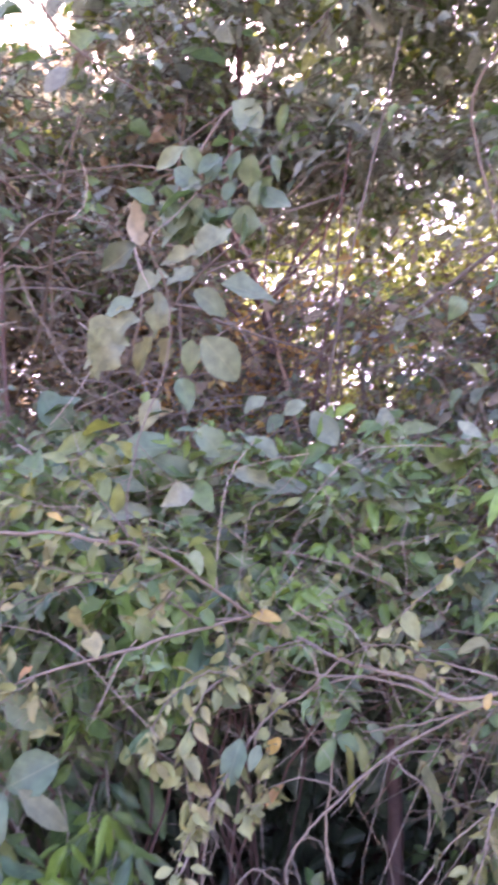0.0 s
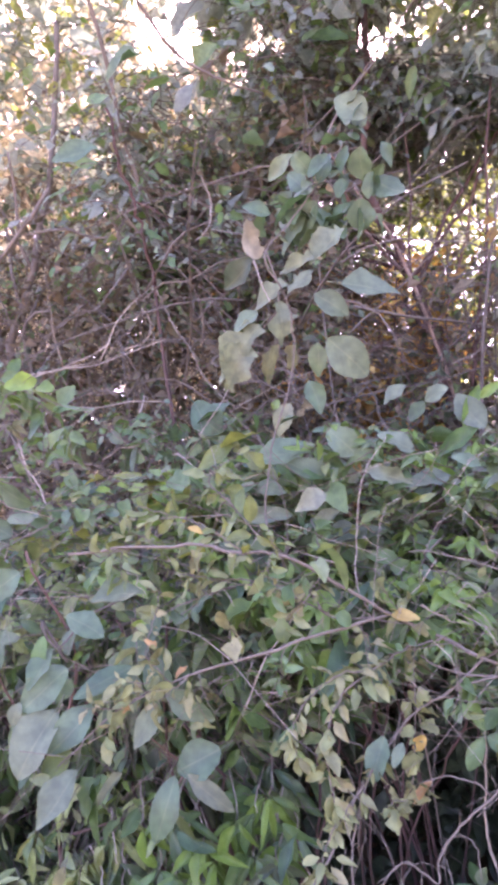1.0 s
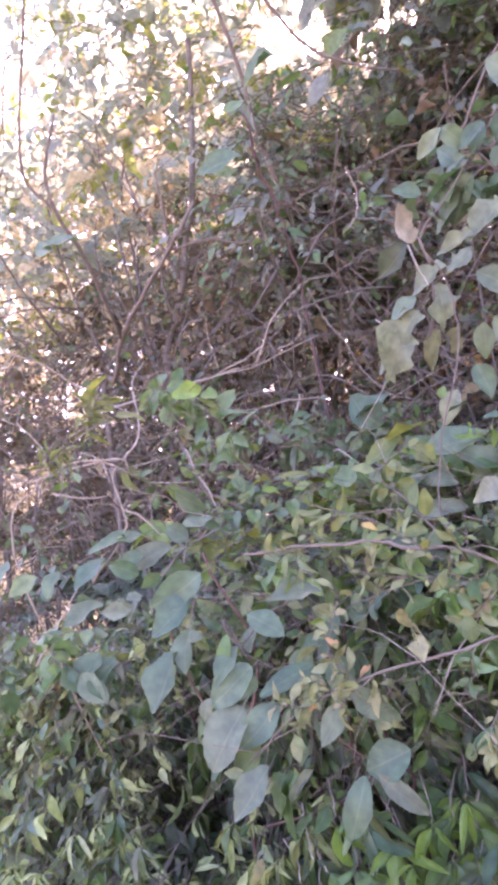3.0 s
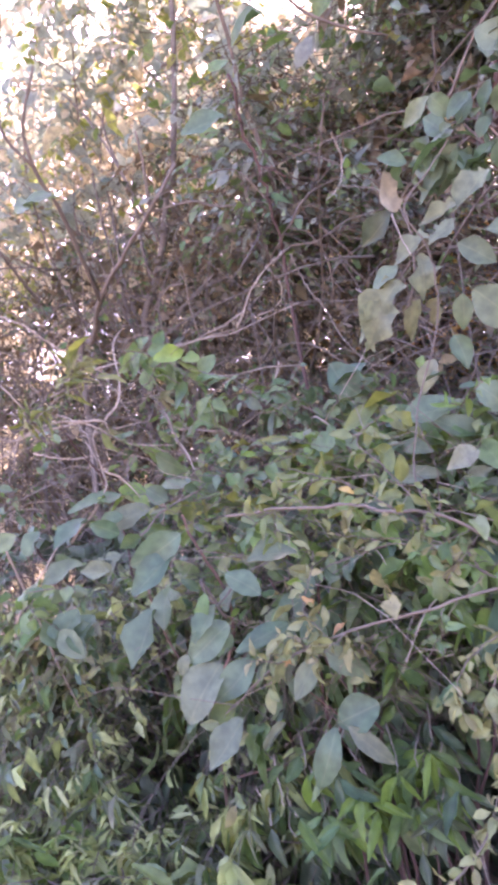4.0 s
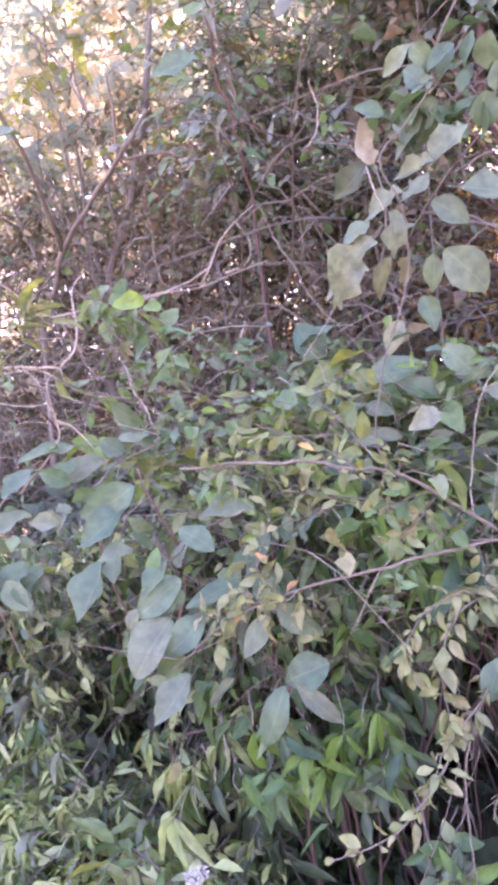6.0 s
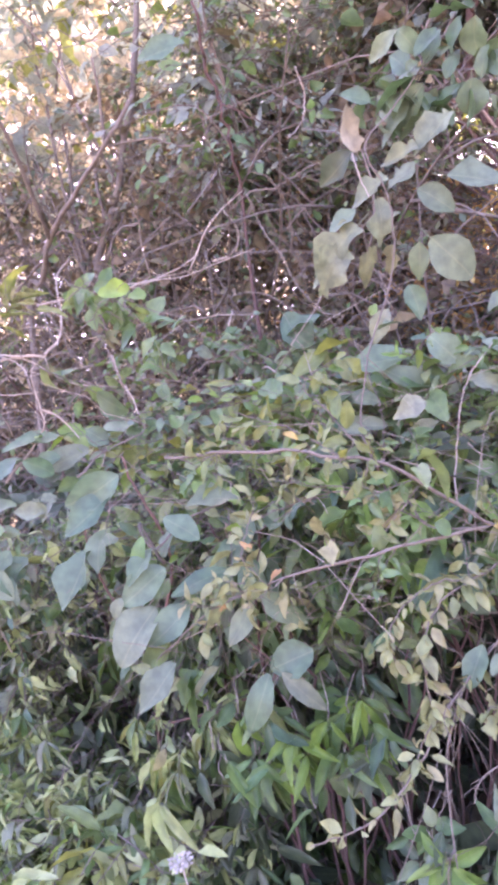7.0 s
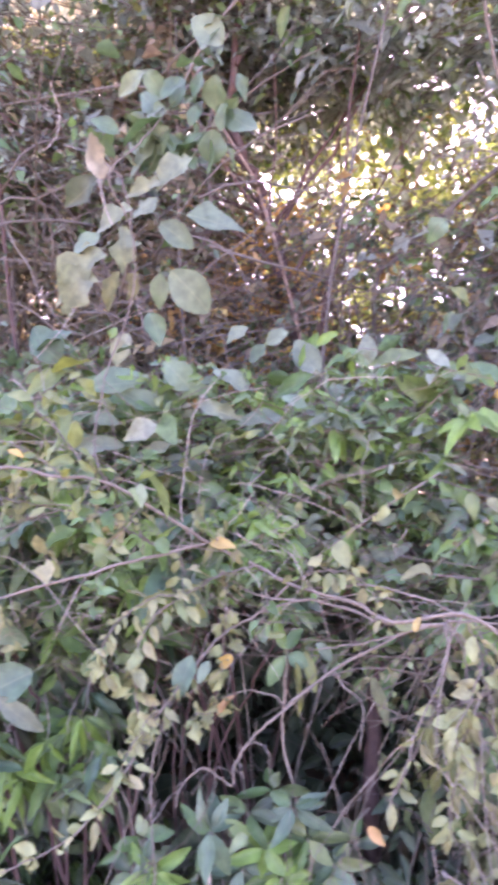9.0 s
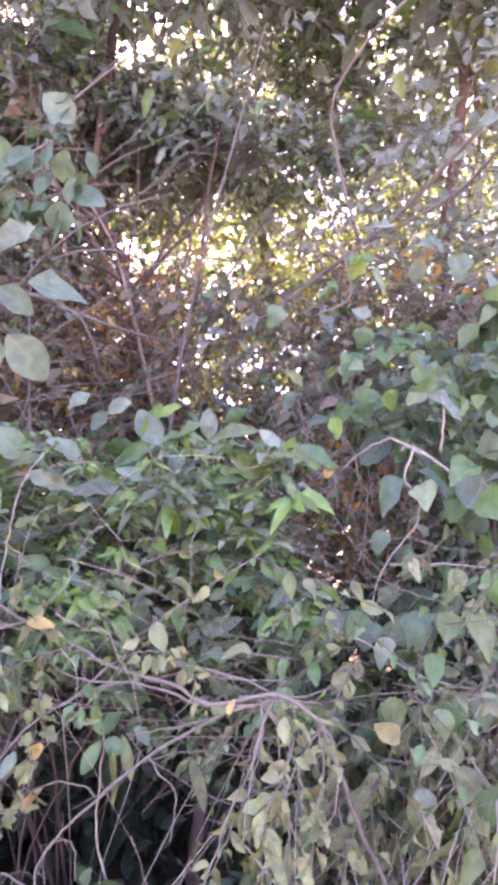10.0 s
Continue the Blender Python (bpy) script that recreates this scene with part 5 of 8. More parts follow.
leaf(vine, (0.011, 1.844, 2.239), (-0.059, 1.841, 2.187), 0.053, "broad", TEAL, (0.21, -0.71, 0.75))
leaf(vine, (0.037, 1.847, 2.242), (0.032, 1.871, 2.163), 0.074, "broad", TEAL, (0.44, -0.82, 0.71))
leaf(vine, (-0.105, 1.751, 2.366), (-0.183, 1.740, 2.330), 0.045, "broad", TEAL, (0.28, -1.07, 0.25))
leaf(vine, (-0.104, 1.750, 2.368), (-0.070, 1.761, 2.307), 0.053, "broad", TEAL, (-0.3, -0.76, 0.38))
leaf(vine, (-0.264, 1.758, 2.274), (-0.197, 1.795, 2.249), 0.048, "broad", TEAL, (-0.09, -0.96, 0.35))
leaf(vine, (-0.018, 1.777, 2.354), (-0.071, 1.749, 2.293), 0.039, "broad", TEAL, (0.44, -0.88, 0.25))
leaf(vine, (0.065, 1.871, 2.200), (0.087, 1.905, 2.150), 0.039, "broad", TEAL, (0.53, -0.75, 0.66))
leaf(vine, (0.007, 1.815, 2.294), (-0.018, 1.816, 2.249), 0.039, "broad", TEAL, (0.32, -0.74, 0.65))
leaf(vine, (0.084, 1.825, 2.296), (0.055, 1.839, 2.232), 0.037, "broad", TEAL, (-0.05, -0.84, 0.66))
leaf(vine, (-0.247, 1.963, 2.546), (-0.287, 1.897, 2.559), 0.040, "broad", TEAL, (-0.36, -0.68, 0.73))
leaf(vine, (0.044, 1.759, 2.399), (0.080, 1.730, 2.444), 0.080, "broad", TEAL, (-0.07, -0.73, 0.47))
leaf(vine, (0.094, 1.762, 2.405), (0.049, 1.705, 2.456), 0.080, "broad", TEAL, (-0.2, -0.59, 0.34))
leaf(vine, (0.106, 1.759, 2.469), (0.034, 1.748, 2.436), 0.049, "ovate", BLUISH, (0.11, -0.75, 0.69))
leaf(vine, (-0.013, 1.802, 2.360), (-0.064, 1.807, 2.298), 0.041, "ovate", TEAL, (-0.02, -0.68, 0.52))
leaf(vine, (0.020, 1.836, 2.314), (-0.021, 1.835, 2.268), 0.041, "ovate", TEAL, (0.06, -0.88, 0.96))
leaf(vine, (0.082, 1.857, 2.299), (0.070, 1.859, 2.242), 0.041, "ovate", TEAL, (0.11, -0.77, 0.84))
leaf(vine, (-0.077, 1.838, 2.264), (-0.163, 1.843, 2.181), 0.068, "long", TEAL, (0.72, -0.94, 0.36))
leaf(vine, (-0.038, 1.859, 2.244), (-0.073, 1.857, 2.173), 0.041, "ovate", TEAL, (-0.23, -0.95, 0.75))
leaf(vine, (0.116, 1.826, 2.366), (0.135, 1.856, 2.305), 0.046, "ovate", TEAL, (0.39, -0.94, 0.46))
leafy_twig(vine, [(-0.184, 1.874, 2.172), (-0.117, 1.851, 2.256), (-0.044, 1.833, 2.322), (0.015, 1.808, 2.384), (0.047, 1.785, 2.430)], 0.0018, 0.001, DULL, TEAL, "ovate", 0.082, 0.55, 0.026, droop=0.5, seed=31)
leafy_twig(vine, [(-0.107, 1.885, 2.192), (-0.014, 1.882, 2.239), (0.051, 1.874, 2.276), (0.084, 1.847, 2.335)], 0.0018, 0.001, DULL, TEAL, "ovate", 0.082, 0.55, 0.026, droop=0.5, seed=32)
leafy_twig(vine, [(-0.257, 1.852, 2.171), (-0.163, 1.836, 2.263), (-0.080, 1.827, 2.319)], 0.0018, 0.001, DULL, TEAL, "ovate", 0.082, 0.55, 0.026, droop=0.5, seed=33)
stem(vine, "tendril", [(-0.447, 1.926, 2.493), (-0.446, 1.966, 2.426), (-0.451, 1.949, 2.345), (-0.487, 1.904, 2.285)], 0.0022, 0.0012, STRAW)

climber = plant("broad_leaved_climber", (-0.063, 2.282, 0.000), "broad-leaved climber with grey-green and bluish leaves over the bush", "climber")
stem(climber, "vine_stem", [(-0.063, 2.282, 0.000), (-0.063, 2.182, 0.800), (-0.063, 1.882, 1.100), (-0.063, 1.682, 1.225), (-0.065, 1.710, 1.324), (-0.058, 1.734, 1.420), (-0.029, 1.758, 1.516), (0.026, 1.805, 1.598)], 0.0024, 0.0014, STRAW)
stem(climber, "vine_stem", [(0.341, 2.207, 0.800), (0.291, 2.107, 1.378), (0.240, 2.073, 1.431), (0.142, 2.040, 1.494), (0.111, 2.034, 1.507)], 0.0024, 0.0018, STRAW)
stem(climber, "vine_stem", [(-0.188, 1.539, 1.342), (-0.208, 1.639, 1.363), (-0.204, 1.641, 1.430), (-0.214, 1.631, 1.524), (-0.247, 1.625, 1.633)], 0.0014, 0.0009, DULL)
leaf(climber, (-0.027, 1.759, 1.519), (0.081, 1.779, 1.477), 0.048, "ragged", PALE, (-0.17, -0.87, 0.29))
leaf(climber, (0.149, 1.990, 1.486), (0.030, 1.941, 1.478), 0.058, "broad", BLUISH, (0.42, -0.78, 0.53))
leaf(climber, (0.233, 1.868, 1.501), (0.172, 1.848, 1.534), 0.039, "broad", TEAL, (0.55, -0.95, 0.47))
leaf(climber, (-0.117, 1.797, 1.489), (-0.210, 1.705, 1.569), 0.077, "broad", TEAL, (0.09, -0.97, 0.61))
leaf(climber, (-0.163, 1.773, 1.585), (-0.273, 1.681, 1.608), 0.077, "broad", TEAL, (-0.09, -0.93, 0.67))
leaf(climber, (-0.055, 1.809, 1.565), (-0.113, 1.770, 1.638), 0.077, "broad", TEAL, (-0.03, -0.81, 0.39))
leaf(climber, (0.086, 1.843, 1.555), (0.004, 1.813, 1.611), 0.056, "broad", BLUISH, (0.14, -0.88, 0.66))
leaf(climber, (-0.081, 1.811, 1.421), (-0.212, 1.745, 1.423), 0.028, "ragged", PALE, (-0.23, -0.89, 0.84))
leaf(climber, (-0.013, 1.829, 1.372), (-0.168, 1.699, 1.342), 0.051, "broad", DARK, (0.28, -0.76, 0.28))
leaf(climber, (-0.076, 1.811, 1.319), (-0.051, 1.811, 1.412), 0.041, "lance", BRIGHT, (0.01, -0.77, 0.72))
leaf(climber, (-0.339, 1.696, 1.622), (-0.412, 1.617, 1.593), 0.044, "broad", OLIVE, (0.26, -0.82, 0.65))
leaf(climber, (-0.287, 1.716, 1.648), (-0.362, 1.652, 1.626), 0.044, "broad", OLIVE, (-0.3, -0.69, 0.55))
leaf(climber, (-0.227, 1.738, 1.666), (-0.171, 1.731, 1.678), 0.020, "broad", BLUISH, (0.49, -0.85, 0.87))
leaf(climber, (-0.235, 1.728, 1.701), (-0.219, 1.728, 1.728), 0.023, "broad", BRIGHT, (0.25, -1.0, 0.11))
leaf(climber, (-0.711, 2.233, 1.866), (-0.624, 2.249, 1.745), 0.107, "broad", TEAL, (0.24, -0.79, 0.6))
leaf(climber, (-0.598, 2.295, 1.846), (-0.705, 2.212, 1.785), 0.090, "broad", TEAL, (0.03, -0.9, 0.56))
leaf(climber, (0.010, 1.831, 1.283), (-0.060, 1.794, 1.319), 0.044, "broad", GREEN, (0.22, -0.84, 0.44))
leaf(climber, (-0.032, 1.821, 1.286), (-0.063, 1.813, 1.245), 0.039, "broad", GREEN, (0.17, -1.0, 0.35))
leaf(climber, (0.037, 1.835, 1.252), (-0.006, 1.804, 1.286), 0.047, "broad", GREEN, (0.28, -0.77, 0.39))
leaf(climber, (-0.337, 1.800, 1.468), (-0.375, 1.770, 1.412), 0.054, "broad", TEAL, (0.41, -0.76, 0.43))
leaf(climber, (-0.229, 1.760, 1.431), (-0.348, 1.718, 1.440), 0.047, "broad", BLUISH, (0.05, -0.9, 0.34))
leaf(climber, (-0.406, 1.679, 1.402), (-0.334, 1.677, 1.356), 0.056, "broad", TEAL, (-0.12, -0.98, 0.41))
leaf(climber, (0.240, 2.241, 1.621), (0.184, 2.214, 1.736), 0.084, "broad", BLUISH, (0.0, -0.9, 0.4))
leaf(climber, (0.230, 2.240, 1.625), (0.094, 2.198, 1.583), 0.048, "broad", GREEN, (0.09, -0.68, 0.39))
leaf(climber, (0.391, 2.246, 1.636), (0.395, 2.230, 1.731), 0.060, "broad", PALE, (0.09, -0.96, 0.74))
leaf(climber, (0.384, 2.246, 1.633), (0.551, 2.236, 1.671), 0.056, "broad", GREEN, (0.02, -0.99, 0.76))
leaf(climber, (0.472, 2.246, 1.621), (0.335, 2.258, 1.582), 0.048, "broad", PALE, (0.29, -0.75, 0.69))
leaf(climber, (0.280, 2.247, 1.593), (0.288, 2.251, 1.504), 0.066, "broad", BLUISH, (0.3, -0.93, 0.34))
leaf(climber, (0.178, 2.234, 1.633), (0.257, 2.236, 1.758), 0.048, "lance", BRIGHT, (0.5, -0.86, 0.43))
leaf(climber, (0.309, 2.229, 1.743), (0.237, 2.230, 1.715), 0.034, "broad", BRIGHT, (0.46, -0.89, 0.52))
leaf(climber, (0.209, 2.243, 1.577), (0.198, 2.222, 1.524), 0.048, "broad", OLIVE, (0.22, -0.94, 0.18))
leaf(climber, (0.081, 2.208, 1.727), (0.024, 2.208, 1.679), 0.056, "broad", TEAL, (-0.07, -0.92, 0.52))
leaf(climber, (0.154, 2.214, 1.756), (0.085, 2.189, 1.741), 0.054, "broad", TEAL, (0.32, -0.91, 0.66))
leaf(climber, (0.034, 2.191, 1.782), (-0.040, 2.187, 1.736), 0.062, "broad", TEAL, (0.28, -0.98, 0.57))
leaf(climber, (0.303, 2.241, 1.657), (0.375, 2.210, 1.681), 0.048, "broad", GREEN, (-0.15, -0.98, 0.47))
leaf(climber, (0.364, 2.254, 1.547), (0.410, 2.237, 1.455), 0.054, "broad", GREEN, (0.08, -0.95, 0.54))
leaf(climber, (0.447, 2.256, 1.506), (0.377, 2.257, 1.476), 0.048, "broad", GREEN, (0.14, -0.65, 0.6))
leaf(climber, (0.510, 2.257, 1.431), (0.454, 2.244, 1.365), 0.054, "broad", GREEN, (0.1, -0.85, 0.09))
leaf(climber, (0.223, 2.249, 1.274), (0.255, 2.232, 1.221), 0.054, "broad", BRIGHT, (0.2, -0.95, 0.6))
leaf(climber, (0.045, 2.225, 1.251), (0.005, 2.214, 1.165), 0.054, "broad", GREEN, (0.18, -0.8, 0.36))
leaf(climber, (0.304, 2.247, 1.182), (0.297, 2.207, 1.109), 0.054, "broad", BLUISH, (0.27, -0.81, 0.63))
leaf(climber, (0.415, 2.257, 1.280), (0.350, 2.254, 1.337), 0.048, "broad", PALE, (0.21, -0.78, 0.52))

whorl = plant("glossy_herb", (0.021, 1.458, 0.000), "glossy blue-green herb with a whorl of narrow leaves", "herb")
stem(whorl, "stalk", [(0.021, 1.458, 0.000), (0.016, 1.454, 0.534), (0.021, 1.458, 0.636)], 0.003, 0.002, STRAW)
leaf(whorl, (0.021, 1.458, 0.636), (0.023, 1.504, 0.700), 0.033, "lance", TEAL, (0.39, -0.76, 0.41))
leaf(whorl, (0.021, 1.458, 0.636), (-0.006, 1.447, 0.712), 0.028, "lance", TEAL, (-0.04, -0.99, 0.03))
leaf(whorl, (0.025, 1.457, 0.633), (0.058, 1.430, 0.566), 0.037, "lance", TEAL, (0.21, -0.89, 0.36))
leaf(whorl, (0.018, 1.456, 0.634), (0.021, 1.388, 0.583), 0.034, "lance", TEAL, (0.08, -0.91, 0.51))
leaf(whorl, (0.025, 1.459, 0.636), (0.076, 1.485, 0.663), 0.028, "lance", TEAL, (0.15, -0.76, 0.6))
leaf(whorl, (0.018, 1.459, 0.639), (-0.027, 1.433, 0.687), 0.026, "lance", GREEN, (-0.04, -0.78, 0.34))
leaf(whorl, (0.022, 1.461, 0.640), (0.051, 1.472, 0.692), 0.026, "lance", TEAL, (0.14, -0.86, 0.38))
leaf(whorl, (0.021, 1.455, 0.632), (-0.011, 1.415, 0.588), 0.030, "lance", GREEN, (-0.18, -1.06, 0.37))
leaf(whorl, (0.093, 1.471, 0.626), (0.066, 1.437, 0.622), 0.026, "lance", GREEN, (-0.11, -0.81, 0.5))
leaf(whorl, (0.093, 1.474, 0.630), (0.053, 1.454, 0.651), 0.030, "lance", GREEN, (0.04, -0.83, -0.08))

undershrub = plant("undershrub", (0.155, 1.690, 0.000), "leafy undershrub with pointed green leaves in the hollow", "shrub")
stem(undershrub, "stem", [(0.155, 1.690, 0.000), (0.160, 1.690, 0.476), (0.155, 1.701, 0.601), (0.145, 1.658, 0.750), (0.168, 1.609, 0.895), (0.181, 1.610, 0.993)], 0.004, 0.0015, STRAW)
stem(undershrub, "stem", [(0.103, 1.719, 0.470), (0.110, 1.687, 0.555), (0.115, 1.664, 0.618)], 0.0025, 0.0015, STRAW)
leaf(undershrub, (0.117, 1.660, 0.626), (0.130, 1.669, 0.659), 0.030, "ovate", GREEN, (-0.13, -0.88, 0.57))
leaf(undershrub, (0.120, 1.674, 0.614), (0.200, 1.690, 0.608), 0.025, "lance", GREEN, (0.33, -0.92, 0.56))
leaf(undershrub, (0.115, 1.680, 0.606), (0.151, 1.662, 0.565), 0.027, "ovate", GREEN, (0.07, -0.75, 0.56))
leaf(undershrub, (0.120, 1.637, 0.627), (0.126, 1.609, 0.561), 0.028, "ovate", GREEN, (0.09, -0.75, 0.48))
leaf(undershrub, (0.107, 1.685, 0.603), (0.051, 1.651, 0.544), 0.025, "lance", GREEN, (0.18, -0.79, 0.48))
leaf(undershrub, (0.112, 1.646, 0.628), (0.034, 1.614, 0.638), 0.025, "lance", GREEN, (-0.15, -0.78, 0.65))
leaf(undershrub, (0.114, 1.662, 0.625), (0.097, 1.681, 0.664), 0.027, "lance", GREEN, (0.21, -1.07, 0.38))
stem(undershrub, "stem", [(0.161, 1.649, 0.476), (0.169, 1.616, 0.558), (0.169, 1.593, 0.620)], 0.0025, 0.0015, STRAW)
leaf(undershrub, (0.175, 1.587, 0.626), (0.242, 1.591, 0.655), 0.028, "ovate", TEAL, (0.21, -0.9, 0.75))
leaf(undershrub, (0.176, 1.587, 0.624), (0.239, 1.587, 0.634), 0.027, "ovate", TEAL, (0.13, -0.94, 0.42))
leaf(undershrub, (0.175, 1.589, 0.619), (0.245, 1.554, 0.590), 0.026, "lance", TEAL, (0.02, -1.07, 0.42))
leaf(undershrub, (0.170, 1.570, 0.627), (0.142, 1.508, 0.592), 0.028, "lance", TEAL, (0.36, -0.84, 0.6))
leaf(undershrub, (0.165, 1.583, 0.623), (0.105, 1.556, 0.606), 0.026, "lance", TEAL, (0.47, -0.76, 0.57))
leaf(undershrub, (0.165, 1.593, 0.623), (0.118, 1.599, 0.648), 0.030, "lance", GREEN, (-0.1, -0.78, 0.57))
stem(undershrub, "stem", [(0.104, 1.619, 0.404), (0.097, 1.586, 0.487), (0.107, 1.566, 0.548)], 0.0025, 0.0015, STRAW)
leaf(undershrub, (0.104, 1.589, 0.539), (0.121, 1.620, 0.579), 0.030, "lance", BRIGHT, (-0.2, -0.79, 0.5))
leaf(undershrub, (0.117, 1.543, 0.563), (0.180, 1.538, 0.577), 0.030, "ovate", BRIGHT, (0.19, -0.79, 0.54))
leaf(undershrub, (0.115, 1.541, 0.559), (0.154, 1.516, 0.517), 0.030, "ovate", BRIGHT, (0.02, -0.82, 0.35))
leaf(undershrub, (0.106, 1.565, 0.543), (0.105, 1.518, 0.512), 0.025, "ovate", BRIGHT, (0.2, -1.05, 0.35))
leaf(undershrub, (0.105, 1.547, 0.557), (0.032, 1.494, 0.553), 0.025, "ovate", BRIGHT, (0.12, -0.98, 0.16))
leaf(undershrub, (0.099, 1.576, 0.544), (0.039, 1.556, 0.575), 0.025, "lance", GREEN, (0.26, -0.7, 0.41))
leaf(undershrub, (0.101, 1.577, 0.545), (0.057, 1.568, 0.591), 0.027, "ovate", BRIGHT, (0.05, -0.67, 0.42))
stem(undershrub, "stem", [(0.177, 1.648, 0.408), (0.195, 1.619, 0.489), (0.195, 1.598, 0.551)], 0.0025, 0.0015, STRAW)
leaf(undershrub, (0.195, 1.621, 0.542), (0.233, 1.650, 0.575), 0.027, "ovate", GREEN, (0.19, -0.81, 0.64))
leaf(undershrub, (0.199, 1.614, 0.543), (0.290, 1.598, 0.557), 0.027, "lance", GREEN, (0.08, -0.81, 0.52))
leaf(undershrub, (0.202, 1.572, 0.563), (0.251, 1.559, 0.518), 0.030, "ovate", GREEN, (-0.22, -0.8, 0.53))
leaf(undershrub, (0.193, 1.597, 0.547), (0.169, 1.551, 0.496), 0.025, "lance", GREEN, (0.49, -1.04, 0.39))
leaf(undershrub, (0.187, 1.618, 0.536), (0.140, 1.580, 0.508), 0.029, "lance", GREEN, (-0.02, -0.91, 0.64))
leaf(undershrub, (0.187, 1.607, 0.545), (0.109, 1.597, 0.535), 0.027, "lance", GREEN, (-0.3, -0.94, 0.49))
leaf(undershrub, (0.194, 1.580, 0.565), (0.152, 1.582, 0.608), 0.029, "lance", GREEN, (-0.01, -0.78, 0.78))
stem(undershrub, "stem", [(0.233, 1.697, 0.321), (0.241, 1.669, 0.404), (0.240, 1.650, 0.467)], 0.0025, 0.0015, STRAW)
leaf(undershrub, (0.243, 1.651, 0.470), (0.268, 1.663, 0.499), 0.030, "lance", TEAL, (0.51, -0.92, 0.63))
leaf(undershrub, (0.248, 1.642, 0.473), (0.315, 1.619, 0.487), 0.028, "lance", GREEN, (0.25, -0.95, 0.55))
leaf(undershrub, (0.245, 1.645, 0.466), (0.286, 1.617, 0.437), 0.029, "ovate", TEAL, (0.16, -1.08, -0.02))
leaf(undershrub, (0.237, 1.646, 0.465), (0.197, 1.604, 0.440), 0.027, "ovate", TEAL, (-0.03, -0.7, 0.72))
leaf(undershrub, (0.232, 1.666, 0.456), (0.143, 1.637, 0.457), 0.031, "lance", TEAL, (0.75, -0.76, 0.76))
leaf(undershrub, (0.236, 1.659, 0.465), (0.190, 1.663, 0.506), 0.030, "lance", GREEN, (0.17, -0.78, 0.36))
stem(undershrub, "stem", [(0.131, 1.615, 0.340), (0.129, 1.585, 0.422), (0.139, 1.567, 0.483)], 0.0025, 0.0015, STRAW)
leaf(undershrub, (0.143, 1.560, 0.492), (0.173, 1.581, 0.520), 0.028, "lance", BRIGHT, (0.07, -0.78, 0.33))
leaf(undershrub, (0.142, 1.584, 0.474), (0.198, 1.578, 0.489), 0.029, "ovate", BRIGHT, (0.01, -0.85, 0.69))
leaf(undershrub, (0.140, 1.586, 0.468), (0.213, 1.570, 0.434), 0.030, "lance", BRIGHT, (0.58, -0.87, 0.66))
leaf(undershrub, (0.135, 1.579, 0.470), (0.119, 1.535, 0.429), 0.026, "ovate", BRIGHT, (-0.18, -0.73, 0.8))
leaf(undershrub, (0.136, 1.559, 0.484), (0.089, 1.517, 0.463), 0.025, "ovate", BRIGHT, (0.25, -0.84, 0.76))
leaf(undershrub, (0.128, 1.589, 0.468), (0.069, 1.548, 0.483), 0.031, "lance", BRIGHT, (0.33, -0.79, 0.84))
leaf(undershrub, (0.139, 1.562, 0.491), (0.124, 1.581, 0.536), 0.025, "lance", GREEN, (-0.1, -1.03, 0.24))
stem(undershrub, "stem", [(0.199, 1.689, 0.286), (0.190, 1.660, 0.369), (0.201, 1.643, 0.432)], 0.0025, 0.0015, STRAW)
leaf(undershrub, (0.207, 1.635, 0.440), (0.252, 1.644, 0.458), 0.026, "lance", GREEN, (-0.21, -0.73, 0.52))
leaf(undershrub, (0.209, 1.628, 0.441), (0.277, 1.609, 0.437), 0.032, "lance", GREEN, (0.2, -0.76, 0.48))
leaf(undershrub, (0.202, 1.650, 0.422), (0.228, 1.623, 0.387), 0.030, "lance", GREEN, (0.15, -0.93, 0.65))
leaf(undershrub, (0.197, 1.641, 0.429), (0.149, 1.579, 0.402), 0.030, "lance", GREEN, (-0.47, -0.68, 0.68))
leaf(undershrub, (0.195, 1.643, 0.431), (0.125, 1.604, 0.437), 0.033, "lance", GREEN, (-0.42, -0.91, 0.28))
leaf(undershrub, (0.196, 1.654, 0.429), (0.154, 1.648, 0.483), 0.029, "ovate", GREEN, (-0.12, -0.75, 0.4))
stem(undershrub, "stem", [(-0.181, 1.593, 0.424), (-0.165, 1.564, 0.506), (-0.158, 1.543, 0.568)], 0.0025, 0.0015, STRAW)
leaf(undershrub, (-0.145, 1.525, 0.582), (-0.104, 1.545, 0.597), 0.024, "lance", GREEN, (-0.17, -0.81, 0.54))
leaf(undershrub, (-0.145, 1.527, 0.580), (-0.086, 1.543, 0.584), 0.031, "ovate", GREEN, (-0.27, -0.93, 0.46))
leaf(undershrub, (-0.165, 1.563, 0.551), (-0.134, 1.504, 0.512), 0.032, "lance", GREEN, (-0.11, -0.87, 0.81))
leaf(undershrub, (-0.165, 1.553, 0.557), (-0.190, 1.524, 0.518), 0.026, "lance", GREEN, (0.11, -1.0, 0.91))
leaf(undershrub, (-0.165, 1.546, 0.565), (-0.211, 1.503, 0.568), 0.030, "ovate", GREEN, (-0.04, -0.76, 0.22))
leaf(undershrub, (-0.155, 1.535, 0.577), (-0.166, 1.540, 0.620), 0.030, "ovate", GREEN, (0.18, -0.73, 0.62))
stem(undershrub, "stem", [(-0.143, 1.514, 0.406), (-0.119, 1.489, 0.484), (-0.108, 1.470, 0.543)], 0.0025, 0.0015, STRAW)
leaf(undershrub, (-0.109, 1.484, 0.537), (-0.050, 1.488, 0.579), 0.030, "lance", BRIGHT, (-0.01, -0.95, 0.45))
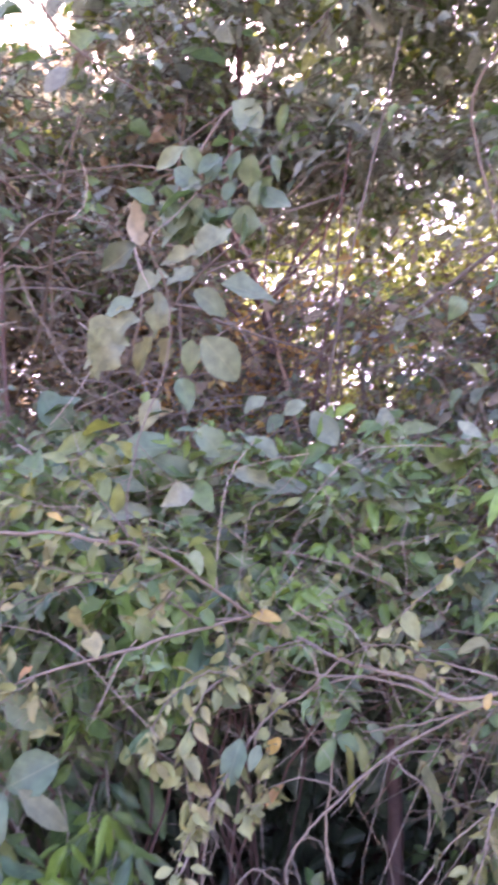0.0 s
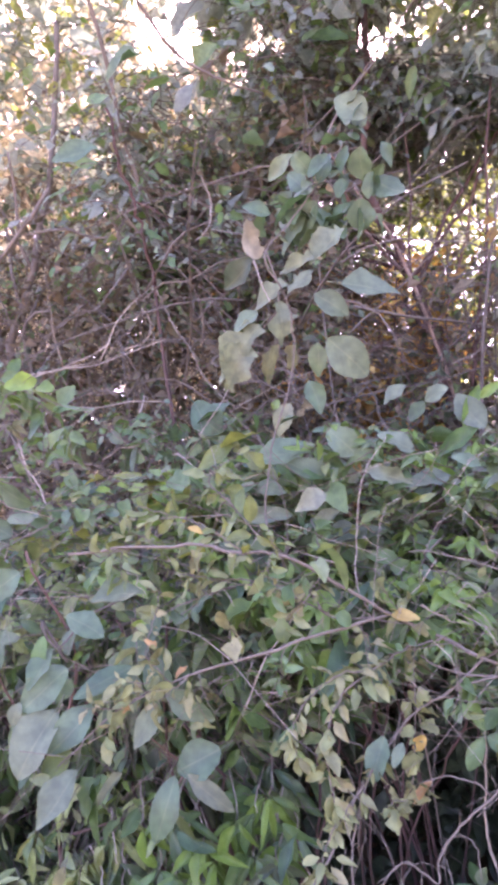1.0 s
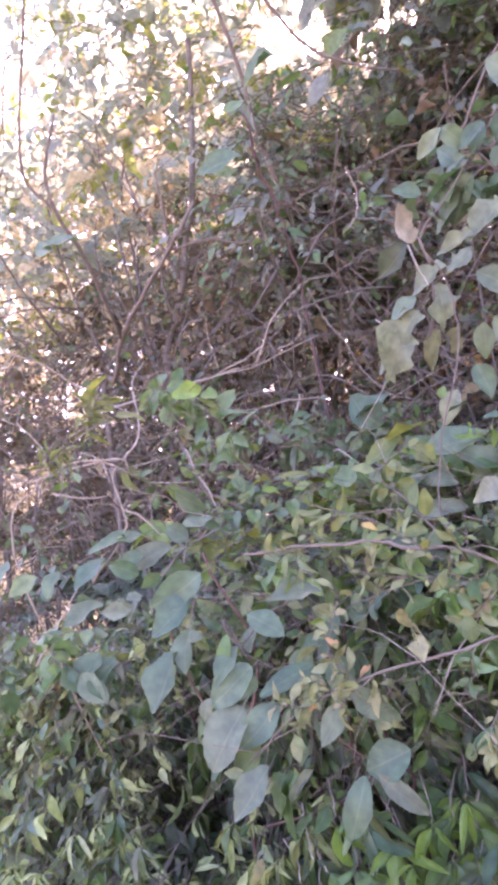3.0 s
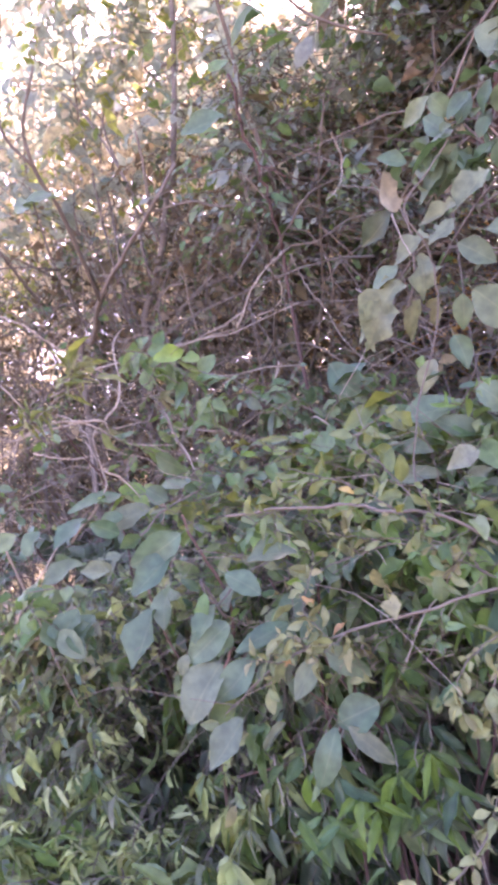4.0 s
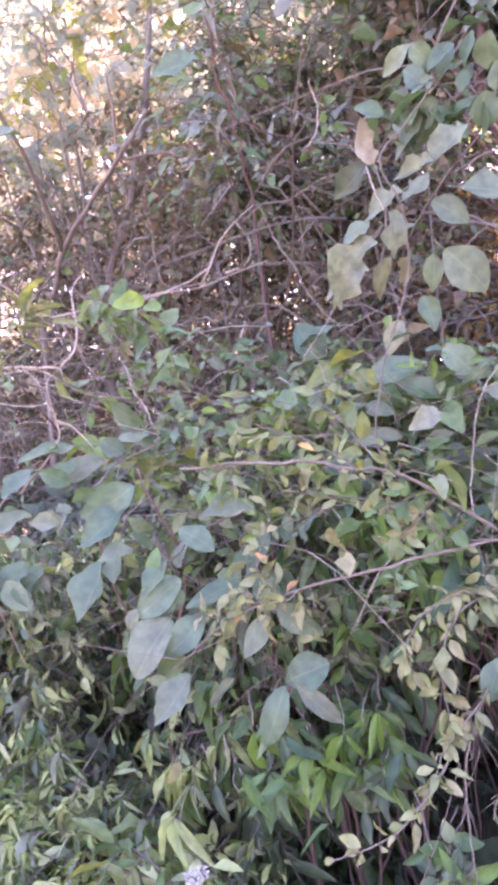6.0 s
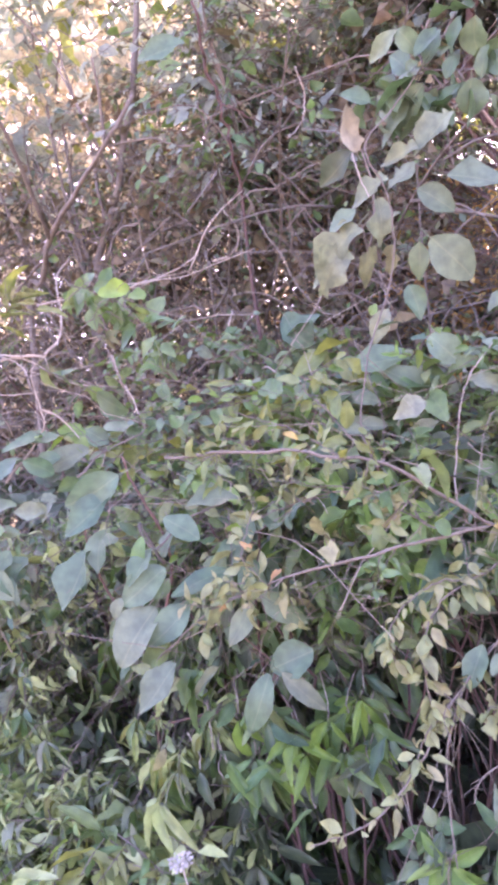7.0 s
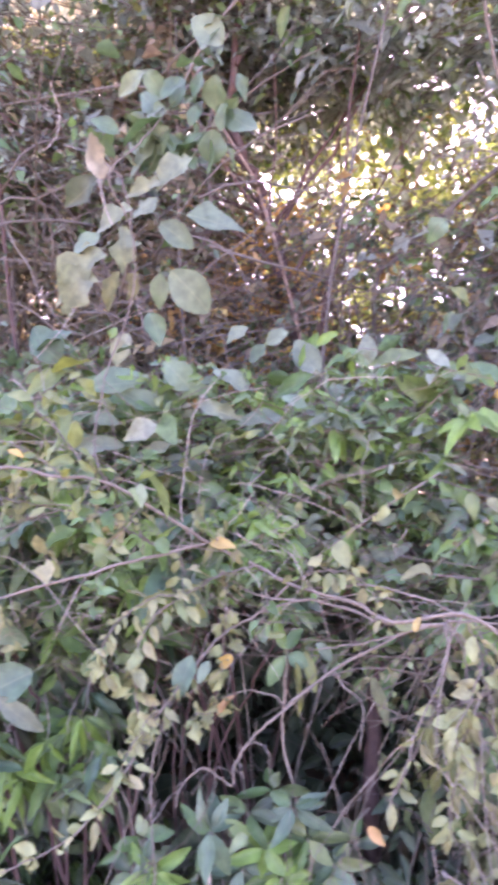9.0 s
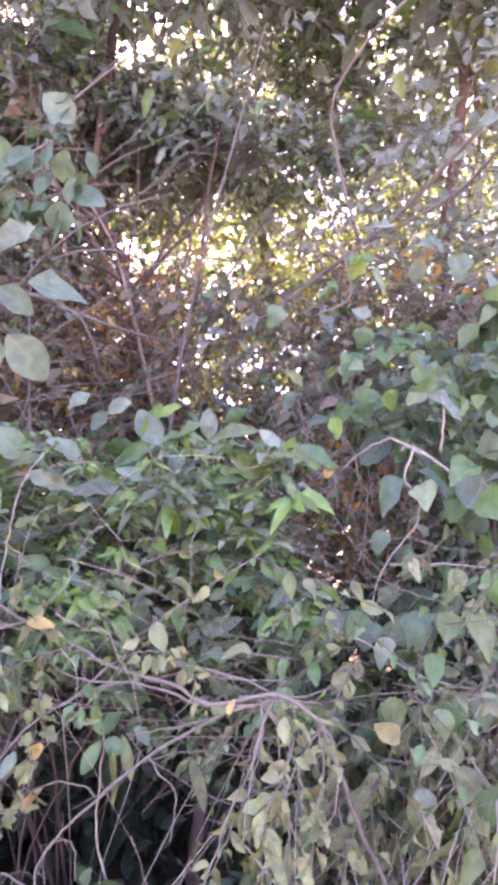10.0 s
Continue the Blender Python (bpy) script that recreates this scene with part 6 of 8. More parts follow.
leaf(undershrub, (-0.097, 1.456, 0.551), (-0.035, 1.466, 0.516), 0.025, "lance", BRIGHT, (-0.02, -0.81, 0.25))
leaf(undershrub, (-0.106, 1.475, 0.537), (-0.048, 1.440, 0.514), 0.030, "lance", BRIGHT, (-0.34, -0.92, 0.37))
leaf(undershrub, (-0.110, 1.463, 0.544), (-0.145, 1.433, 0.515), 0.028, "ovate", BRIGHT, (-0.02, -0.97, 0.46))
leaf(undershrub, (-0.115, 1.472, 0.540), (-0.166, 1.413, 0.550), 0.025, "lance", BRIGHT, (-0.14, -0.83, 0.67))
leaf(undershrub, (-0.108, 1.462, 0.552), (-0.162, 1.463, 0.596), 0.024, "lance", BRIGHT, (-0.28, -1.0, 0.64))
stem(undershrub, "stem", [(0.023, 1.611, 0.355), (0.043, 1.585, 0.435), (0.054, 1.567, 0.496)], 0.0025, 0.0015, STRAW)
leaf(undershrub, (0.050, 1.591, 0.486), (0.081, 1.599, 0.524), 0.030, "lance", TEAL, (0.41, -0.84, 0.57))
leaf(undershrub, (0.058, 1.575, 0.492), (0.136, 1.571, 0.494), 0.025, "ovate", TEAL, (0.35, -1.03, 0.47))
leaf(undershrub, (0.052, 1.590, 0.478), (0.113, 1.562, 0.439), 0.028, "lance", TEAL, (-0.16, -1.06, 0.42))
leaf(undershrub, (0.055, 1.551, 0.502), (0.032, 1.507, 0.456), 0.029, "ovate", TEAL, (0.03, -0.72, 0.63))
leaf(undershrub, (0.042, 1.588, 0.483), (-0.033, 1.576, 0.481), 0.027, "ovate", TEAL, (0.07, -0.75, 0.67))
leaf(undershrub, (0.048, 1.579, 0.493), (0.013, 1.576, 0.531), 0.029, "lance", GREEN, (0.17, -0.79, 0.26))
stem(undershrub, "stem", [(-0.217, 1.590, 0.347), (-0.199, 1.565, 0.429), (-0.190, 1.546, 0.491)], 0.0025, 0.0015, STRAW)
leaf(undershrub, (-0.184, 1.542, 0.497), (-0.126, 1.557, 0.531), 0.032, "lance", TEAL, (-0.1, -0.85, 0.43))
leaf(undershrub, (-0.194, 1.569, 0.474), (-0.128, 1.555, 0.443), 0.032, "lance", GREEN, (0.42, -1.07, 0.34))
leaf(undershrub, (-0.184, 1.533, 0.495), (-0.165, 1.491, 0.459), 0.025, "lance", TEAL, (0.54, -0.79, 0.44))
leaf(undershrub, (-0.187, 1.527, 0.500), (-0.221, 1.474, 0.488), 0.027, "ovate", TEAL, (0.25, -0.95, 0.61))
leaf(undershrub, (-0.203, 1.567, 0.481), (-0.253, 1.570, 0.519), 0.032, "lance", TEAL, (0.2, -0.8, 0.56))
stem(undershrub, "stem", [(0.283, 1.746, 0.343), (0.273, 1.716, 0.428), (0.278, 1.696, 0.491)], 0.0025, 0.0015, STRAW)
leaf(undershrub, (0.279, 1.720, 0.482), (0.308, 1.727, 0.519), 0.032, "lance", GREEN, (0.43, -0.75, 0.47))
leaf(undershrub, (0.282, 1.718, 0.480), (0.363, 1.696, 0.499), 0.027, "ovate", DARK, (-0.36, -0.9, 0.06))
leaf(undershrub, (0.278, 1.701, 0.483), (0.300, 1.630, 0.447), 0.030, "lance", DARK, (-0.36, -1.03, 0.57))
leaf(undershrub, (0.277, 1.672, 0.501), (0.246, 1.645, 0.451), 0.030, "lance", GREEN, (0.17, -0.82, 0.69))
leaf(undershrub, (0.271, 1.699, 0.491), (0.183, 1.680, 0.509), 0.028, "ovate", DARK, (-0.07, -1.0, 0.68))
leaf(undershrub, (0.275, 1.714, 0.486), (0.266, 1.721, 0.520), 0.034, "ovate", DARK, (0.23, -0.89, 0.57))
stem(undershrub, "stem", [(0.044, 1.650, 0.457), (0.063, 1.620, 0.539), (0.067, 1.598, 0.601)], 0.0025, 0.0015, STRAW)
leaf(undershrub, (0.069, 1.614, 0.595), (0.131, 1.622, 0.624), 0.029, "ovate", DARK, (-0.17, -0.74, -0.01))
leaf(undershrub, (0.078, 1.577, 0.612), (0.149, 1.552, 0.610), 0.031, "lance", DARK, (0.12, -0.7, 0.65))
leaf(undershrub, (0.074, 1.578, 0.608), (0.108, 1.532, 0.567), 0.025, "lance", GREEN, (0.06, -0.8, 0.31))
leaf(undershrub, (0.055, 1.621, 0.588), (-0.025, 1.571, 0.604), 0.030, "lance", DARK, (0.13, -0.76, 0.4))
leaf(undershrub, (0.060, 1.609, 0.598), (0.001, 1.606, 0.631), 0.030, "ovate", GREEN, (-0.29, -0.85, 0.56))
leaf(undershrub, (0.177, 1.580, 0.965), (0.159, 1.591, 1.036), 0.029, "broad", BRIGHT, (-0.22, -0.95, 0.83))
leaf(undershrub, (0.177, 1.580, 0.965), (0.215, 1.586, 1.006), 0.029, "broad", GREEN, (0.35, -0.82, 0.52))
leaf(undershrub, (0.176, 1.577, 0.954), (0.139, 1.556, 0.895), 0.030, "broad", GREEN, (0.47, -0.86, 0.59))
leaf(undershrub, (0.182, 1.578, 0.954), (0.224, 1.568, 0.933), 0.037, "broad", GREEN, (0.41, -0.86, 0.15))
leaf(undershrub, (0.194, 1.576, 0.942), (0.208, 1.545, 0.834), 0.018, "lance", OLIVE, (0.48, -0.96, 0.79))
leaf(undershrub, (0.219, 1.585, 0.963), (0.238, 1.568, 0.873), 0.025, "broad", OLIVE, (0.12, -0.94, 0.65))
leaf(undershrub, (0.135, 1.577, 0.979), (0.119, 1.577, 1.016), 0.024, "broad", TEAL, (0.12, -0.94, 0.66))
leaf(undershrub, (0.243, 1.591, 0.973), (0.277, 1.588, 0.938), 0.029, "broad", BLUISH, (0.23, -0.58, 0.29))
leaf(undershrub, (0.004, 1.463, 0.991), (-0.026, 1.432, 0.913), 0.048, "broad", TEAL, (0.2, -0.9, 0.99))
leaf(undershrub, (0.037, 1.468, 0.978), (0.020, 1.435, 0.944), 0.024, "broad", TEAL, (0.02, -0.85, 0.23))
leaf(undershrub, (0.349, 1.674, 0.878), (0.386, 1.621, 0.787), 0.030, "long", WITHERED, (0.37, -1.03, 0.26))
leaf(undershrub, (0.158, 1.700, 1.034), (0.198, 1.682, 0.999), 0.027, "broad", WITHERED, (0.06, -0.87, 0.84))

shoots = plant("fresh_shoots", (-0.329, 1.771, 0.000), "bright green shoots with hanging narrow leaves", "shrub")
stem(shoots, "shoot", [(-0.519, 1.665, 0.784), (-0.484, 1.532, 0.772), (-0.450, 1.475, 0.766)], 0.0022, 0.0012, STRAW)
leaf(shoots, (-0.482, 1.515, 0.743), (-0.516, 1.465, 0.713), 0.022, "lance", GREEN, (0.16, -0.72, 0.23))
leaf(shoots, (-0.475, 1.513, 0.743), (-0.459, 1.455, 0.695), 0.019, "lance", GREEN, (-0.57, -0.59, 0.52))
leaf(shoots, (-0.515, 1.584, 0.709), (-0.485, 1.555, 0.611), 0.024, "lance", GREEN, (-0.43, -0.83, 0.29))
leaf(shoots, (-0.474, 1.527, 0.740), (-0.400, 1.516, 0.720), 0.021, "lance", GREEN, (0.27, -0.85, 0.36))
stem(shoots, "shoot", [(-0.366, 1.770, 0.857), (-0.321, 1.642, 0.829), (-0.303, 1.577, 0.820)], 0.0022, 0.0012, STRAW)
leaf(shoots, (-0.354, 1.669, 0.781), (-0.411, 1.617, 0.761), 0.022, "lance", FRESH, (0.19, -0.88, 0.79))
leaf(shoots, (-0.329, 1.620, 0.798), (-0.379, 1.568, 0.725), 0.024, "lance", FRESH, (0.23, -0.75, 0.68))
leaf(shoots, (-0.298, 1.559, 0.822), (-0.296, 1.491, 0.765), 0.019, "lance", FRESH, (0.21, -0.8, 0.41))
leaf(shoots, (-0.287, 1.542, 0.829), (-0.278, 1.520, 0.745), 0.017, "lance", FRESH, (0.4, -1.07, 0.41))
leaf(shoots, (-0.314, 1.611, 0.803), (-0.257, 1.602, 0.733), 0.019, "lance", FRESH, (0.02, -0.64, 0.27))
leaf(shoots, (-0.291, 1.567, 0.823), (-0.232, 1.585, 0.786), 0.020, "lance", GREEN, (0.21, -0.75, 0.46))
stem(shoots, "shoot", [(-0.703, 1.543, 0.787), (-0.621, 1.431, 0.757), (-0.580, 1.378, 0.752)], 0.0022, 0.0012, STRAW)
leaf(shoots, (-0.583, 1.393, 0.743), (-0.517, 1.421, 0.698), 0.018, "lance", DARK, (-0.29, -0.83, 0.84))
stem(shoots, "shoot", [(-0.561, 1.618, 0.733), (-0.498, 1.495, 0.712), (-0.473, 1.433, 0.711)], 0.0022, 0.0012, STRAW)
leaf(shoots, (-0.453, 1.390, 0.731), (-0.488, 1.344, 0.713), 0.018, "lance", FRESH, (0.12, -0.99, 0.49))
leaf(shoots, (-0.524, 1.502, 0.669), (-0.533, 1.439, 0.634), 0.018, "lance", FRESH, (0.38, -0.81, 0.69))
leaf(shoots, (-0.500, 1.469, 0.686), (-0.503, 1.419, 0.624), 0.019, "lance", FRESH, (0.16, -0.77, 0.52))
leaf(shoots, (-0.494, 1.468, 0.688), (-0.456, 1.423, 0.610), 0.018, "lance", GREEN, (-0.22, -1.04, 0.33))
leaf(shoots, (-0.492, 1.471, 0.688), (-0.415, 1.448, 0.636), 0.021, "lance", FRESH, (0.32, -0.62, 0.31))
leaf(shoots, (-0.501, 1.488, 0.681), (-0.432, 1.481, 0.666), 0.020, "lance", FRESH, (0.05, -0.79, 0.57))
stem(shoots, "shoot", [(-0.552, 1.668, 0.844), (-0.510, 1.534, 0.814), (-0.469, 1.481, 0.805)], 0.0022, 0.0012, STRAW)
leaf(shoots, (-0.493, 1.507, 0.790), (-0.530, 1.448, 0.753), 0.018, "lance", GREEN, (0.06, -0.86, 0.26))
leaf(shoots, (-0.528, 1.570, 0.760), (-0.532, 1.520, 0.692), 0.025, "lance", GREEN, (0.29, -0.89, 0.14))
leaf(shoots, (-0.522, 1.573, 0.760), (-0.485, 1.559, 0.676), 0.023, "lance", GREEN, (-0.05, -0.92, 0.69))
leaf(shoots, (-0.473, 1.500, 0.795), (-0.398, 1.500, 0.752), 0.019, "lance", GREEN, (0.17, -0.74, 0.58))
stem(shoots, "shoot", [(-0.658, 1.532, 0.692), (-0.600, 1.415, 0.697), (-0.553, 1.367, 0.695)], 0.0022, 0.0012, STRAW)
leaf(shoots, (-0.555, 1.380, 0.686), (-0.498, 1.403, 0.642), 0.019, "lance", GREEN, (0.08, -0.98, 0.56))
stem(shoots, "shoot", [(-0.585, 1.596, 0.718), (-0.510, 1.484, 0.706), (-0.470, 1.430, 0.704)], 0.0022, 0.0012, STRAW)
leaf(shoots, (-0.448, 1.384, 0.725), (-0.484, 1.302, 0.710), 0.022, "lance", GREEN, (0.1, -1.05, 0.51))
leaf(shoots, (-0.529, 1.510, 0.655), (-0.560, 1.469, 0.603), 0.020, "lance", GREEN, (-0.01, -0.88, 0.45))
leaf(shoots, (-0.471, 1.428, 0.700), (-0.457, 1.377, 0.647), 0.024, "lance", GREEN, (-0.24, -0.81, 0.98))
leaf(shoots, (-0.528, 1.527, 0.647), (-0.474, 1.522, 0.568), 0.026, "lance", GREEN, (0.45, -0.79, 0.56))
leaf(shoots, (-0.466, 1.436, 0.700), (-0.409, 1.444, 0.677), 0.021, "lance", GREEN, (0.15, -0.98, 0.16))
stem(shoots, "shoot", [(-0.653, 1.597, 0.830), (-0.574, 1.491, 0.812), (-0.546, 1.430, 0.805)], 0.0022, 0.0012, STRAW)
leaf(shoots, (-0.532, 1.412, 0.809), (-0.514, 1.397, 0.727), 0.021, "lance", FRESH, (0.12, -0.97, 0.68))
leaf(shoots, (-0.545, 1.438, 0.799), (-0.489, 1.447, 0.737), 0.021, "lance", FRESH, (-0.06, -0.83, 0.65))
stem(shoots, "shoot", [(-0.577, 1.661, 0.866), (-0.542, 1.525, 0.843), (-0.501, 1.473, 0.833)], 0.0022, 0.0012, STRAW)
leaf(shoots, (-0.503, 1.464, 0.833), (-0.536, 1.401, 0.806), 0.020, "lance", GREEN, (-0.09, -1.0, 0.67))
leaf(shoots, (-0.563, 1.559, 0.791), (-0.576, 1.476, 0.739), 0.018, "lance", GREEN, (0.07, -0.8, 0.49))
leaf(shoots, (-0.518, 1.499, 0.816), (-0.492, 1.451, 0.763), 0.023, "lance", GREEN, (0.33, -0.86, 0.78))
leaf(shoots, (-0.493, 1.469, 0.830), (-0.430, 1.447, 0.766), 0.021, "lance", GREEN, (0.22, -0.86, 0.52))
leaf(shoots, (-0.498, 1.480, 0.828), (-0.444, 1.500, 0.788), 0.020, "lance", GREEN, (-0.12, -0.98, 0.22))
stem(shoots, "shoot", [(-0.734, 1.490, 0.725), (-0.637, 1.400, 0.722), (-0.599, 1.346, 0.720)], 0.0022, 0.0012, STRAW)
leaf(shoots, (-0.618, 1.371, 0.701), (-0.577, 1.337, 0.646), 0.024, "lance", DARK, (0.29, -0.89, 0.59))
stem(shoots, "shoot", [(-0.584, 1.590, 0.704), (-0.523, 1.463, 0.682), (-0.485, 1.408, 0.681)], 0.0022, 0.0012, STRAW)
leaf(shoots, (-0.466, 1.368, 0.701), (-0.505, 1.320, 0.693), 0.019, "lance", GREEN, (-0.42, -0.77, 0.29))
leaf(shoots, (-0.474, 1.387, 0.688), (-0.471, 1.340, 0.638), 0.024, "lance", GREEN, (0.12, -0.99, 0.59))
stem(shoots, "shoot", [(-0.379, 1.726, 0.755), (-0.298, 1.612, 0.732), (-0.279, 1.548, 0.729)], 0.0022, 0.0012, STRAW)
leaf(shoots, (-0.305, 1.590, 0.705), (-0.340, 1.536, 0.682), 0.024, "lance", FRESH, (0.36, -0.77, 0.5))
leaf(shoots, (-0.328, 1.644, 0.678), (-0.375, 1.598, 0.613), 0.022, "lance", FRESH, (0.33, -0.86, 0.4))
leaf(shoots, (-0.330, 1.658, 0.671), (-0.322, 1.602, 0.620), 0.022, "lance", FRESH, (-0.07, -0.74, 0.35))
leaf(shoots, (-0.295, 1.585, 0.706), (-0.260, 1.515, 0.643), 0.018, "lance", FRESH, (-0.12, -0.78, 0.42))
leaf(shoots, (-0.303, 1.612, 0.695), (-0.241, 1.596, 0.634), 0.020, "lance", FRESH, (0.2, -0.89, 0.32))
leaf(shoots, (-0.322, 1.659, 0.674), (-0.256, 1.637, 0.655), 0.026, "lance", FRESH, (0.22, -0.75, 0.71))
stem(shoots, "shoot", [(-0.544, 1.648, 0.779), (-0.455, 1.541, 0.753), (-0.431, 1.479, 0.750)], 0.0022, 0.0012, STRAW)
leaf(shoots, (-0.409, 1.430, 0.770), (-0.444, 1.366, 0.752), 0.019, "lance", FRESH, (0.1, -0.85, 0.66))
leaf(shoots, (-0.496, 1.579, 0.696), (-0.505, 1.484, 0.638), 0.020, "lance", GREEN, (0.02, -0.91, 0.32))
leaf(shoots, (-0.405, 1.429, 0.769), (-0.401, 1.368, 0.722), 0.021, "lance", FRESH, (-0.0, -0.93, 0.47))
leaf(shoots, (-0.437, 1.490, 0.739), (-0.404, 1.436, 0.675), 0.024, "lance", FRESH, (-0.19, -0.98, 0.27))
leaf(shoots, (-0.448, 1.515, 0.728), (-0.398, 1.505, 0.650), 0.018, "lance", FRESH, (0.09, -0.85, 0.59))
leaf(shoots, (-0.415, 1.465, 0.755), (-0.327, 1.456, 0.729), 0.021, "lance", FRESH, (-0.32, -0.73, 0.57))
stem(shoots, "shoot", [(-0.329, 1.771, 0.000), (-0.309, 1.821, 0.480), (-0.452, 1.715, 0.819), (-0.391, 1.592, 0.788), (-0.366, 1.530, 0.782)], 0.0022, 0.0012, STRAW)
leaf(shoots, (-0.413, 1.604, 0.746), (-0.471, 1.540, 0.722), 0.023, "lance", FRESH, (0.22, -0.8, 0.89))
leaf(shoots, (-0.351, 1.491, 0.794), (-0.382, 1.445, 0.739), 0.022, "lance", FRESH, (0.02, -0.78, 0.24))
leaf(shoots, (-0.382, 1.557, 0.765), (-0.381, 1.517, 0.706), 0.021, "lance", FRESH, (-0.01, -0.91, 0.5))
leaf(shoots, (-0.399, 1.594, 0.748), (-0.370, 1.538, 0.676), 0.025, "lance", FRESH, (0.14, -0.99, 0.34))
leaf(shoots, (-0.360, 1.528, 0.779), (-0.318, 1.512, 0.734), 0.018, "lance", FRESH, (-0.1, -0.82, 0.48))
leaf(shoots, (-0.399, 1.609, 0.746), (-0.316, 1.610, 0.718), 0.018, "lance", FRESH, (-0.14, -0.84, 0.28))
stem(shoots, "shoot", [(-0.379, 1.751, 0.820), (-0.353, 1.615, 0.799), (-0.325, 1.554, 0.792)], 0.0022, 0.0012, STRAW)
leaf(shoots, (-0.337, 1.563, 0.785), (-0.387, 1.491, 0.757), 0.018, "lance", GREEN, (0.28, -0.82, 0.56))
leaf(shoots, (-0.329, 1.555, 0.787), (-0.353, 1.515, 0.708), 0.024, "lance", GREEN, (-0.02, -0.68, 0.53))
leaf(shoots, (-0.375, 1.655, 0.743), (-0.375, 1.618, 0.653), 0.021, "lance", GREEN, (-0.16, -0.82, 0.57))
leaf(shoots, (-0.362, 1.640, 0.751), (-0.307, 1.613, 0.687), 0.021, "lance", GREEN, (-0.17, -0.67, 0.56))
leaf(shoots, (-0.332, 1.582, 0.778), (-0.250, 1.564, 0.741), 0.019, "lance", GREEN, (-0.24, -0.98, 0.26))
stem(shoots, "shoot", [(-0.333, 1.768, 0.810), (-0.305, 1.629, 0.777), (-0.283, 1.566, 0.772)], 0.0022, 0.0012, STRAW)
leaf(shoots, (-0.332, 1.658, 0.728), (-0.389, 1.579, 0.715), 0.022, "lance", GREEN, (-0.16, -0.86, 0.47))
leaf(shoots, (-0.320, 1.636, 0.736), (-0.342, 1.572, 0.701), 0.019, "lance", GREEN, (0.27, -0.85, 0.67))
leaf(shoots, (-0.318, 1.641, 0.733), (-0.322, 1.612, 0.665), 0.020, "lance", GREEN, (0.19, -0.88, 0.56))
leaf(shoots, (-0.312, 1.633, 0.737), (-0.296, 1.606, 0.668), 0.024, "lance", GREEN, (0.36, -0.85, 0.4))
leaf(shoots, (-0.286, 1.584, 0.760), (-0.237, 1.565, 0.700), 0.019, "lance", GREEN, (0.48, -0.73, 0.93))
leaf(shoots, (-0.273, 1.560, 0.772), (-0.196, 1.534, 0.741), 0.022, "lance", GREEN, (0.03, -0.91, 0.32))
stem(shoots, "shoot", [(-0.332, 1.745, 0.747), (-0.264, 1.633, 0.748), (-0.244, 1.570, 0.744)], 0.0022, 0.0012, STRAW)
leaf(shoots, (-0.272, 1.618, 0.719), (-0.330, 1.567, 0.696), 0.021, "lance", TEAL, (0.26, -0.74, 0.54))
leaf(shoots, (-0.235, 1.539, 0.753), (-0.254, 1.463, 0.699), 0.023, "lance", TEAL, (-0.07, -1.04, 0.36))
leaf(shoots, (-0.235, 1.556, 0.746), (-0.197, 1.530, 0.690), 0.024, "lance", TEAL, (-0.1, -0.97, 0.73))
leaf(shoots, (-0.235, 1.564, 0.745), (-0.164, 1.564, 0.719), 0.018, "lance", TEAL, (-0.17, -0.82, 0.67))
stem(shoots, "shoot", [(-0.519, 1.651, 0.751), (-0.436, 1.538, 0.725), (-0.401, 1.482, 0.722)], 0.0022, 0.0012, STRAW)
leaf(shoots, (-0.391, 1.450, 0.735), (-0.450, 1.396, 0.711), 0.018, "lance", FRESH, (-0.08, -1.01, 0.59))
leaf(shoots, (-0.392, 1.460, 0.728), (-0.392, 1.384, 0.677), 0.024, "lance", FRESH, (0.39, -0.88, 0.57))
leaf(shoots, (-0.437, 1.542, 0.686), (-0.423, 1.478, 0.618), 0.021, "lance", FRESH, (0.01, -0.81, 0.49))
leaf(shoots, (-0.429, 1.537, 0.690), (-0.393, 1.525, 0.626), 0.021, "lance", FRESH, (0.13, -0.89, 0.54))
leaf(shoots, (-0.449, 1.578, 0.671), (-0.393, 1.592, 0.621), 0.024, "lance", FRESH, (-0.5, -0.93, 0.59))
stem(shoots, "shoot", [(-0.399, 1.701, 0.717), (-0.349, 1.583, 0.722), (-0.329, 1.519, 0.720)], 0.0022, 0.0012, STRAW)
leaf(shoots, (-0.353, 1.552, 0.700), (-0.389, 1.467, 0.673), 0.024, "lance", GREEN, (-0.09, -0.8, 0.55))
leaf(shoots, (-0.336, 1.522, 0.714), (-0.366, 1.489, 0.660), 0.019, "lance", GREEN, (0.42, -0.8, 0.51))
leaf(shoots, (-0.338, 1.533, 0.708), (-0.328, 1.480, 0.662), 0.021, "lance", GREEN, (-0.18, -1.06, 0.64))
leaf(shoots, (-0.305, 1.479, 0.736), (-0.249, 1.449, 0.683), 0.018, "lance", GREEN, (-0.05, -0.86, 0.31))
leaf(shoots, (-0.343, 1.561, 0.698), (-0.262, 1.547, 0.675), 0.025, "lance", GREEN, (0.22, -0.84, 0.67))
stem(shoots, "shoot", [(-0.371, 1.719, 0.727), (-0.309, 1.593, 0.702), (-0.278, 1.534, 0.700)], 0.0022, 0.0012, STRAW)
leaf(shoots, (-0.264, 1.487, 0.721), (-0.303, 1.432, 0.711), 0.018, "lance", DARK, (0.38, -0.8, 0.56))
leaf(shoots, (-0.285, 1.541, 0.692), (-0.301, 1.484, 0.646), 0.021, "lance", DARK, (0.46, -0.72, 0.68))
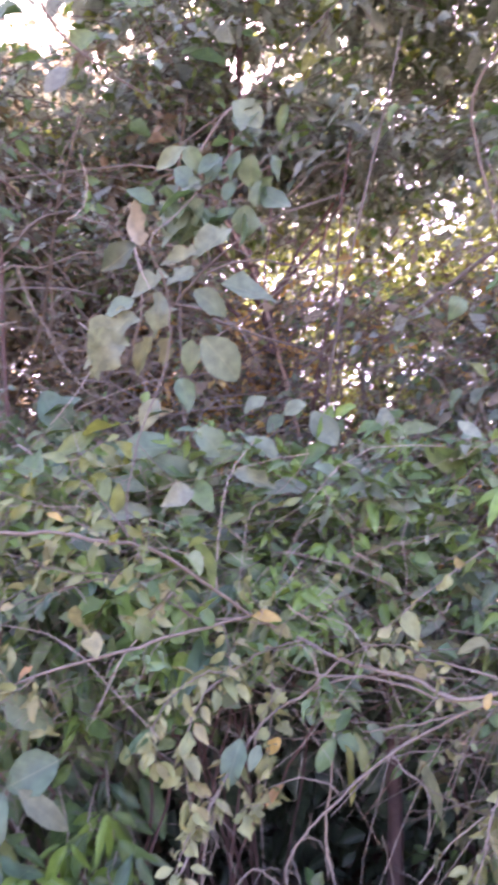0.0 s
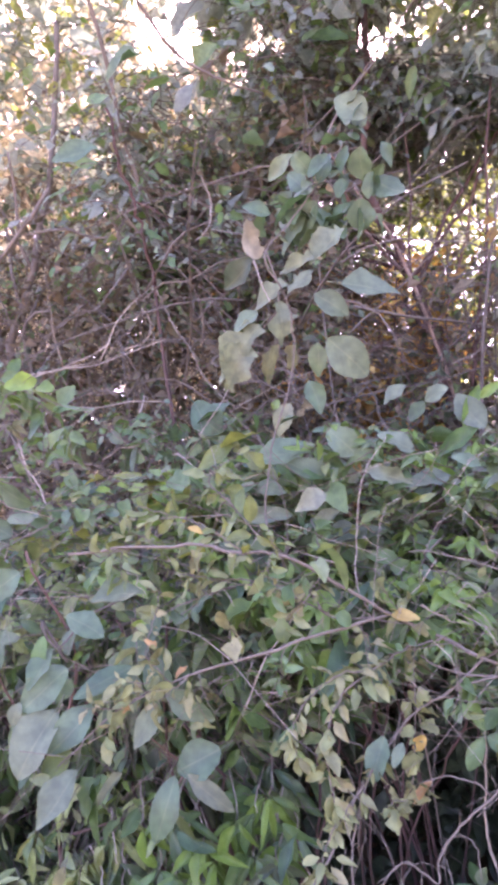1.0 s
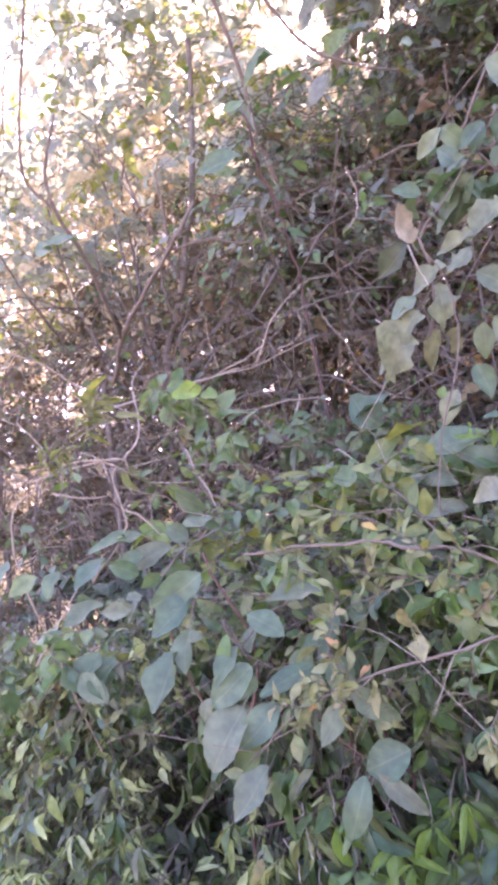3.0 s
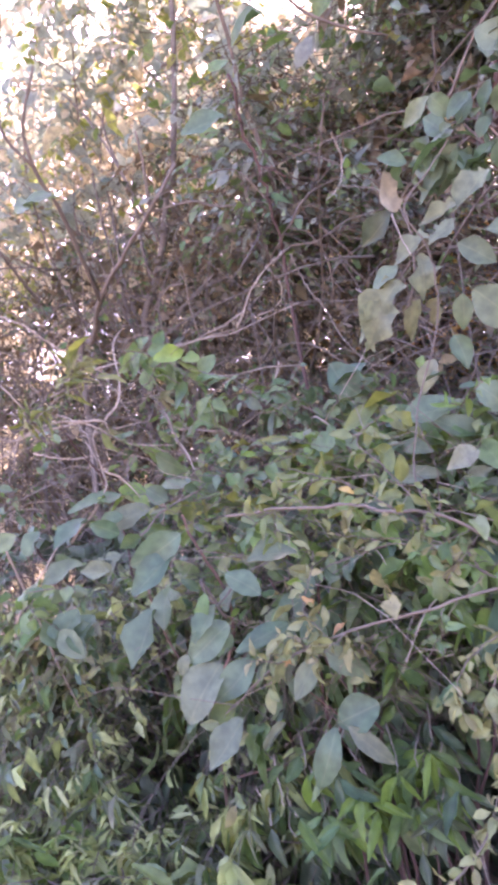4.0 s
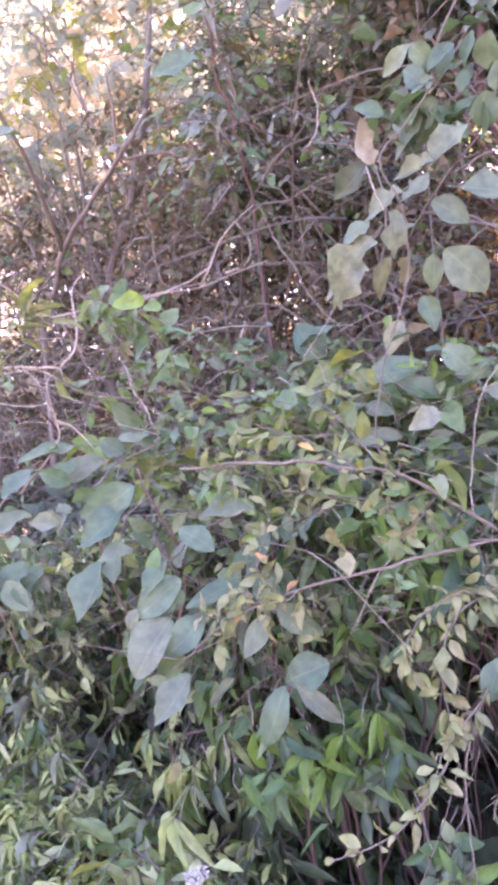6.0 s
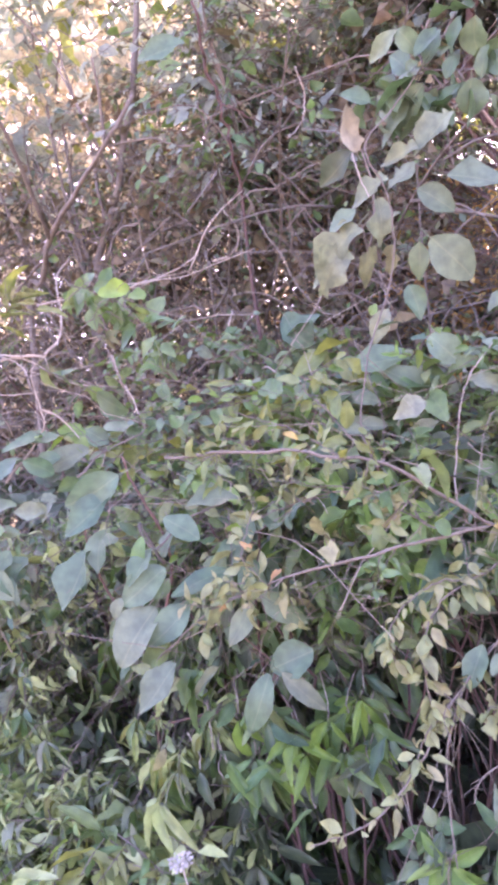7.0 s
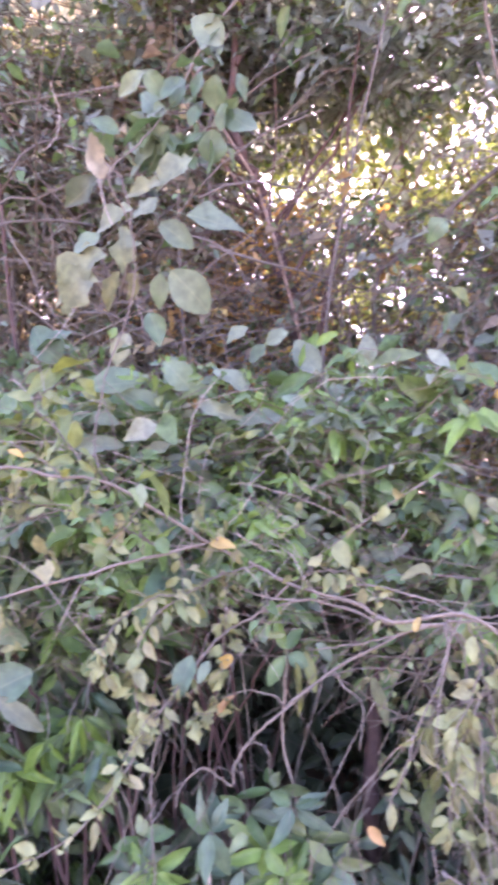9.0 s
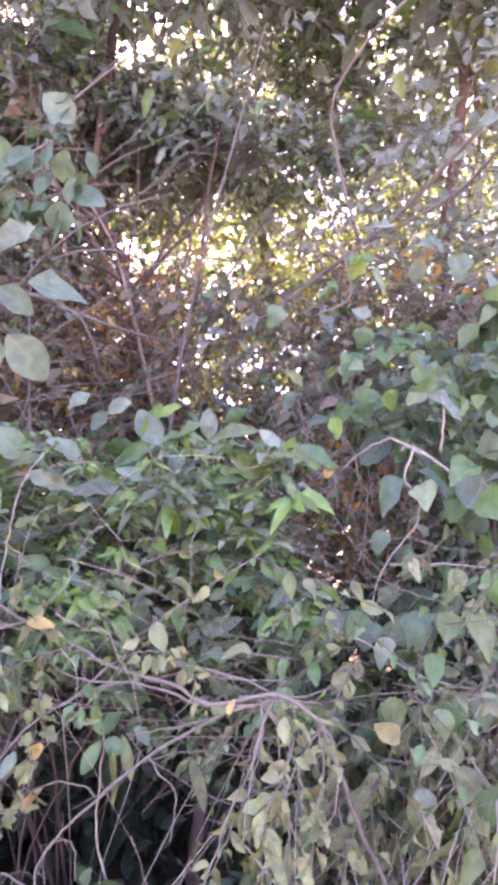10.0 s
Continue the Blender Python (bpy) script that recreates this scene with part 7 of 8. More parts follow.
leaf(shoots, (-0.266, 1.506, 0.709), (-0.260, 1.455, 0.640), 0.022, "lance", DARK, (-0.11, -0.67, 0.53))
leaf(shoots, (-0.304, 1.600, 0.663), (-0.243, 1.561, 0.609), 0.025, "lance", GREEN, (-0.11, -0.76, 0.67))
leaf(shoots, (-0.293, 1.582, 0.674), (-0.240, 1.591, 0.639), 0.023, "lance", DARK, (-0.25, -1.02, 0.46))
stem(shoots, "shoot", [(-0.673, 1.540, 0.731), (-0.598, 1.436, 0.733), (-0.555, 1.385, 0.729)], 0.0022, 0.0012, STRAW)
leaf(shoots, (-0.526, 1.352, 0.743), (-0.456, 1.312, 0.691), 0.023, "lance", GREEN, (0.23, -0.77, 0.6))
leaf(shoots, (-0.561, 1.404, 0.717), (-0.508, 1.417, 0.674), 0.024, "lance", GREEN, (-0.02, -0.95, 0.82))
stem(shoots, "shoot", [(-0.627, 1.582, 0.749), (-0.532, 1.480, 0.727), (-0.505, 1.419, 0.726)], 0.0022, 0.0012, STRAW)
leaf(shoots, (-0.495, 1.392, 0.736), (-0.533, 1.343, 0.713), 0.017, "lance", GREEN, (0.39, -0.89, 0.3))
leaf(shoots, (-0.538, 1.459, 0.700), (-0.549, 1.374, 0.659), 0.025, "lance", GREEN, (0.27, -0.82, 0.47))
leaf(shoots, (-0.510, 1.427, 0.716), (-0.472, 1.376, 0.662), 0.022, "lance", GREEN, (0.29, -0.94, 0.5))
leaf(shoots, (-0.545, 1.485, 0.687), (-0.497, 1.467, 0.635), 0.018, "lance", GREEN, (0.28, -0.96, 0.22))
leaf(shoots, (-0.493, 1.411, 0.728), (-0.433, 1.404, 0.690), 0.024, "lance", GREEN, (0.21, -0.94, 0.62))
stem(shoots, "shoot", [(-0.478, 1.613, 0.621), (-0.410, 1.499, 0.622), (-0.376, 1.443, 0.625)], 0.0022, 0.0012, STRAW)
leaf(shoots, (-0.389, 1.453, 0.616), (-0.444, 1.396, 0.579), 0.020, "lance", GREEN, (-0.23, -0.94, 0.53))
stem(shoots, "shoot", [(-0.563, 1.657, 0.832), (-0.528, 1.516, 0.798), (-0.488, 1.462, 0.791)], 0.0022, 0.0012, STRAW)
leaf(shoots, (-0.464, 1.413, 0.810), (-0.502, 1.366, 0.796), 0.024, "lance", GREEN, (-0.3, -0.86, 0.62))
leaf(shoots, (-0.527, 1.516, 0.761), (-0.546, 1.451, 0.695), 0.021, "lance", TEAL, (0.33, -0.89, 0.49))
leaf(shoots, (-0.466, 1.430, 0.801), (-0.443, 1.397, 0.737), 0.022, "lance", TEAL, (0.45, -0.93, 0.36))
leaf(shoots, (-0.534, 1.542, 0.750), (-0.476, 1.530, 0.672), 0.021, "lance", TEAL, (0.55, -0.81, 0.42))
leaf(shoots, (-0.452, 1.418, 0.809), (-0.379, 1.418, 0.761), 0.021, "lance", TEAL, (-0.06, -0.95, 0.38))
stem(shoots, "shoot", [(-0.383, 1.668, 0.631), (-0.349, 1.545, 0.646), (-0.314, 1.489, 0.647)], 0.0022, 0.0012, STRAW)
leaf(shoots, (-0.329, 1.521, 0.624), (-0.309, 1.479, 0.570), 0.023, "lance", DARK, (0.06, -0.73, 0.64))
stem(shoots, "shoot", [(-0.275, 1.689, 0.578), (-0.213, 1.563, 0.569), (-0.184, 1.505, 0.575)], 0.0022, 0.0012, STRAW)
leaf(shoots, (-0.209, 1.551, 0.543), (-0.251, 1.512, 0.520), 0.022, "lance", GREEN, (0.77, -0.85, 0.57))
stem(shoots, "shoot", [(-0.182, 1.715, 0.561), (-0.177, 1.572, 0.560), (-0.149, 1.513, 0.568)], 0.0022, 0.0012, STRAW)
leaf(shoots, (-0.159, 1.548, 0.543), (-0.137, 1.523, 0.497), 0.020, "lance", GREEN, (0.17, -1.02, 0.87))
stem(shoots, "shoot", [(-0.157, 1.725, 0.564), (-0.154, 1.589, 0.575), (-0.132, 1.528, 0.582)], 0.0022, 0.0012, STRAW)
leaf(shoots, (-0.127, 1.501, 0.593), (-0.144, 1.427, 0.558), 0.018, "lance", TEAL, (0.15, -0.93, 0.52))
leaf(shoots, (-0.121, 1.492, 0.598), (-0.120, 1.425, 0.542), 0.022, "lance", TEAL, (0.13, -0.85, 0.52))

cluster = plant("broad_leaved_shrub", (-0.901, 1.757, 0.000), "shrub with large glossy blue-green leaves, some of them paler", "shrub")
stem(cluster, "limb", [(-0.901, 1.757, 0.000), (-0.897, 1.580, 0.383), (-0.943, 1.635, 0.657), (-0.926, 1.600, 0.859), (-0.831, 1.602, 1.046), (-0.802, 1.565, 1.204), (-0.818, 1.487, 1.331), (-0.826, 1.456, 1.420)], 0.007, 0.003, BARK)
stem(cluster, "limb", [(-0.943, 1.635, 0.657), (-0.664, 1.621, 0.753), (-0.511, 1.574, 0.866), (-0.556, 1.509, 0.965)], 0.004, 0.0015, BARK)
stem(cluster, "limb", [(-0.754, 1.491, 1.143), (-0.790, 1.452, 1.249), (-0.751, 1.449, 1.186), (-0.696, 1.525, 1.249), (-0.623, 1.601, 1.279)], 0.004, 0.002, DULL)
stem(cluster, "limb", [(-0.926, 1.600, 0.859), (-0.958, 1.501, 1.068), (-0.935, 1.414, 1.231), (-0.878, 1.409, 1.343)], 0.004, 0.0015, BARK)
leaf(cluster, (-0.663, 1.328, 1.081), (-0.721, 1.245, 0.971), 0.101, "broad", BLUISH, (0.09, -0.89, 0.21))
leaf(cluster, (-0.601, 1.374, 1.073), (-0.652, 1.277, 1.025), 0.068, "broad", TEAL, (-0.25, -0.92, -0.15))
leaf(cluster, (-0.633, 1.328, 1.001), (-0.686, 1.276, 0.947), 0.058, "broad", OLIVE, (0.02, -0.65, 0.38))
leaf(cluster, (-0.618, 1.324, 0.957), (-0.653, 1.223, 0.892), 0.058, "ovate", BLUISH, (-0.05, -1.03, 0.10))
leaf(cluster, (-0.591, 1.339, 0.942), (-0.593, 1.301, 0.866), 0.044, "ragged", GREEN, (0.23, -0.80, 0.48))
leaf(cluster, (-0.540, 1.373, 0.939), (-0.566, 1.300, 0.909), 0.018, "lance", PALE, (0.30, -0.91, 0.37))
leaf(cluster, (-0.484, 1.448, 1.064), (-0.531, 1.402, 0.974), 0.056, "ovate", TEAL, (0.32, -0.75, 0.24))
leaf(cluster, (-0.361, 1.482, 0.953), (-0.448, 1.432, 0.922), 0.084, "broad", TEAL, (0.28, -0.80, 0.33))
leaf(cluster, (-0.446, 1.424, 0.917), (-0.481, 1.357, 0.809), 0.060, "long", TEAL, (0.21, -0.89, 0.50))
leaf(cluster, (-0.423, 1.436, 0.915), (-0.327, 1.457, 0.835), 0.044, "long", BLUISH, (0.41, -0.79, 0.41))
leaf(cluster, (-0.473, 1.460, 1.084), (-0.374, 1.491, 1.006), 0.058, "broad", TEAL, (0.25, -0.90, 0.01))
leaf(cluster, (-0.486, 1.469, 1.161), (-0.469, 1.447, 1.064), 0.063, "ovate", TEAL, (0.09, -0.79, 0.33))
leaf(cluster, (-0.544, 1.426, 1.125), (-0.516, 1.432, 1.080), 0.039, "broad", BLUISH, (0.10, -0.89, 0.22))
leaf(cluster, (-0.534, 1.435, 1.142), (-0.618, 1.331, 1.103), 0.051, "long", TEAL, (0.22, -0.84, 0.14))
leaf(cluster, (-0.482, 1.483, 1.249), (-0.536, 1.440, 1.123), 0.056, "ovate", TEAL, (0.15, -0.83, 0.39))
leaf(cluster, (-0.649, 1.358, 1.158), (-0.703, 1.263, 1.112), 0.075, "broad", TEAL, (0.29, -0.88, 0.40))
leaf(cluster, (-0.669, 1.350, 1.202), (-0.703, 1.270, 1.159), 0.063, "broad", TEAL, (-0.41, -1.02, -0.00))
leaf(cluster, (-0.725, 1.318, 1.377), (-0.798, 1.221, 1.329), 0.080, "broad", TEAL, (0.40, -0.86, 0.03))
leaf(cluster, (-0.738, 1.306, 1.334), (-0.813, 1.212, 1.282), 0.068, "broad", TEAL, (0.26, -0.86, 0.65))
leaf(cluster, (-0.772, 1.262, 1.216), (-0.800, 1.166, 1.116), 0.068, "ovate", TEAL, (-0.16, -0.98, 0.60))
leaf(cluster, (-0.750, 1.288, 1.261), (-0.752, 1.237, 1.176), 0.051, "ovate", TEAL, (-0.08, -1.04, 0.06))
leaf(cluster, (-0.610, 1.405, 1.294), (-0.501, 1.453, 1.310), 0.068, "broad", TEAL, (0.10, -0.93, 0.80))
leaf(cluster, (-0.652, 1.372, 1.271), (-0.568, 1.386, 1.223), 0.063, "broad", TEAL, (0.63, -0.78, 0.64))
leaf(cluster, (-0.868, 1.176, 1.429), (-0.829, 1.231, 1.393), 0.044, "broad", TEAL, (0.08, -0.86, 0.29))
leaf(cluster, (-0.579, 1.348, 0.943), (-0.567, 1.271, 0.848), 0.041, "lance", GREEN, (0.11, -0.93, 0.49))
leaf(cluster, (-0.690, 1.337, 1.236), (-0.694, 1.300, 1.155), 0.036, "lance", GREEN, (0.40, -0.91, -0.11))
leaf(cluster, (-0.721, 1.287, 1.108), (-0.731, 1.265, 1.064), 0.029, "ovate", PALE, (0.60, -0.90, 0.76))
leaf(cluster, (-0.521, 1.620, 0.843), (-0.499, 1.593, 0.786), 0.034, "ovate", GREEN, (-0.08, -0.96, 0.98))
leaf(cluster, (-0.488, 1.684, 0.989), (-0.561, 1.632, 0.972), 0.052, "ovate", BLUISH, (0.29, -0.88, 0.5))
leaf(cluster, (-0.444, 1.640, 0.794), (-0.368, 1.658, 0.754), 0.058, "ovate", GREEN, (0.28, -0.88, 0.39))
leaf(cluster, (-0.394, 1.658, 0.778), (-0.439, 1.609, 0.725), 0.058, "ovate", GREEN, (0.54, -0.91, 0.27))
leaf(cluster, (-0.527, 1.668, 1.006), (-0.575, 1.614, 1.047), 0.046, "ovate", TEAL, (-0.12, -0.84, 0.49))
leaf(cluster, (-1.001, 1.353, 1.299), (-1.061, 1.301, 1.316), 0.044, "ovate", PALE, (0.34, -0.81, 0.58))
leaf(cluster, (-1.019, 1.336, 1.331), (-1.004, 1.344, 1.286), 0.039, "ovate", PALE, (0.17, -1.09, 0.41))
leaf(cluster, (-1.032, 1.301, 1.169), (-1.071, 1.239, 1.141), 0.056, "ovate", TEAL, (0.25, -0.93, 0.33))
leaf(cluster, (-1.010, 1.346, 1.329), (-0.983, 1.378, 1.338), 0.034, "ovate", PALE, (-0.1, -0.86, 0.72))
leaf(cluster, (-1.125, 1.238, 1.429), (-1.144, 1.202, 1.372), 0.052, "broad", TEAL, (0.01, -0.84, 0.35))
leaf(cluster, (-1.069, 1.287, 1.219), (-1.088, 1.220, 1.141), 0.084, "broad", TEAL, (0.25, -0.81, 0.78))
leaf(cluster, (-1.042, 1.315, 1.198), (-1.064, 1.232, 1.125), 0.074, "broad", TEAL, (0.09, -0.92, 0.24))
leaf(cluster, (-0.933, 1.449, 1.500), (-0.890, 1.482, 1.461), 0.058, "broad", TEAL, (0.12, -0.76, 0.36))
leaf(cluster, (-1.193, 1.142, 1.477), (-1.190, 1.087, 1.415), 0.052, "broad", TEAL, (0.11, -0.89, 0.51))
leaf(cluster, (-0.983, 1.402, 1.436), (-1.031, 1.356, 1.433), 0.047, "broad", TEAL, (0.35, -0.93, 0.42))
leaf(cluster, (-0.725, 1.589, 1.736), (-0.690, 1.578, 1.774), 0.034, "broad", GREEN, (-0.04, -0.95, 0.91))
leaf(cluster, (-0.800, 1.544, 1.673), (-0.749, 1.542, 1.724), 0.042, "broad", GREEN, (0.47, -0.91, 0.65))
leaf(cluster, (-0.856, 1.458, 1.838), (-0.779, 1.490, 1.852), 0.040, "broad", BRIGHT, (0.19, -0.72, 0.34))
leaf(cluster, (-0.800, 1.508, 1.828), (-0.764, 1.539, 1.837), 0.040, "broad", BRIGHT, (-0.03, -0.77, 0.57))
leaf(cluster, (-0.972, 1.356, 1.806), (-0.911, 1.399, 1.801), 0.034, "broad", OLIVE, (0.26, -0.9, 0.61))
leaf(cluster, (-1.486, 1.649, 2.568), (-1.524, 1.602, 2.549), 0.095, "broad", TEAL, (0.42, -0.89, 0.51))
leaf(cluster, (-1.414, 1.722, 2.581), (-1.503, 1.619, 2.610), 0.076, "broad", TEAL, (-0.48, -0.82, 0.44))
leaf(cluster, (-0.874, 2.031, 2.777), (-1.008, 1.935, 2.782), 0.083, "broad", TEAL, (0.07, -1.02, 0.33))
leaf(cluster, (-0.565, 1.835, 2.895), (-0.662, 1.758, 2.852), 0.049, "ovate", TEAL, (-0.09, -0.91, 0.56))
leaf(cluster, (-0.999, 1.905, 2.832), (-1.017, 1.846, 2.883), 0.057, "broad", BLUISH, (0.15, -0.83, 0.97))
leaf(cluster, (-0.247, 2.189, 2.939), (-0.274, 2.165, 2.953), 0.069, "broad", TEAL, (-0.08, -0.92, 0.58))
leaf(cluster, (-1.080, 1.371, 1.436), (-1.117, 1.265, 1.410), 0.068, "broad", TEAL, (-0.05, -0.85, 0.84))
leaf(cluster, (-1.097, 1.347, 1.322), (-1.177, 1.262, 1.314), 0.062, "broad", TEAL, (-0.28, -0.92, 0.54))
leaf(cluster, (-1.012, 1.442, 1.496), (-1.083, 1.303, 1.481), 0.059, "broad", TEAL, (-0.03, -0.78, 0.41))
leaf(cluster, (-0.963, 1.491, 1.447), (-1.034, 1.387, 1.429), 0.065, "broad", BLUISH, (0.42, -1.0, 0.52))
leaf(cluster, (-0.873, 1.568, 1.505), (-0.946, 1.480, 1.476), 0.062, "broad", TEAL, (0.35, -0.89, 0.62))
leaf(cluster, (-1.161, 1.265, 1.298), (-1.182, 1.189, 1.259), 0.059, "broad", GREEN, (-0.46, -1.0, 0.31))
leaf(cluster, (-1.199, 1.223, 1.424), (-1.218, 1.151, 1.408), 0.065, "broad", GREEN, (0.19, -0.75, 0.52))
leaf(cluster, (-1.032, 1.419, 1.327), (-1.049, 1.366, 1.287), 0.035, "lance", PALE, (0.14, -0.89, 0.63))
leaf(cluster, (-1.062, 1.387, 1.335), (-1.087, 1.363, 1.297), 0.033, "lance", PALE, (0.47, -0.83, 0.37))
stem(cluster, "twig", [(-0.897, 1.609, 1.562), (-0.916, 1.586, 1.632), (-0.963, 1.597, 1.724), (-1.009, 1.610, 1.785)], 0.003, 0.0015, DULL)
stem(cluster, "twig", [(-0.886, 1.356, 1.382), (-0.862, 1.448, 1.446), (-0.833, 1.537, 1.479), (-0.837, 1.598, 1.506)], 0.003, 0.0015, DULL)

tangle = plant("dry_brier", (-1.424, 1.701, 0.000), "dry straw-coloured brier with bent twigs", "brier")
stem(tangle, "twig", [(-1.424, 1.701, 0.000), (-1.424, 1.601, 0.700), (-1.267, 1.210, 1.491), (-1.213, 1.264, 1.662), (-1.187, 1.282, 1.735), (-1.201, 1.239, 1.816), (-1.226, 1.190, 1.851)], 0.0034, 0.0013, STRAW)
stem(tangle, "twig", [(-1.151, 1.364, 1.384), (-1.048, 1.404, 1.505), (-1.040, 1.407, 1.565), (-1.046, 1.388, 1.660), (-1.017, 1.410, 1.701)], 0.0034, 0.0013, STRAW)
stem(tangle, "twig", [(-1.017, 1.410, 1.701), (-1.101, 1.314, 1.710), (-1.171, 1.234, 1.671), (-1.200, 1.189, 1.692)], 0.0034, 0.0013, STRAW)
stem(tangle, "twig", [(-1.171, 1.234, 1.671), (-1.123, 1.292, 1.691), (-1.054, 1.371, 1.700), (-1.016, 1.494, 1.636), (-0.957, 1.618, 1.622)], 0.0034, 0.0013, STRAW)
stem(tangle, "twig", [(-1.040, 1.407, 1.565), (-1.007, 1.444, 1.534), (-0.981, 1.473, 1.482)], 0.0034, 0.0013, STRAW)
stem(tangle, "twig", [(-1.017, 1.410, 1.701), (-1.010, 1.471, 1.781), (-1.058, 1.521, 1.930), (-1.082, 1.608, 2.018)], 0.0034, 0.0013, STRAW)
stem(tangle, "twig", [(-1.151, 1.268, 1.636), (-1.108, 1.325, 1.611), (-1.039, 1.403, 1.611)], 0.0034, 0.0013, STRAW)
stem(tangle, "twig", [(-1.241, 1.224, 1.197), (-1.184, 1.287, 1.324), (-1.160, 1.354, 1.401), (-1.078, 1.373, 1.466)], 0.0034, 0.0013, STRAW)
stem(tangle, "twig", [(-1.566, 1.450, 2.179), (-1.499, 1.574, 2.115), (-1.431, 1.699, 2.007), (-1.264, 1.762, 1.889)], 0.0034, 0.0013, STRAW)
stem(tangle, "twig", [(-1.320, 1.692, 1.938), (-1.140, 1.847, 1.983), (-1.027, 1.930, 2.001), (-0.925, 1.996, 2.020)], 0.0034, 0.0013, STRAW)
stem(tangle, "twig", [(-0.925, 1.996, 2.020), (-0.833, 2.007, 2.155), (-0.763, 2.119, 2.278)], 0.0034, 0.0013, STRAW)
stem(tangle, "twig", [(-0.257, 1.778, 2.220), (-0.258, 1.759, 2.135), (-0.213, 1.706, 2.025), (-0.192, 1.678, 1.966)], 0.0034, 0.0013, STRAW)
stem(tangle, "twig", [(-0.672, 1.977, 2.199), (-0.661, 2.014, 2.126), (-0.627, 1.994, 2.067), (-0.577, 1.991, 1.975), (-0.509, 1.941, 1.865), (-0.424, 1.888, 1.774), (-0.335, 1.822, 1.732)], 0.0024, 0.0012, TWIG)
stem(tangle, "twig", [(-1.135, 1.810, 1.757), (-1.091, 1.800, 1.659), (-1.040, 1.785, 1.598), (-0.962, 1.728, 1.502)], 0.004, 0.002, STRAW)
stem(tangle, "twig", [(-1.211, 1.946, 1.997), (-1.113, 2.014, 2.027), (-0.998, 2.092, 2.036), (-0.870, 2.157, 2.079), (-0.777, 2.199, 2.105)], 0.003, 0.0015, STRAW)
leafy_twig(tangle, [(-1.096, 1.302, 1.779), (-1.062, 1.335, 1.803), (-1.037, 1.350, 1.845)], 0.002, 0.001, STRAW, OLIVE, "lance", 0.06, 0.2, 0.006, droop=0.0, seed=21)
leafy_twig(tangle, [(-1.017, 1.410, 1.701), (-1.006, 1.414, 1.667)], 0.002, 0.001, STRAW, WITHERED, "lance", 0.05, 0.2, 0.005, droop=0.3, seed=22)
leafy_twig(tangle, [(-1.126, 1.590, 1.955), (-1.010, 1.713, 1.899), (-0.946, 1.799, 1.760), (-0.939, 1.821, 1.649)], 0.002, 0.001, DULL, GREEN, "ovate", 0.07, 0.5, 0.02, droop=0.2, seed=23)
leafy_twig(tangle, [(-1.185, 1.720, 1.919), (-1.097, 1.803, 1.904), (-1.028, 1.877, 1.837), (-0.987, 1.929, 1.742)], 0.002, 0.001, DULL, GREEN, "ovate", 0.07, 0.5, 0.016, droop=0.2, seed=24)
bare_twigs(tangle, random.Random(85), (-1.51, -0.76, 1.11, 1.61, 1.50, 2.00), 55, 0.3, 0.0012, DULL, 0.3)
bare_twigs(tangle, random.Random(86), (-1.0, 0.2, 1.45, 1.8, 0.95, 1.4), 40, 0.3, 0.0012, STRAW, 0.0)
leafy_twig(tangle, [(-1.051, 1.328, 1.816), (-1.024, 1.337, 1.833), (-1.011, 1.347, 1.846)], 0.002, 0.001, STRAW, SMALL_PALE, "lance", 0.05, 0.16, 0.003, droop=0.1, seed=25)
leafy_twig(tangle, [(-1.150, 1.240, 1.697), (-1.119, 1.257, 1.721), (-1.098, 1.279, 1.740)], 0.002, 0.001, STRAW, OLIVE, "lance", 0.05, 0.16, 0.003, droop=0.1, seed=26)

rightvine = plant("broad_leaved_climber", (1.189, 2.010, 0.000), "climber with heart-shaped leaves on grey bent stems", "climber")
stem(rightvine, "vine_stem", [(1.289, 2.110, 0.000), (1.289, 2.110, 0.600), (1.204, 1.956, 1.298), (1.157, 1.978, 1.384), (1.105, 1.997, 1.456), (1.028, 2.040, 1.541), (0.930, 2.092, 1.606)], 0.0052, 0.003, STRAW)
stem(rightvine, "vine_stem", [(0.991, 2.048, 1.575), (0.959, 2.040, 1.479), (0.987, 2.033, 1.429), (0.974, 2.035, 1.350), (0.899, 2.047, 1.257), (0.855, 2.047, 1.180), (0.841, 2.086, 1.080)], 0.004, 0.0018, STRAW)
stem(rightvine, "vine_stem", [(1.028, 2.040, 1.541), (0.998, 2.047, 1.559), (0.968, 2.054, 1.577), (0.947, 2.039, 1.560)], 0.004, 0.0018, STRAW)
stem(rightvine, "vine_stem", [(0.665, 2.208, 1.814), (0.683, 2.223, 1.708), (0.719, 2.232, 1.583), (0.777, 2.228, 1.509), (0.784, 2.228, 1.403)], 0.0022, 0.003, DULL)
stem(rightvine, "vine_stem", [(0.498, 2.040, 1.227), (0.648, 1.997, 1.119), (0.807, 1.961, 1.045), (0.940, 1.912, 0.963), (1.124, 1.863, 0.924)], 0.004, 0.0018, STRAW)
stem(rightvine, "vine_stem", [(0.858, 2.141, 1.988), (0.908, 2.157, 1.884), (0.838, 2.190, 1.787), (0.871, 2.195, 1.716)], 0.0022, 0.003, DULL)
stem(rightvine, "vine_stem", [(1.055, 2.020, 1.554), (1.063, 1.999, 1.648), (1.060, 1.991, 1.711)], 0.004, 0.0018, STRAW)
stem(rightvine, "vine_stem", [(0.898, 2.045, 1.242), (1.017, 2.015, 1.240), (1.144, 1.973, 1.231)], 0.004, 0.0018, STRAW)
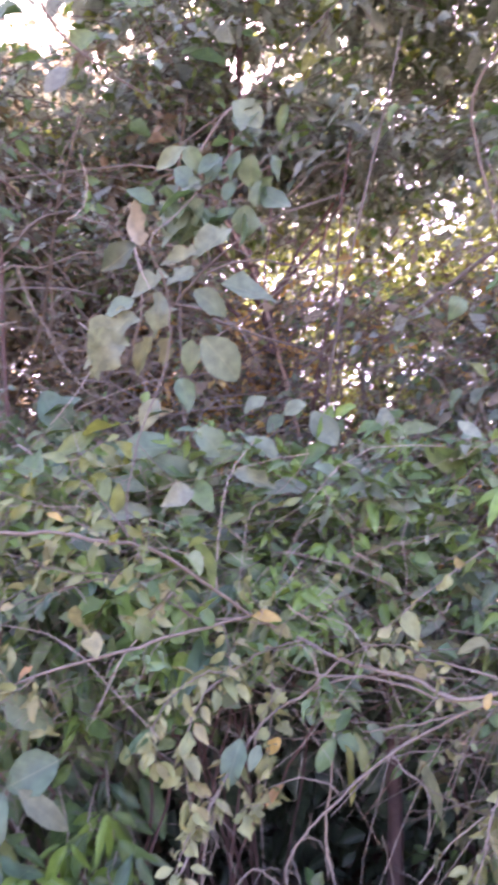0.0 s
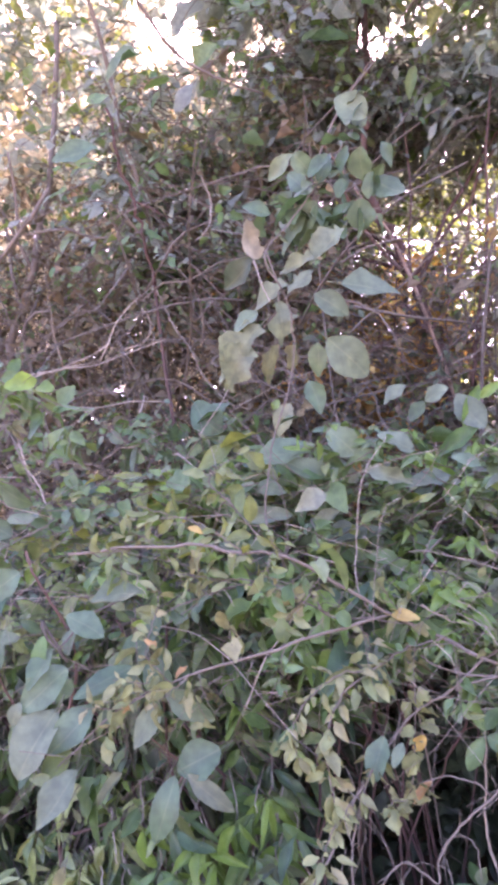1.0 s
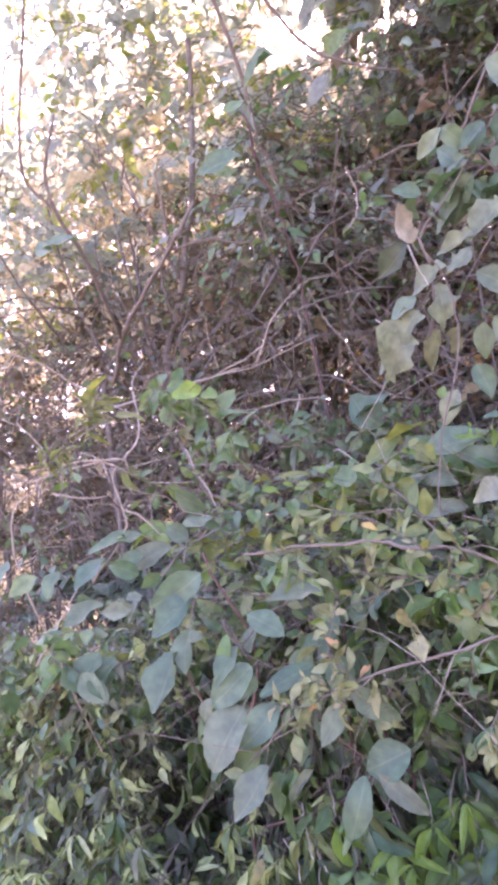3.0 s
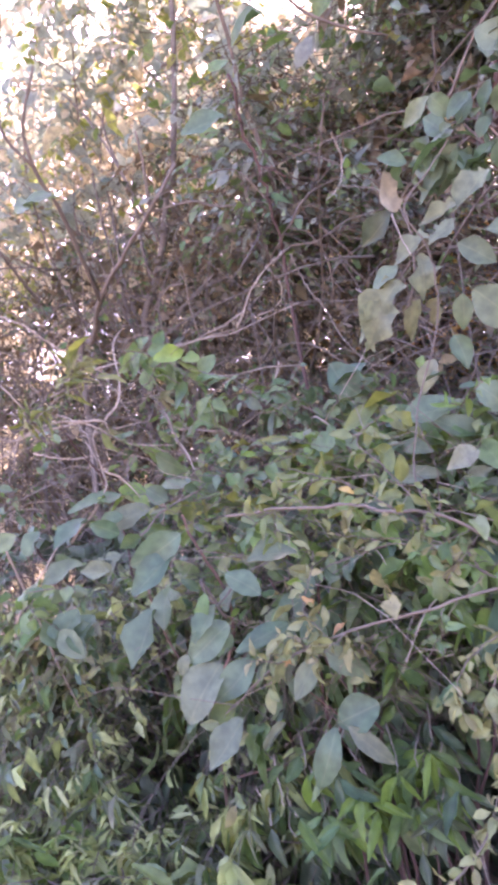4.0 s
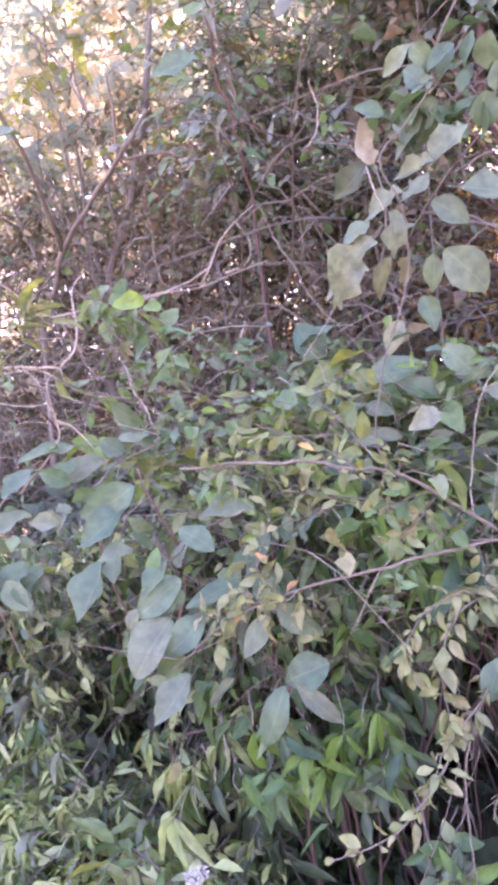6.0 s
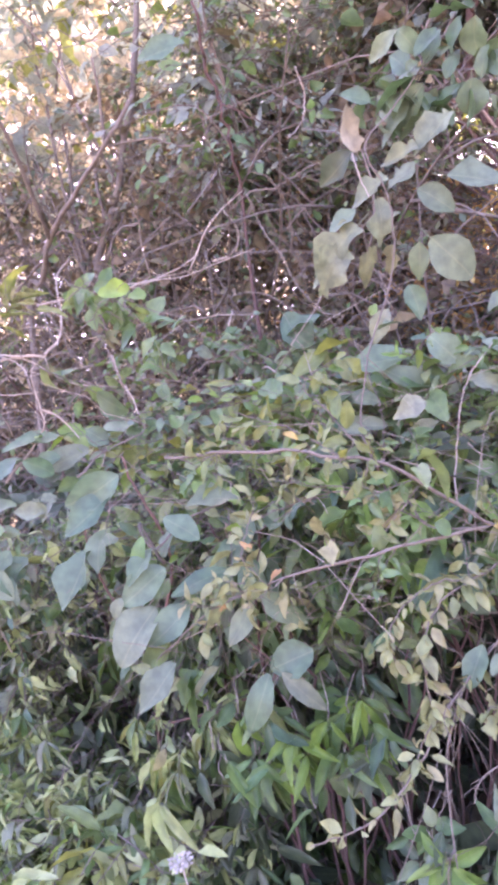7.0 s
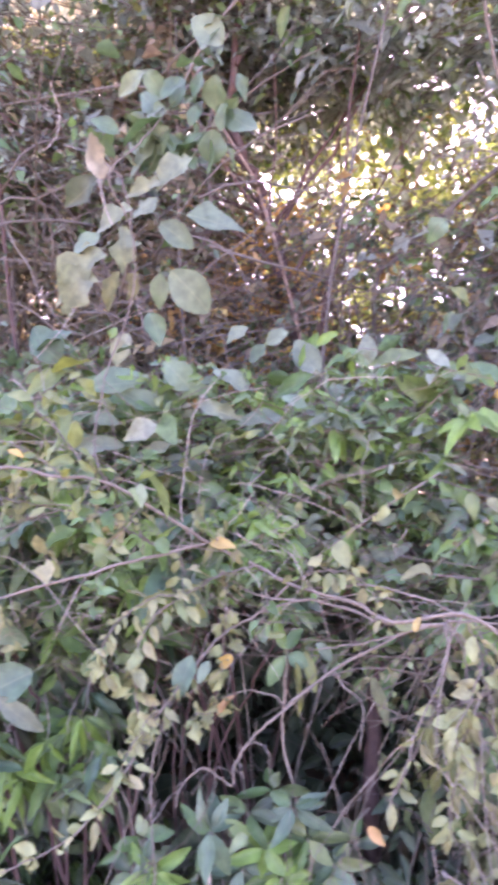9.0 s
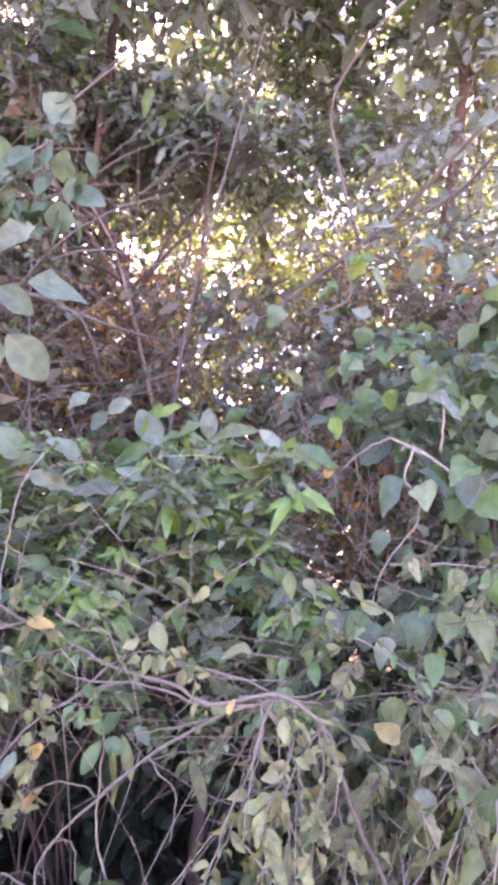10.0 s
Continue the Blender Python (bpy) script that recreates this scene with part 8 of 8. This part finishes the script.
stem(rightvine, "vine_stem", [(0.764, 2.179, 2.480), (0.823, 2.165, 2.250), (0.850, 2.171, 2.069), (0.739, 2.157, 1.997)], 0.0022, 0.003, DULL)
stem(rightvine, "vine_stem", [(0.930, 2.092, 1.606), (0.857, 2.161, 1.572), (0.795, 2.226, 1.509)], 0.004, 0.0018, STRAW)
leaf(rightvine, (0.628, 2.064, 1.999), (0.584, 2.062, 1.944), 0.061, "heart", TEAL, (0.31, -0.72, 0.33))
leaf(rightvine, (0.872, 2.049, 1.928), (0.855, 2.066, 1.865), 0.070, "heart", TEAL, (0.26, -0.85, 0.25))
leaf(rightvine, (0.880, 2.039, 1.958), (0.831, 2.037, 1.985), 0.043, "heart", PALE, (-0.07, -0.74, 0.32))
leaf(rightvine, (1.041, 2.048, 1.721), (1.123, 1.992, 1.637), 0.095, "heart", PALE, (0.4, -0.71, 0.44))
leaf(rightvine, (1.034, 2.048, 1.738), (0.974, 2.047, 1.699), 0.055, "heart", GREEN, (0.44, -0.88, 0.64))
leaf(rightvine, (0.996, 2.053, 1.773), (1.056, 2.024, 1.799), 0.055, "heart", GREEN, (0.46, -0.87, 0.25))
leaf(rightvine, (0.886, 2.083, 1.749), (0.849, 2.082, 1.700), 0.070, "heart", GREEN, (0.16, -0.85, 0.58))
leaf(rightvine, (0.933, 2.073, 1.746), (0.948, 2.082, 1.680), 0.055, "heart", BRIGHT, (-0.19, -0.92, 0.78))
leaf(rightvine, (0.940, 2.096, 1.490), (0.890, 2.060, 1.377), 0.068, "heart", TEAL, (0.05, -0.73, 0.48))
leaf(rightvine, (0.769, 2.115, 1.674), (0.779, 2.112, 1.605), 0.046, "heart", BRIGHT, (-0.14, -0.83, 0.52))
leaf(rightvine, (0.823, 2.076, 1.852), (0.790, 2.088, 1.830), 0.046, "heart", GREEN, (-0.23, -0.73, 0.43))
leaf(rightvine, (1.072, 2.060, 1.378), (1.125, 2.019, 1.400), 0.077, "heart", GREEN, (-0.22, -0.89, 0.41))
leaf(rightvine, (1.090, 2.055, 1.426), (1.077, 2.060, 1.459), 0.052, "heart", GREEN, (0.04, -0.86, 0.32))
leaf(rightvine, (1.200, 2.008, 1.612), (1.169, 2.028, 1.535), 0.061, "ragged", BLUISH, (0.27, -1.0, 0.52))
leaf(rightvine, (1.173, 2.025, 1.375), (1.113, 2.047, 1.328), 0.086, "heart", DARK, (-0.15, -0.85, 0.36))
leaf(rightvine, (0.995, 2.081, 1.348), (1.019, 2.059, 1.316), 0.037, "heart", PALE, (0.03, -0.93, 0.77))
leaf(rightvine, (0.900, 2.103, 1.334), (0.883, 2.079, 1.271), 0.052, "heart", TEAL, (0.1, -1.1, 0.2))
leaf(rightvine, (1.173, 2.010, 1.678), (1.152, 2.012, 1.712), 0.046, "heart", OLIVE, (0.07, -0.96, 0.35))
leaf(rightvine, (0.904, 2.088, 1.173), (0.890, 2.079, 1.111), 0.055, "heart", BLUISH, (-0.0, -0.98, 0.42))
leaf(rightvine, (0.981, 2.058, 1.103), (0.962, 2.004, 1.022), 0.089, "heart", TEAL, (-0.13, -0.92, 0.34))
leaf(rightvine, (1.062, 2.034, 1.096), (1.038, 2.020, 1.038), 0.092, "heart", TEAL, (-0.19, -0.87, 0.8))
leaf(rightvine, (1.134, 2.012, 1.104), (1.138, 1.964, 0.978), 0.077, "heart", TEAL, (0.25, -0.84, 0.31))
leaf(rightvine, (1.075, 1.978, 0.882), (1.070, 1.900, 0.779), 0.092, "heart", TEAL, (0.39, -1.03, 0.52))
leaf(rightvine, (0.889, 2.027, 0.875), (0.860, 1.993, 0.783), 0.077, "heart", GREEN, (-0.15, -0.72, 0.41))
leaf(rightvine, (0.967, 1.987, 0.810), (1.005, 1.922, 0.773), 0.070, "heart", GREEN, (-0.14, -0.73, 0.54))
leaf(rightvine, (0.849, 2.084, 1.080), (0.821, 2.042, 1.012), 0.077, "heart", TEAL, (0.22, -0.9, 0.59))
leaf(rightvine, (0.819, 2.093, 1.096), (0.763, 2.063, 1.056), 0.077, "heart", TEAL, (-0.19, -0.92, 0.76))
leaf(rightvine, (0.756, 2.105, 1.113), (0.697, 2.060, 1.013), 0.092, "heart", BLUISH, (0.33, -0.86, 0.42))
leaf(rightvine, (0.629, 2.125, 1.147), (0.590, 2.089, 1.074), 0.086, "heart", TEAL, (0.18, -0.67, 0.67))
leaf(rightvine, (0.690, 2.108, 1.083), (0.653, 2.099, 1.006), 0.083, "heart", TEAL, (0.32, -0.62, 0.16))
leaf(rightvine, (0.594, 2.122, 1.117), (0.542, 2.110, 1.072), 0.061, "heart", TEAL, (0.1, -0.85, 0.69))
leaf(rightvine, (0.672, 2.114, 1.762), (0.646, 2.073, 1.823), 0.049, "heart", OLIVE, (0.29, -0.65, 0.72))
leaf(rightvine, (0.924, 2.091, 1.237), (0.975, 2.080, 1.300), 0.046, "heart", DARK, (-0.15, -0.88, 0.07))
leaf(rightvine, (0.734, 2.046, 0.846), (0.695, 2.008, 0.785), 0.077, "heart", TEAL, (0.16, -0.72, 0.76))
leaf(rightvine, (0.807, 2.026, 0.819), (0.815, 2.003, 0.753), 0.070, "heart", TEAL, (0.01, -0.81, 0.77))
leaf(rightvine, (1.038, 2.302, 2.338), (0.948, 2.320, 2.368), 0.055, "ragged", BLUISH, (0.34, -0.85, 0.49))
leaf(rightvine, (1.114, 2.325, 2.227), (1.109, 2.356, 2.159), 0.081, "broad", BLUISH, (0.39, -0.99, 0.39))
leaf(rightvine, (1.183, 2.294, 2.252), (1.110, 2.293, 2.293), 0.055, "ragged", BLUISH, (-0.17, -0.91, 0.56))
leaf(rightvine, (1.219, 2.291, 2.230), (1.248, 2.284, 2.130), 0.081, "ragged", BLUISH, (-0.22, -1.02, 0.35))
leaf(rightvine, (1.322, 2.276, 2.164), (1.361, 2.295, 2.073), 0.074, "ragged", BLUISH, (0.48, -0.72, 0.51))
leaf(rightvine, (1.101, 1.708, 2.327), (1.140, 1.646, 2.332), 0.052, "ragged", BLUISH, (0.07, -1.0, 0.25))
leaf(rightvine, (1.147, 2.291, 2.291), (1.194, 2.271, 2.243), 0.055, "ragged", BLUISH, (0.01, -0.82, 0.53))
leaf(rightvine, (0.893, 2.376, 2.233), (0.965, 2.337, 2.256), 0.062, "ragged", GREEN, (-0.29, -0.86, 0.69))
leaf(rightvine, (0.968, 2.369, 2.208), (1.017, 2.342, 2.138), 0.055, "ragged", GREEN, (-0.07, -0.83, 1.05))
leaf(rightvine, (0.855, 2.406, 2.164), (0.777, 2.425, 2.143), 0.062, "ragged", GREEN, (0.04, -0.8, 0.81))
leaf(rightvine, (1.012, 2.093, 2.739), (1.048, 2.112, 2.676), 0.066, "ragged", OLIVE, (-0.27, -0.83, 0.46))
leaf(rightvine, (0.930, 2.357, 2.265), (0.893, 2.393, 2.179), 0.055, "ragged", BRIGHT, (0.43, -0.83, 0.75))
leaf(rightvine, (0.870, 1.699, 1.160), (0.850, 1.678, 1.089), 0.057, "heart", TEAL, (0.21, -0.88, 0.63))
leaf(rightvine, (0.951, 1.677, 1.166), (0.930, 1.663, 1.101), 0.059, "heart", GREEN, (0.0, -0.78, 0.61))
leaf(rightvine, (1.007, 1.659, 1.167), (1.002, 1.594, 1.089), 0.061, "heart", GREEN, (-0.21, -0.71, 0.81))
leaf(rightvine, (0.811, 1.672, 0.987), (0.788, 1.654, 0.915), 0.057, "heart", GREEN, (0.04, -0.9, 0.55))
leaf(rightvine, (0.898, 1.644, 0.967), (0.903, 1.617, 0.902), 0.059, "heart", GREEN, (0.02, -0.8, 0.4))
leaf(rightvine, (0.942, 1.637, 0.986), (0.916, 1.618, 0.922), 0.053, "heart", GREEN, (-0.17, -0.85, 0.61))
leaf(rightvine, (0.998, 1.624, 1.005), (0.994, 1.604, 0.923), 0.061, "heart", TEAL, (0.01, -0.84, 0.35))
leaf(rightvine, (0.913, 1.670, 1.076), (0.884, 1.633, 1.013), 0.053, "heart", GREEN, (0.07, -0.87, 0.89))
leaf(rightvine, (0.755, 1.725, 1.167), (0.722, 1.688, 1.111), 0.045, "heart", GREEN, (0.26, -0.88, 0.7))
leaf(rightvine, (0.940, 1.594, 0.860), (0.901, 1.540, 0.806), 0.055, "heart", WITHERED, (-0.02, -0.97, 0.56))
leaf(rightvine, (0.986, 1.564, 0.825), (0.960, 1.539, 0.760), 0.057, "heart", GREEN, (0.11, -0.95, 0.73))
leaf(rightvine, (0.856, 1.600, 0.816), (0.825, 1.577, 0.771), 0.045, "heart", PALE, (-0.16, -0.77, 0.53))
leaf(rightvine, (0.813, 1.703, 1.111), (0.779, 1.684, 1.047), 0.045, "heart", PALE, (-0.13, -0.75, 0.72))
leaf(rightvine, (0.984, 1.680, 1.259), (0.946, 1.654, 1.201), 0.049, "heart", GREEN, (0.11, -0.7, 0.41))
leaf(rightvine, (1.042, 1.660, 1.259), (1.037, 1.627, 1.189), 0.047, "heart", GREEN, (-0.66, -1.08, 0.56))

snag = plant("tree_stump", (0.304, 2.185, 0.000), "red-brown bare trunk in the hollow under the shrub", "trunk")
# trunk darkened in colour for the shade of the hollow
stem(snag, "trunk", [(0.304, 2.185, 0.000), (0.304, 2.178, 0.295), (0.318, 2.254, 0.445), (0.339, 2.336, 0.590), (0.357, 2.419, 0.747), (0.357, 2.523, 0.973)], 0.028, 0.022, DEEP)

bough = plant("leaning_tree", (0.438, 3.622, 0.000), "thin leaning grey trunk behind the climbers", "tree")
stem(bough, "trunk", [(0.438, 3.622, 0.000), (0.431, 3.655, 2.003), (0.562, 3.539, 2.307), (0.846, 3.365, 2.481), (1.223, 3.109, 2.692), (1.440, 2.850, 2.859), (1.590, 2.601, 2.974), (1.701, 2.362, 3.051)], 0.014, 0.009, DULL)
stem(bough, "limb", [(1.130, 3.189, 2.632), (1.400, 2.841, 2.669), (1.486, 2.670, 2.714), (1.537, 2.513, 2.741)], 0.007, 0.005, DULL)
stem(bough, "limb", [(1.105, 3.198, 2.623), (1.006, 3.137, 2.972), (0.972, 3.001, 3.221), (1.107, 2.849, 3.405), (1.256, 2.740, 3.496)], 0.008, 0.005, DULL)

sapling = plant("sapling", (0.150, 3.480, 0.000), "thin tan-barked sapling in front of the sunlit trees", "tree")
stem(sapling, "trunk", [(0.150, 3.480, 0.000), (0.115, 3.470, 1.500), (0.067, 3.440, 1.932), (0.010, 3.420, 2.250), (-0.036, 3.400, 2.488), (-0.110, 3.390, 2.750), (-0.260, 3.380, 3.050), (-0.420, 3.360, 3.420)], 0.0115, 0.006, TAN)
stem(sapling, "limb", [(-0.036, 3.400, 2.488), (-0.030, 3.420, 2.700), (0.020, 3.450, 3.050), (0.030, 3.467, 3.954)], 0.007, 0.004, DEEP)
stem(sapling, "limb", [(0.010, 3.420, 2.250), (-0.120, 3.430, 2.420), (-0.280, 3.440, 2.560), (-0.520, 3.450, 2.900)], 0.006, 0.003, DEEP)
stem(sapling, "limb", [(0.152, 3.464, 1.905), (0.231, 3.432, 2.243), (0.332, 3.400, 2.613), (0.379, 3.379, 2.970), (0.470, 3.350, 3.399)], 0.010, 0.005, DEEP)
stem(sapling, "limb", [(0.181, 3.468, 2.111), (0.360, 3.415, 2.403), (0.563, 3.383, 2.699), (0.720, 3.350, 2.900)], 0.006, 0.0025, DEEP)
stem(sapling, "limb", [(0.332, 3.400, 2.613), (0.260, 3.420, 2.800), (0.240, 3.440, 3.060)], 0.004, 0.002, DEEP)
stem(sapling, "limb", [(-0.097, 3.426, 1.852), (-0.155, 3.407, 2.241), (-0.110, 3.376, 2.518), (-0.177, 3.358, 2.882)], 0.005, 0.002, DEEP)
bare_twigs(sapling, random.Random(83), (-0.35, 1.0, 2.9, 3.2, 1.5, 2.7), 60, 0.5, 0.0022, DEEP, 0.9)
bare_twigs(sapling, random.Random(84), (0.5, 1.7, 2.6, 3.1, 1.3, 2.2), 50, 0.5, 0.0022, DULL, 0.4)

lefttree = plant("leaning_tree", (-2.628, 2.884, 0.000), "crooked brown trunk with forked twigs in the tangle", "tree")
stem(lefttree, "trunk", [(-2.628, 2.884, 0.000), (-2.628, 2.884, 2.271), (-2.465, 2.838, 2.469), (-2.241, 2.702, 2.622), (-1.968, 2.611, 2.740), (-1.662, 2.520, 2.863), (-1.488, 2.540, 3.047)], 0.02, 0.009, DULL)
stem(lefttree, "limb", [(-1.662, 2.520, 2.863), (-1.609, 2.448, 3.041), (-1.572, 2.379, 3.176)], 0.009, 0.005, DULL)
stem(lefttree, "limb", [(-1.662, 2.520, 2.863), (-1.493, 2.637, 2.886), (-1.390, 2.725, 2.855), (-1.203, 2.846, 2.841)], 0.007, 0.004, DULL)
stem(lefttree, "limb", [(-1.376, 3.238, 0.000), (-1.319, 3.184, 2.470), (-1.248, 3.074, 2.832), (-1.222, 2.916, 3.148), (-1.216, 2.771, 3.367), (-1.160, 2.618, 3.598), (-1.117, 2.412, 3.839), (-1.068, 2.305, 3.964)], 0.012, 0.008, DULL)
stem(lefttree, "limb", [(-1.222, 2.916, 3.148), (-1.145, 3.027, 3.026), (-1.010, 3.123, 2.966)], 0.008, 0.004, DULL)
stem(lefttree, "limb", [(-2.241, 2.702, 2.622), (-2.023, 2.304, 2.904), (-1.955, 2.102, 3.052), (-1.908, 2.024, 3.203), (-1.766, 1.990, 3.398)], 0.012, 0.006, DULL)
stem(lefttree, "limb", [(-1.955, 2.102, 3.052), (-1.970, 1.947, 3.203), (-1.759, 1.836, 3.540), (-1.568, 1.751, 3.772)], 0.008, 0.005, DULL)
stem(lefttree, "limb", [(-0.753, 2.057, 3.486), (-0.721, 2.199, 3.362), (-0.666, 2.323, 3.251), (-0.544, 2.440, 3.166), (-0.427, 2.609, 3.162)], 0.009, 0.004, DULL)
leaf(cluster, (-1.010, 1.647, 1.770), (-1.026, 1.620, 1.787), 0.017, "lance", WITHERED, (-0.17, -0.85, 0.62))
leaf(cluster, (-1.010, 1.647, 1.770), (-1.020, 1.624, 1.748), 0.015, "lance", WITHERED, (0.23, -0.84, 0.49))
leaf(cluster, (-1.010, 1.647, 1.770), (-0.978, 1.664, 1.803), 0.015, "lance", WITHERED, (-0.14, -0.8, -0.06))
leaf(cluster, (-1.010, 1.647, 1.770), (-0.976, 1.675, 1.767), 0.017, "lance", WITHERED, (0.03, -0.95, 0.77))
leaf(cluster, (-1.010, 1.647, 1.770), (-0.987, 1.654, 1.740), 0.015, "lance", WITHERED, (0.1, -0.88, 0.41))
# star of canopy leaves, its pale colour standing for sunlight on them
leaf(sapling, (0.462, 2.887, 3.226), (0.373, 2.912, 3.164), 0.045, "lance", PALE, (0.06, -0.91, 1.02))
leaf(sapling, (0.470, 2.884, 3.231), (0.509, 2.843, 3.237), 0.034, "lance", PALE, (0.5, -0.87, 0.44))
leaf(sapling, (0.465, 2.884, 3.231), (0.432, 2.843, 3.260), 0.039, "lance", PALE, (0.54, -0.86, 0.45))
leaf(sapling, (0.474, 2.890, 3.221), (0.484, 2.902, 3.175), 0.034, "lance", PALE, (-0.16, -0.74, 0.4))

darktree = plant("leaning_tree", (-1.149, 2.859, 0.000), "thin dark brown leaning trunk with forked limbs in the thicket", "tree")
stem(darktree, "trunk", [(-1.149, 2.859, 0.000), (-1.099, 2.859, 0.900), (-1.135, 2.823, 2.417), (-1.109, 2.765, 2.589), (-1.105, 2.687, 2.750), (-1.086, 2.612, 2.899), (-1.093, 2.527, 3.022), (-1.076, 2.487, 3.094), (-1.058, 2.405, 3.215)], 0.0085, 0.006, DEEP, 7, 0.006, 5)
stem(darktree, "limb", [(-1.086, 2.612, 2.899), (-1.023, 2.672, 2.856), (-0.955, 2.733, 2.809)], 0.0050, 0.0025, DEEP, 6, 0.003, 5)
stem(darktree, "limb", [(-1.105, 2.687, 2.750), (-1.185, 2.556, 2.895), (-1.356, 2.451, 2.880), (-1.502, 2.376, 2.821)], 0.0045, 0.0022, DULL, 6, 0.003, 5)
stem(darktree, "limb", [(-1.131, 2.810, 2.456), (-1.062, 2.812, 2.538), (-1.020, 2.892, 2.389), (-0.934, 2.986, 2.227)], 0.0030, 0.0015, DULL, 6, 0.003, 5)
stem(darktree, "limb", [(-1.131, 2.810, 2.456), (-1.279, 2.737, 2.426), (-1.353, 2.720, 2.351), (-1.418, 2.719, 2.231)], 0.0030, 0.0015, DULL, 6, 0.003, 5)
bare_twigs(darktree, random.Random(89), (-1.65, -0.65, 2.3, 2.8, 1.6, 2.6), 70, 0.4, 0.0014, TWIG, 0.5)

flower = plant("white_flower", (-0.532, 1.169, 0), "small white flower head on a thin stalk", "flower")
stem(flower, "stalk", [(-0.532, 1.169, 0), (-0.512, 1.189, 0.378), (-0.532, 1.169, 0.631)], 0.002, 0.0015, STRAW)
flower_head(flower, (-0.532, 1.169, 0.631), 0.024)
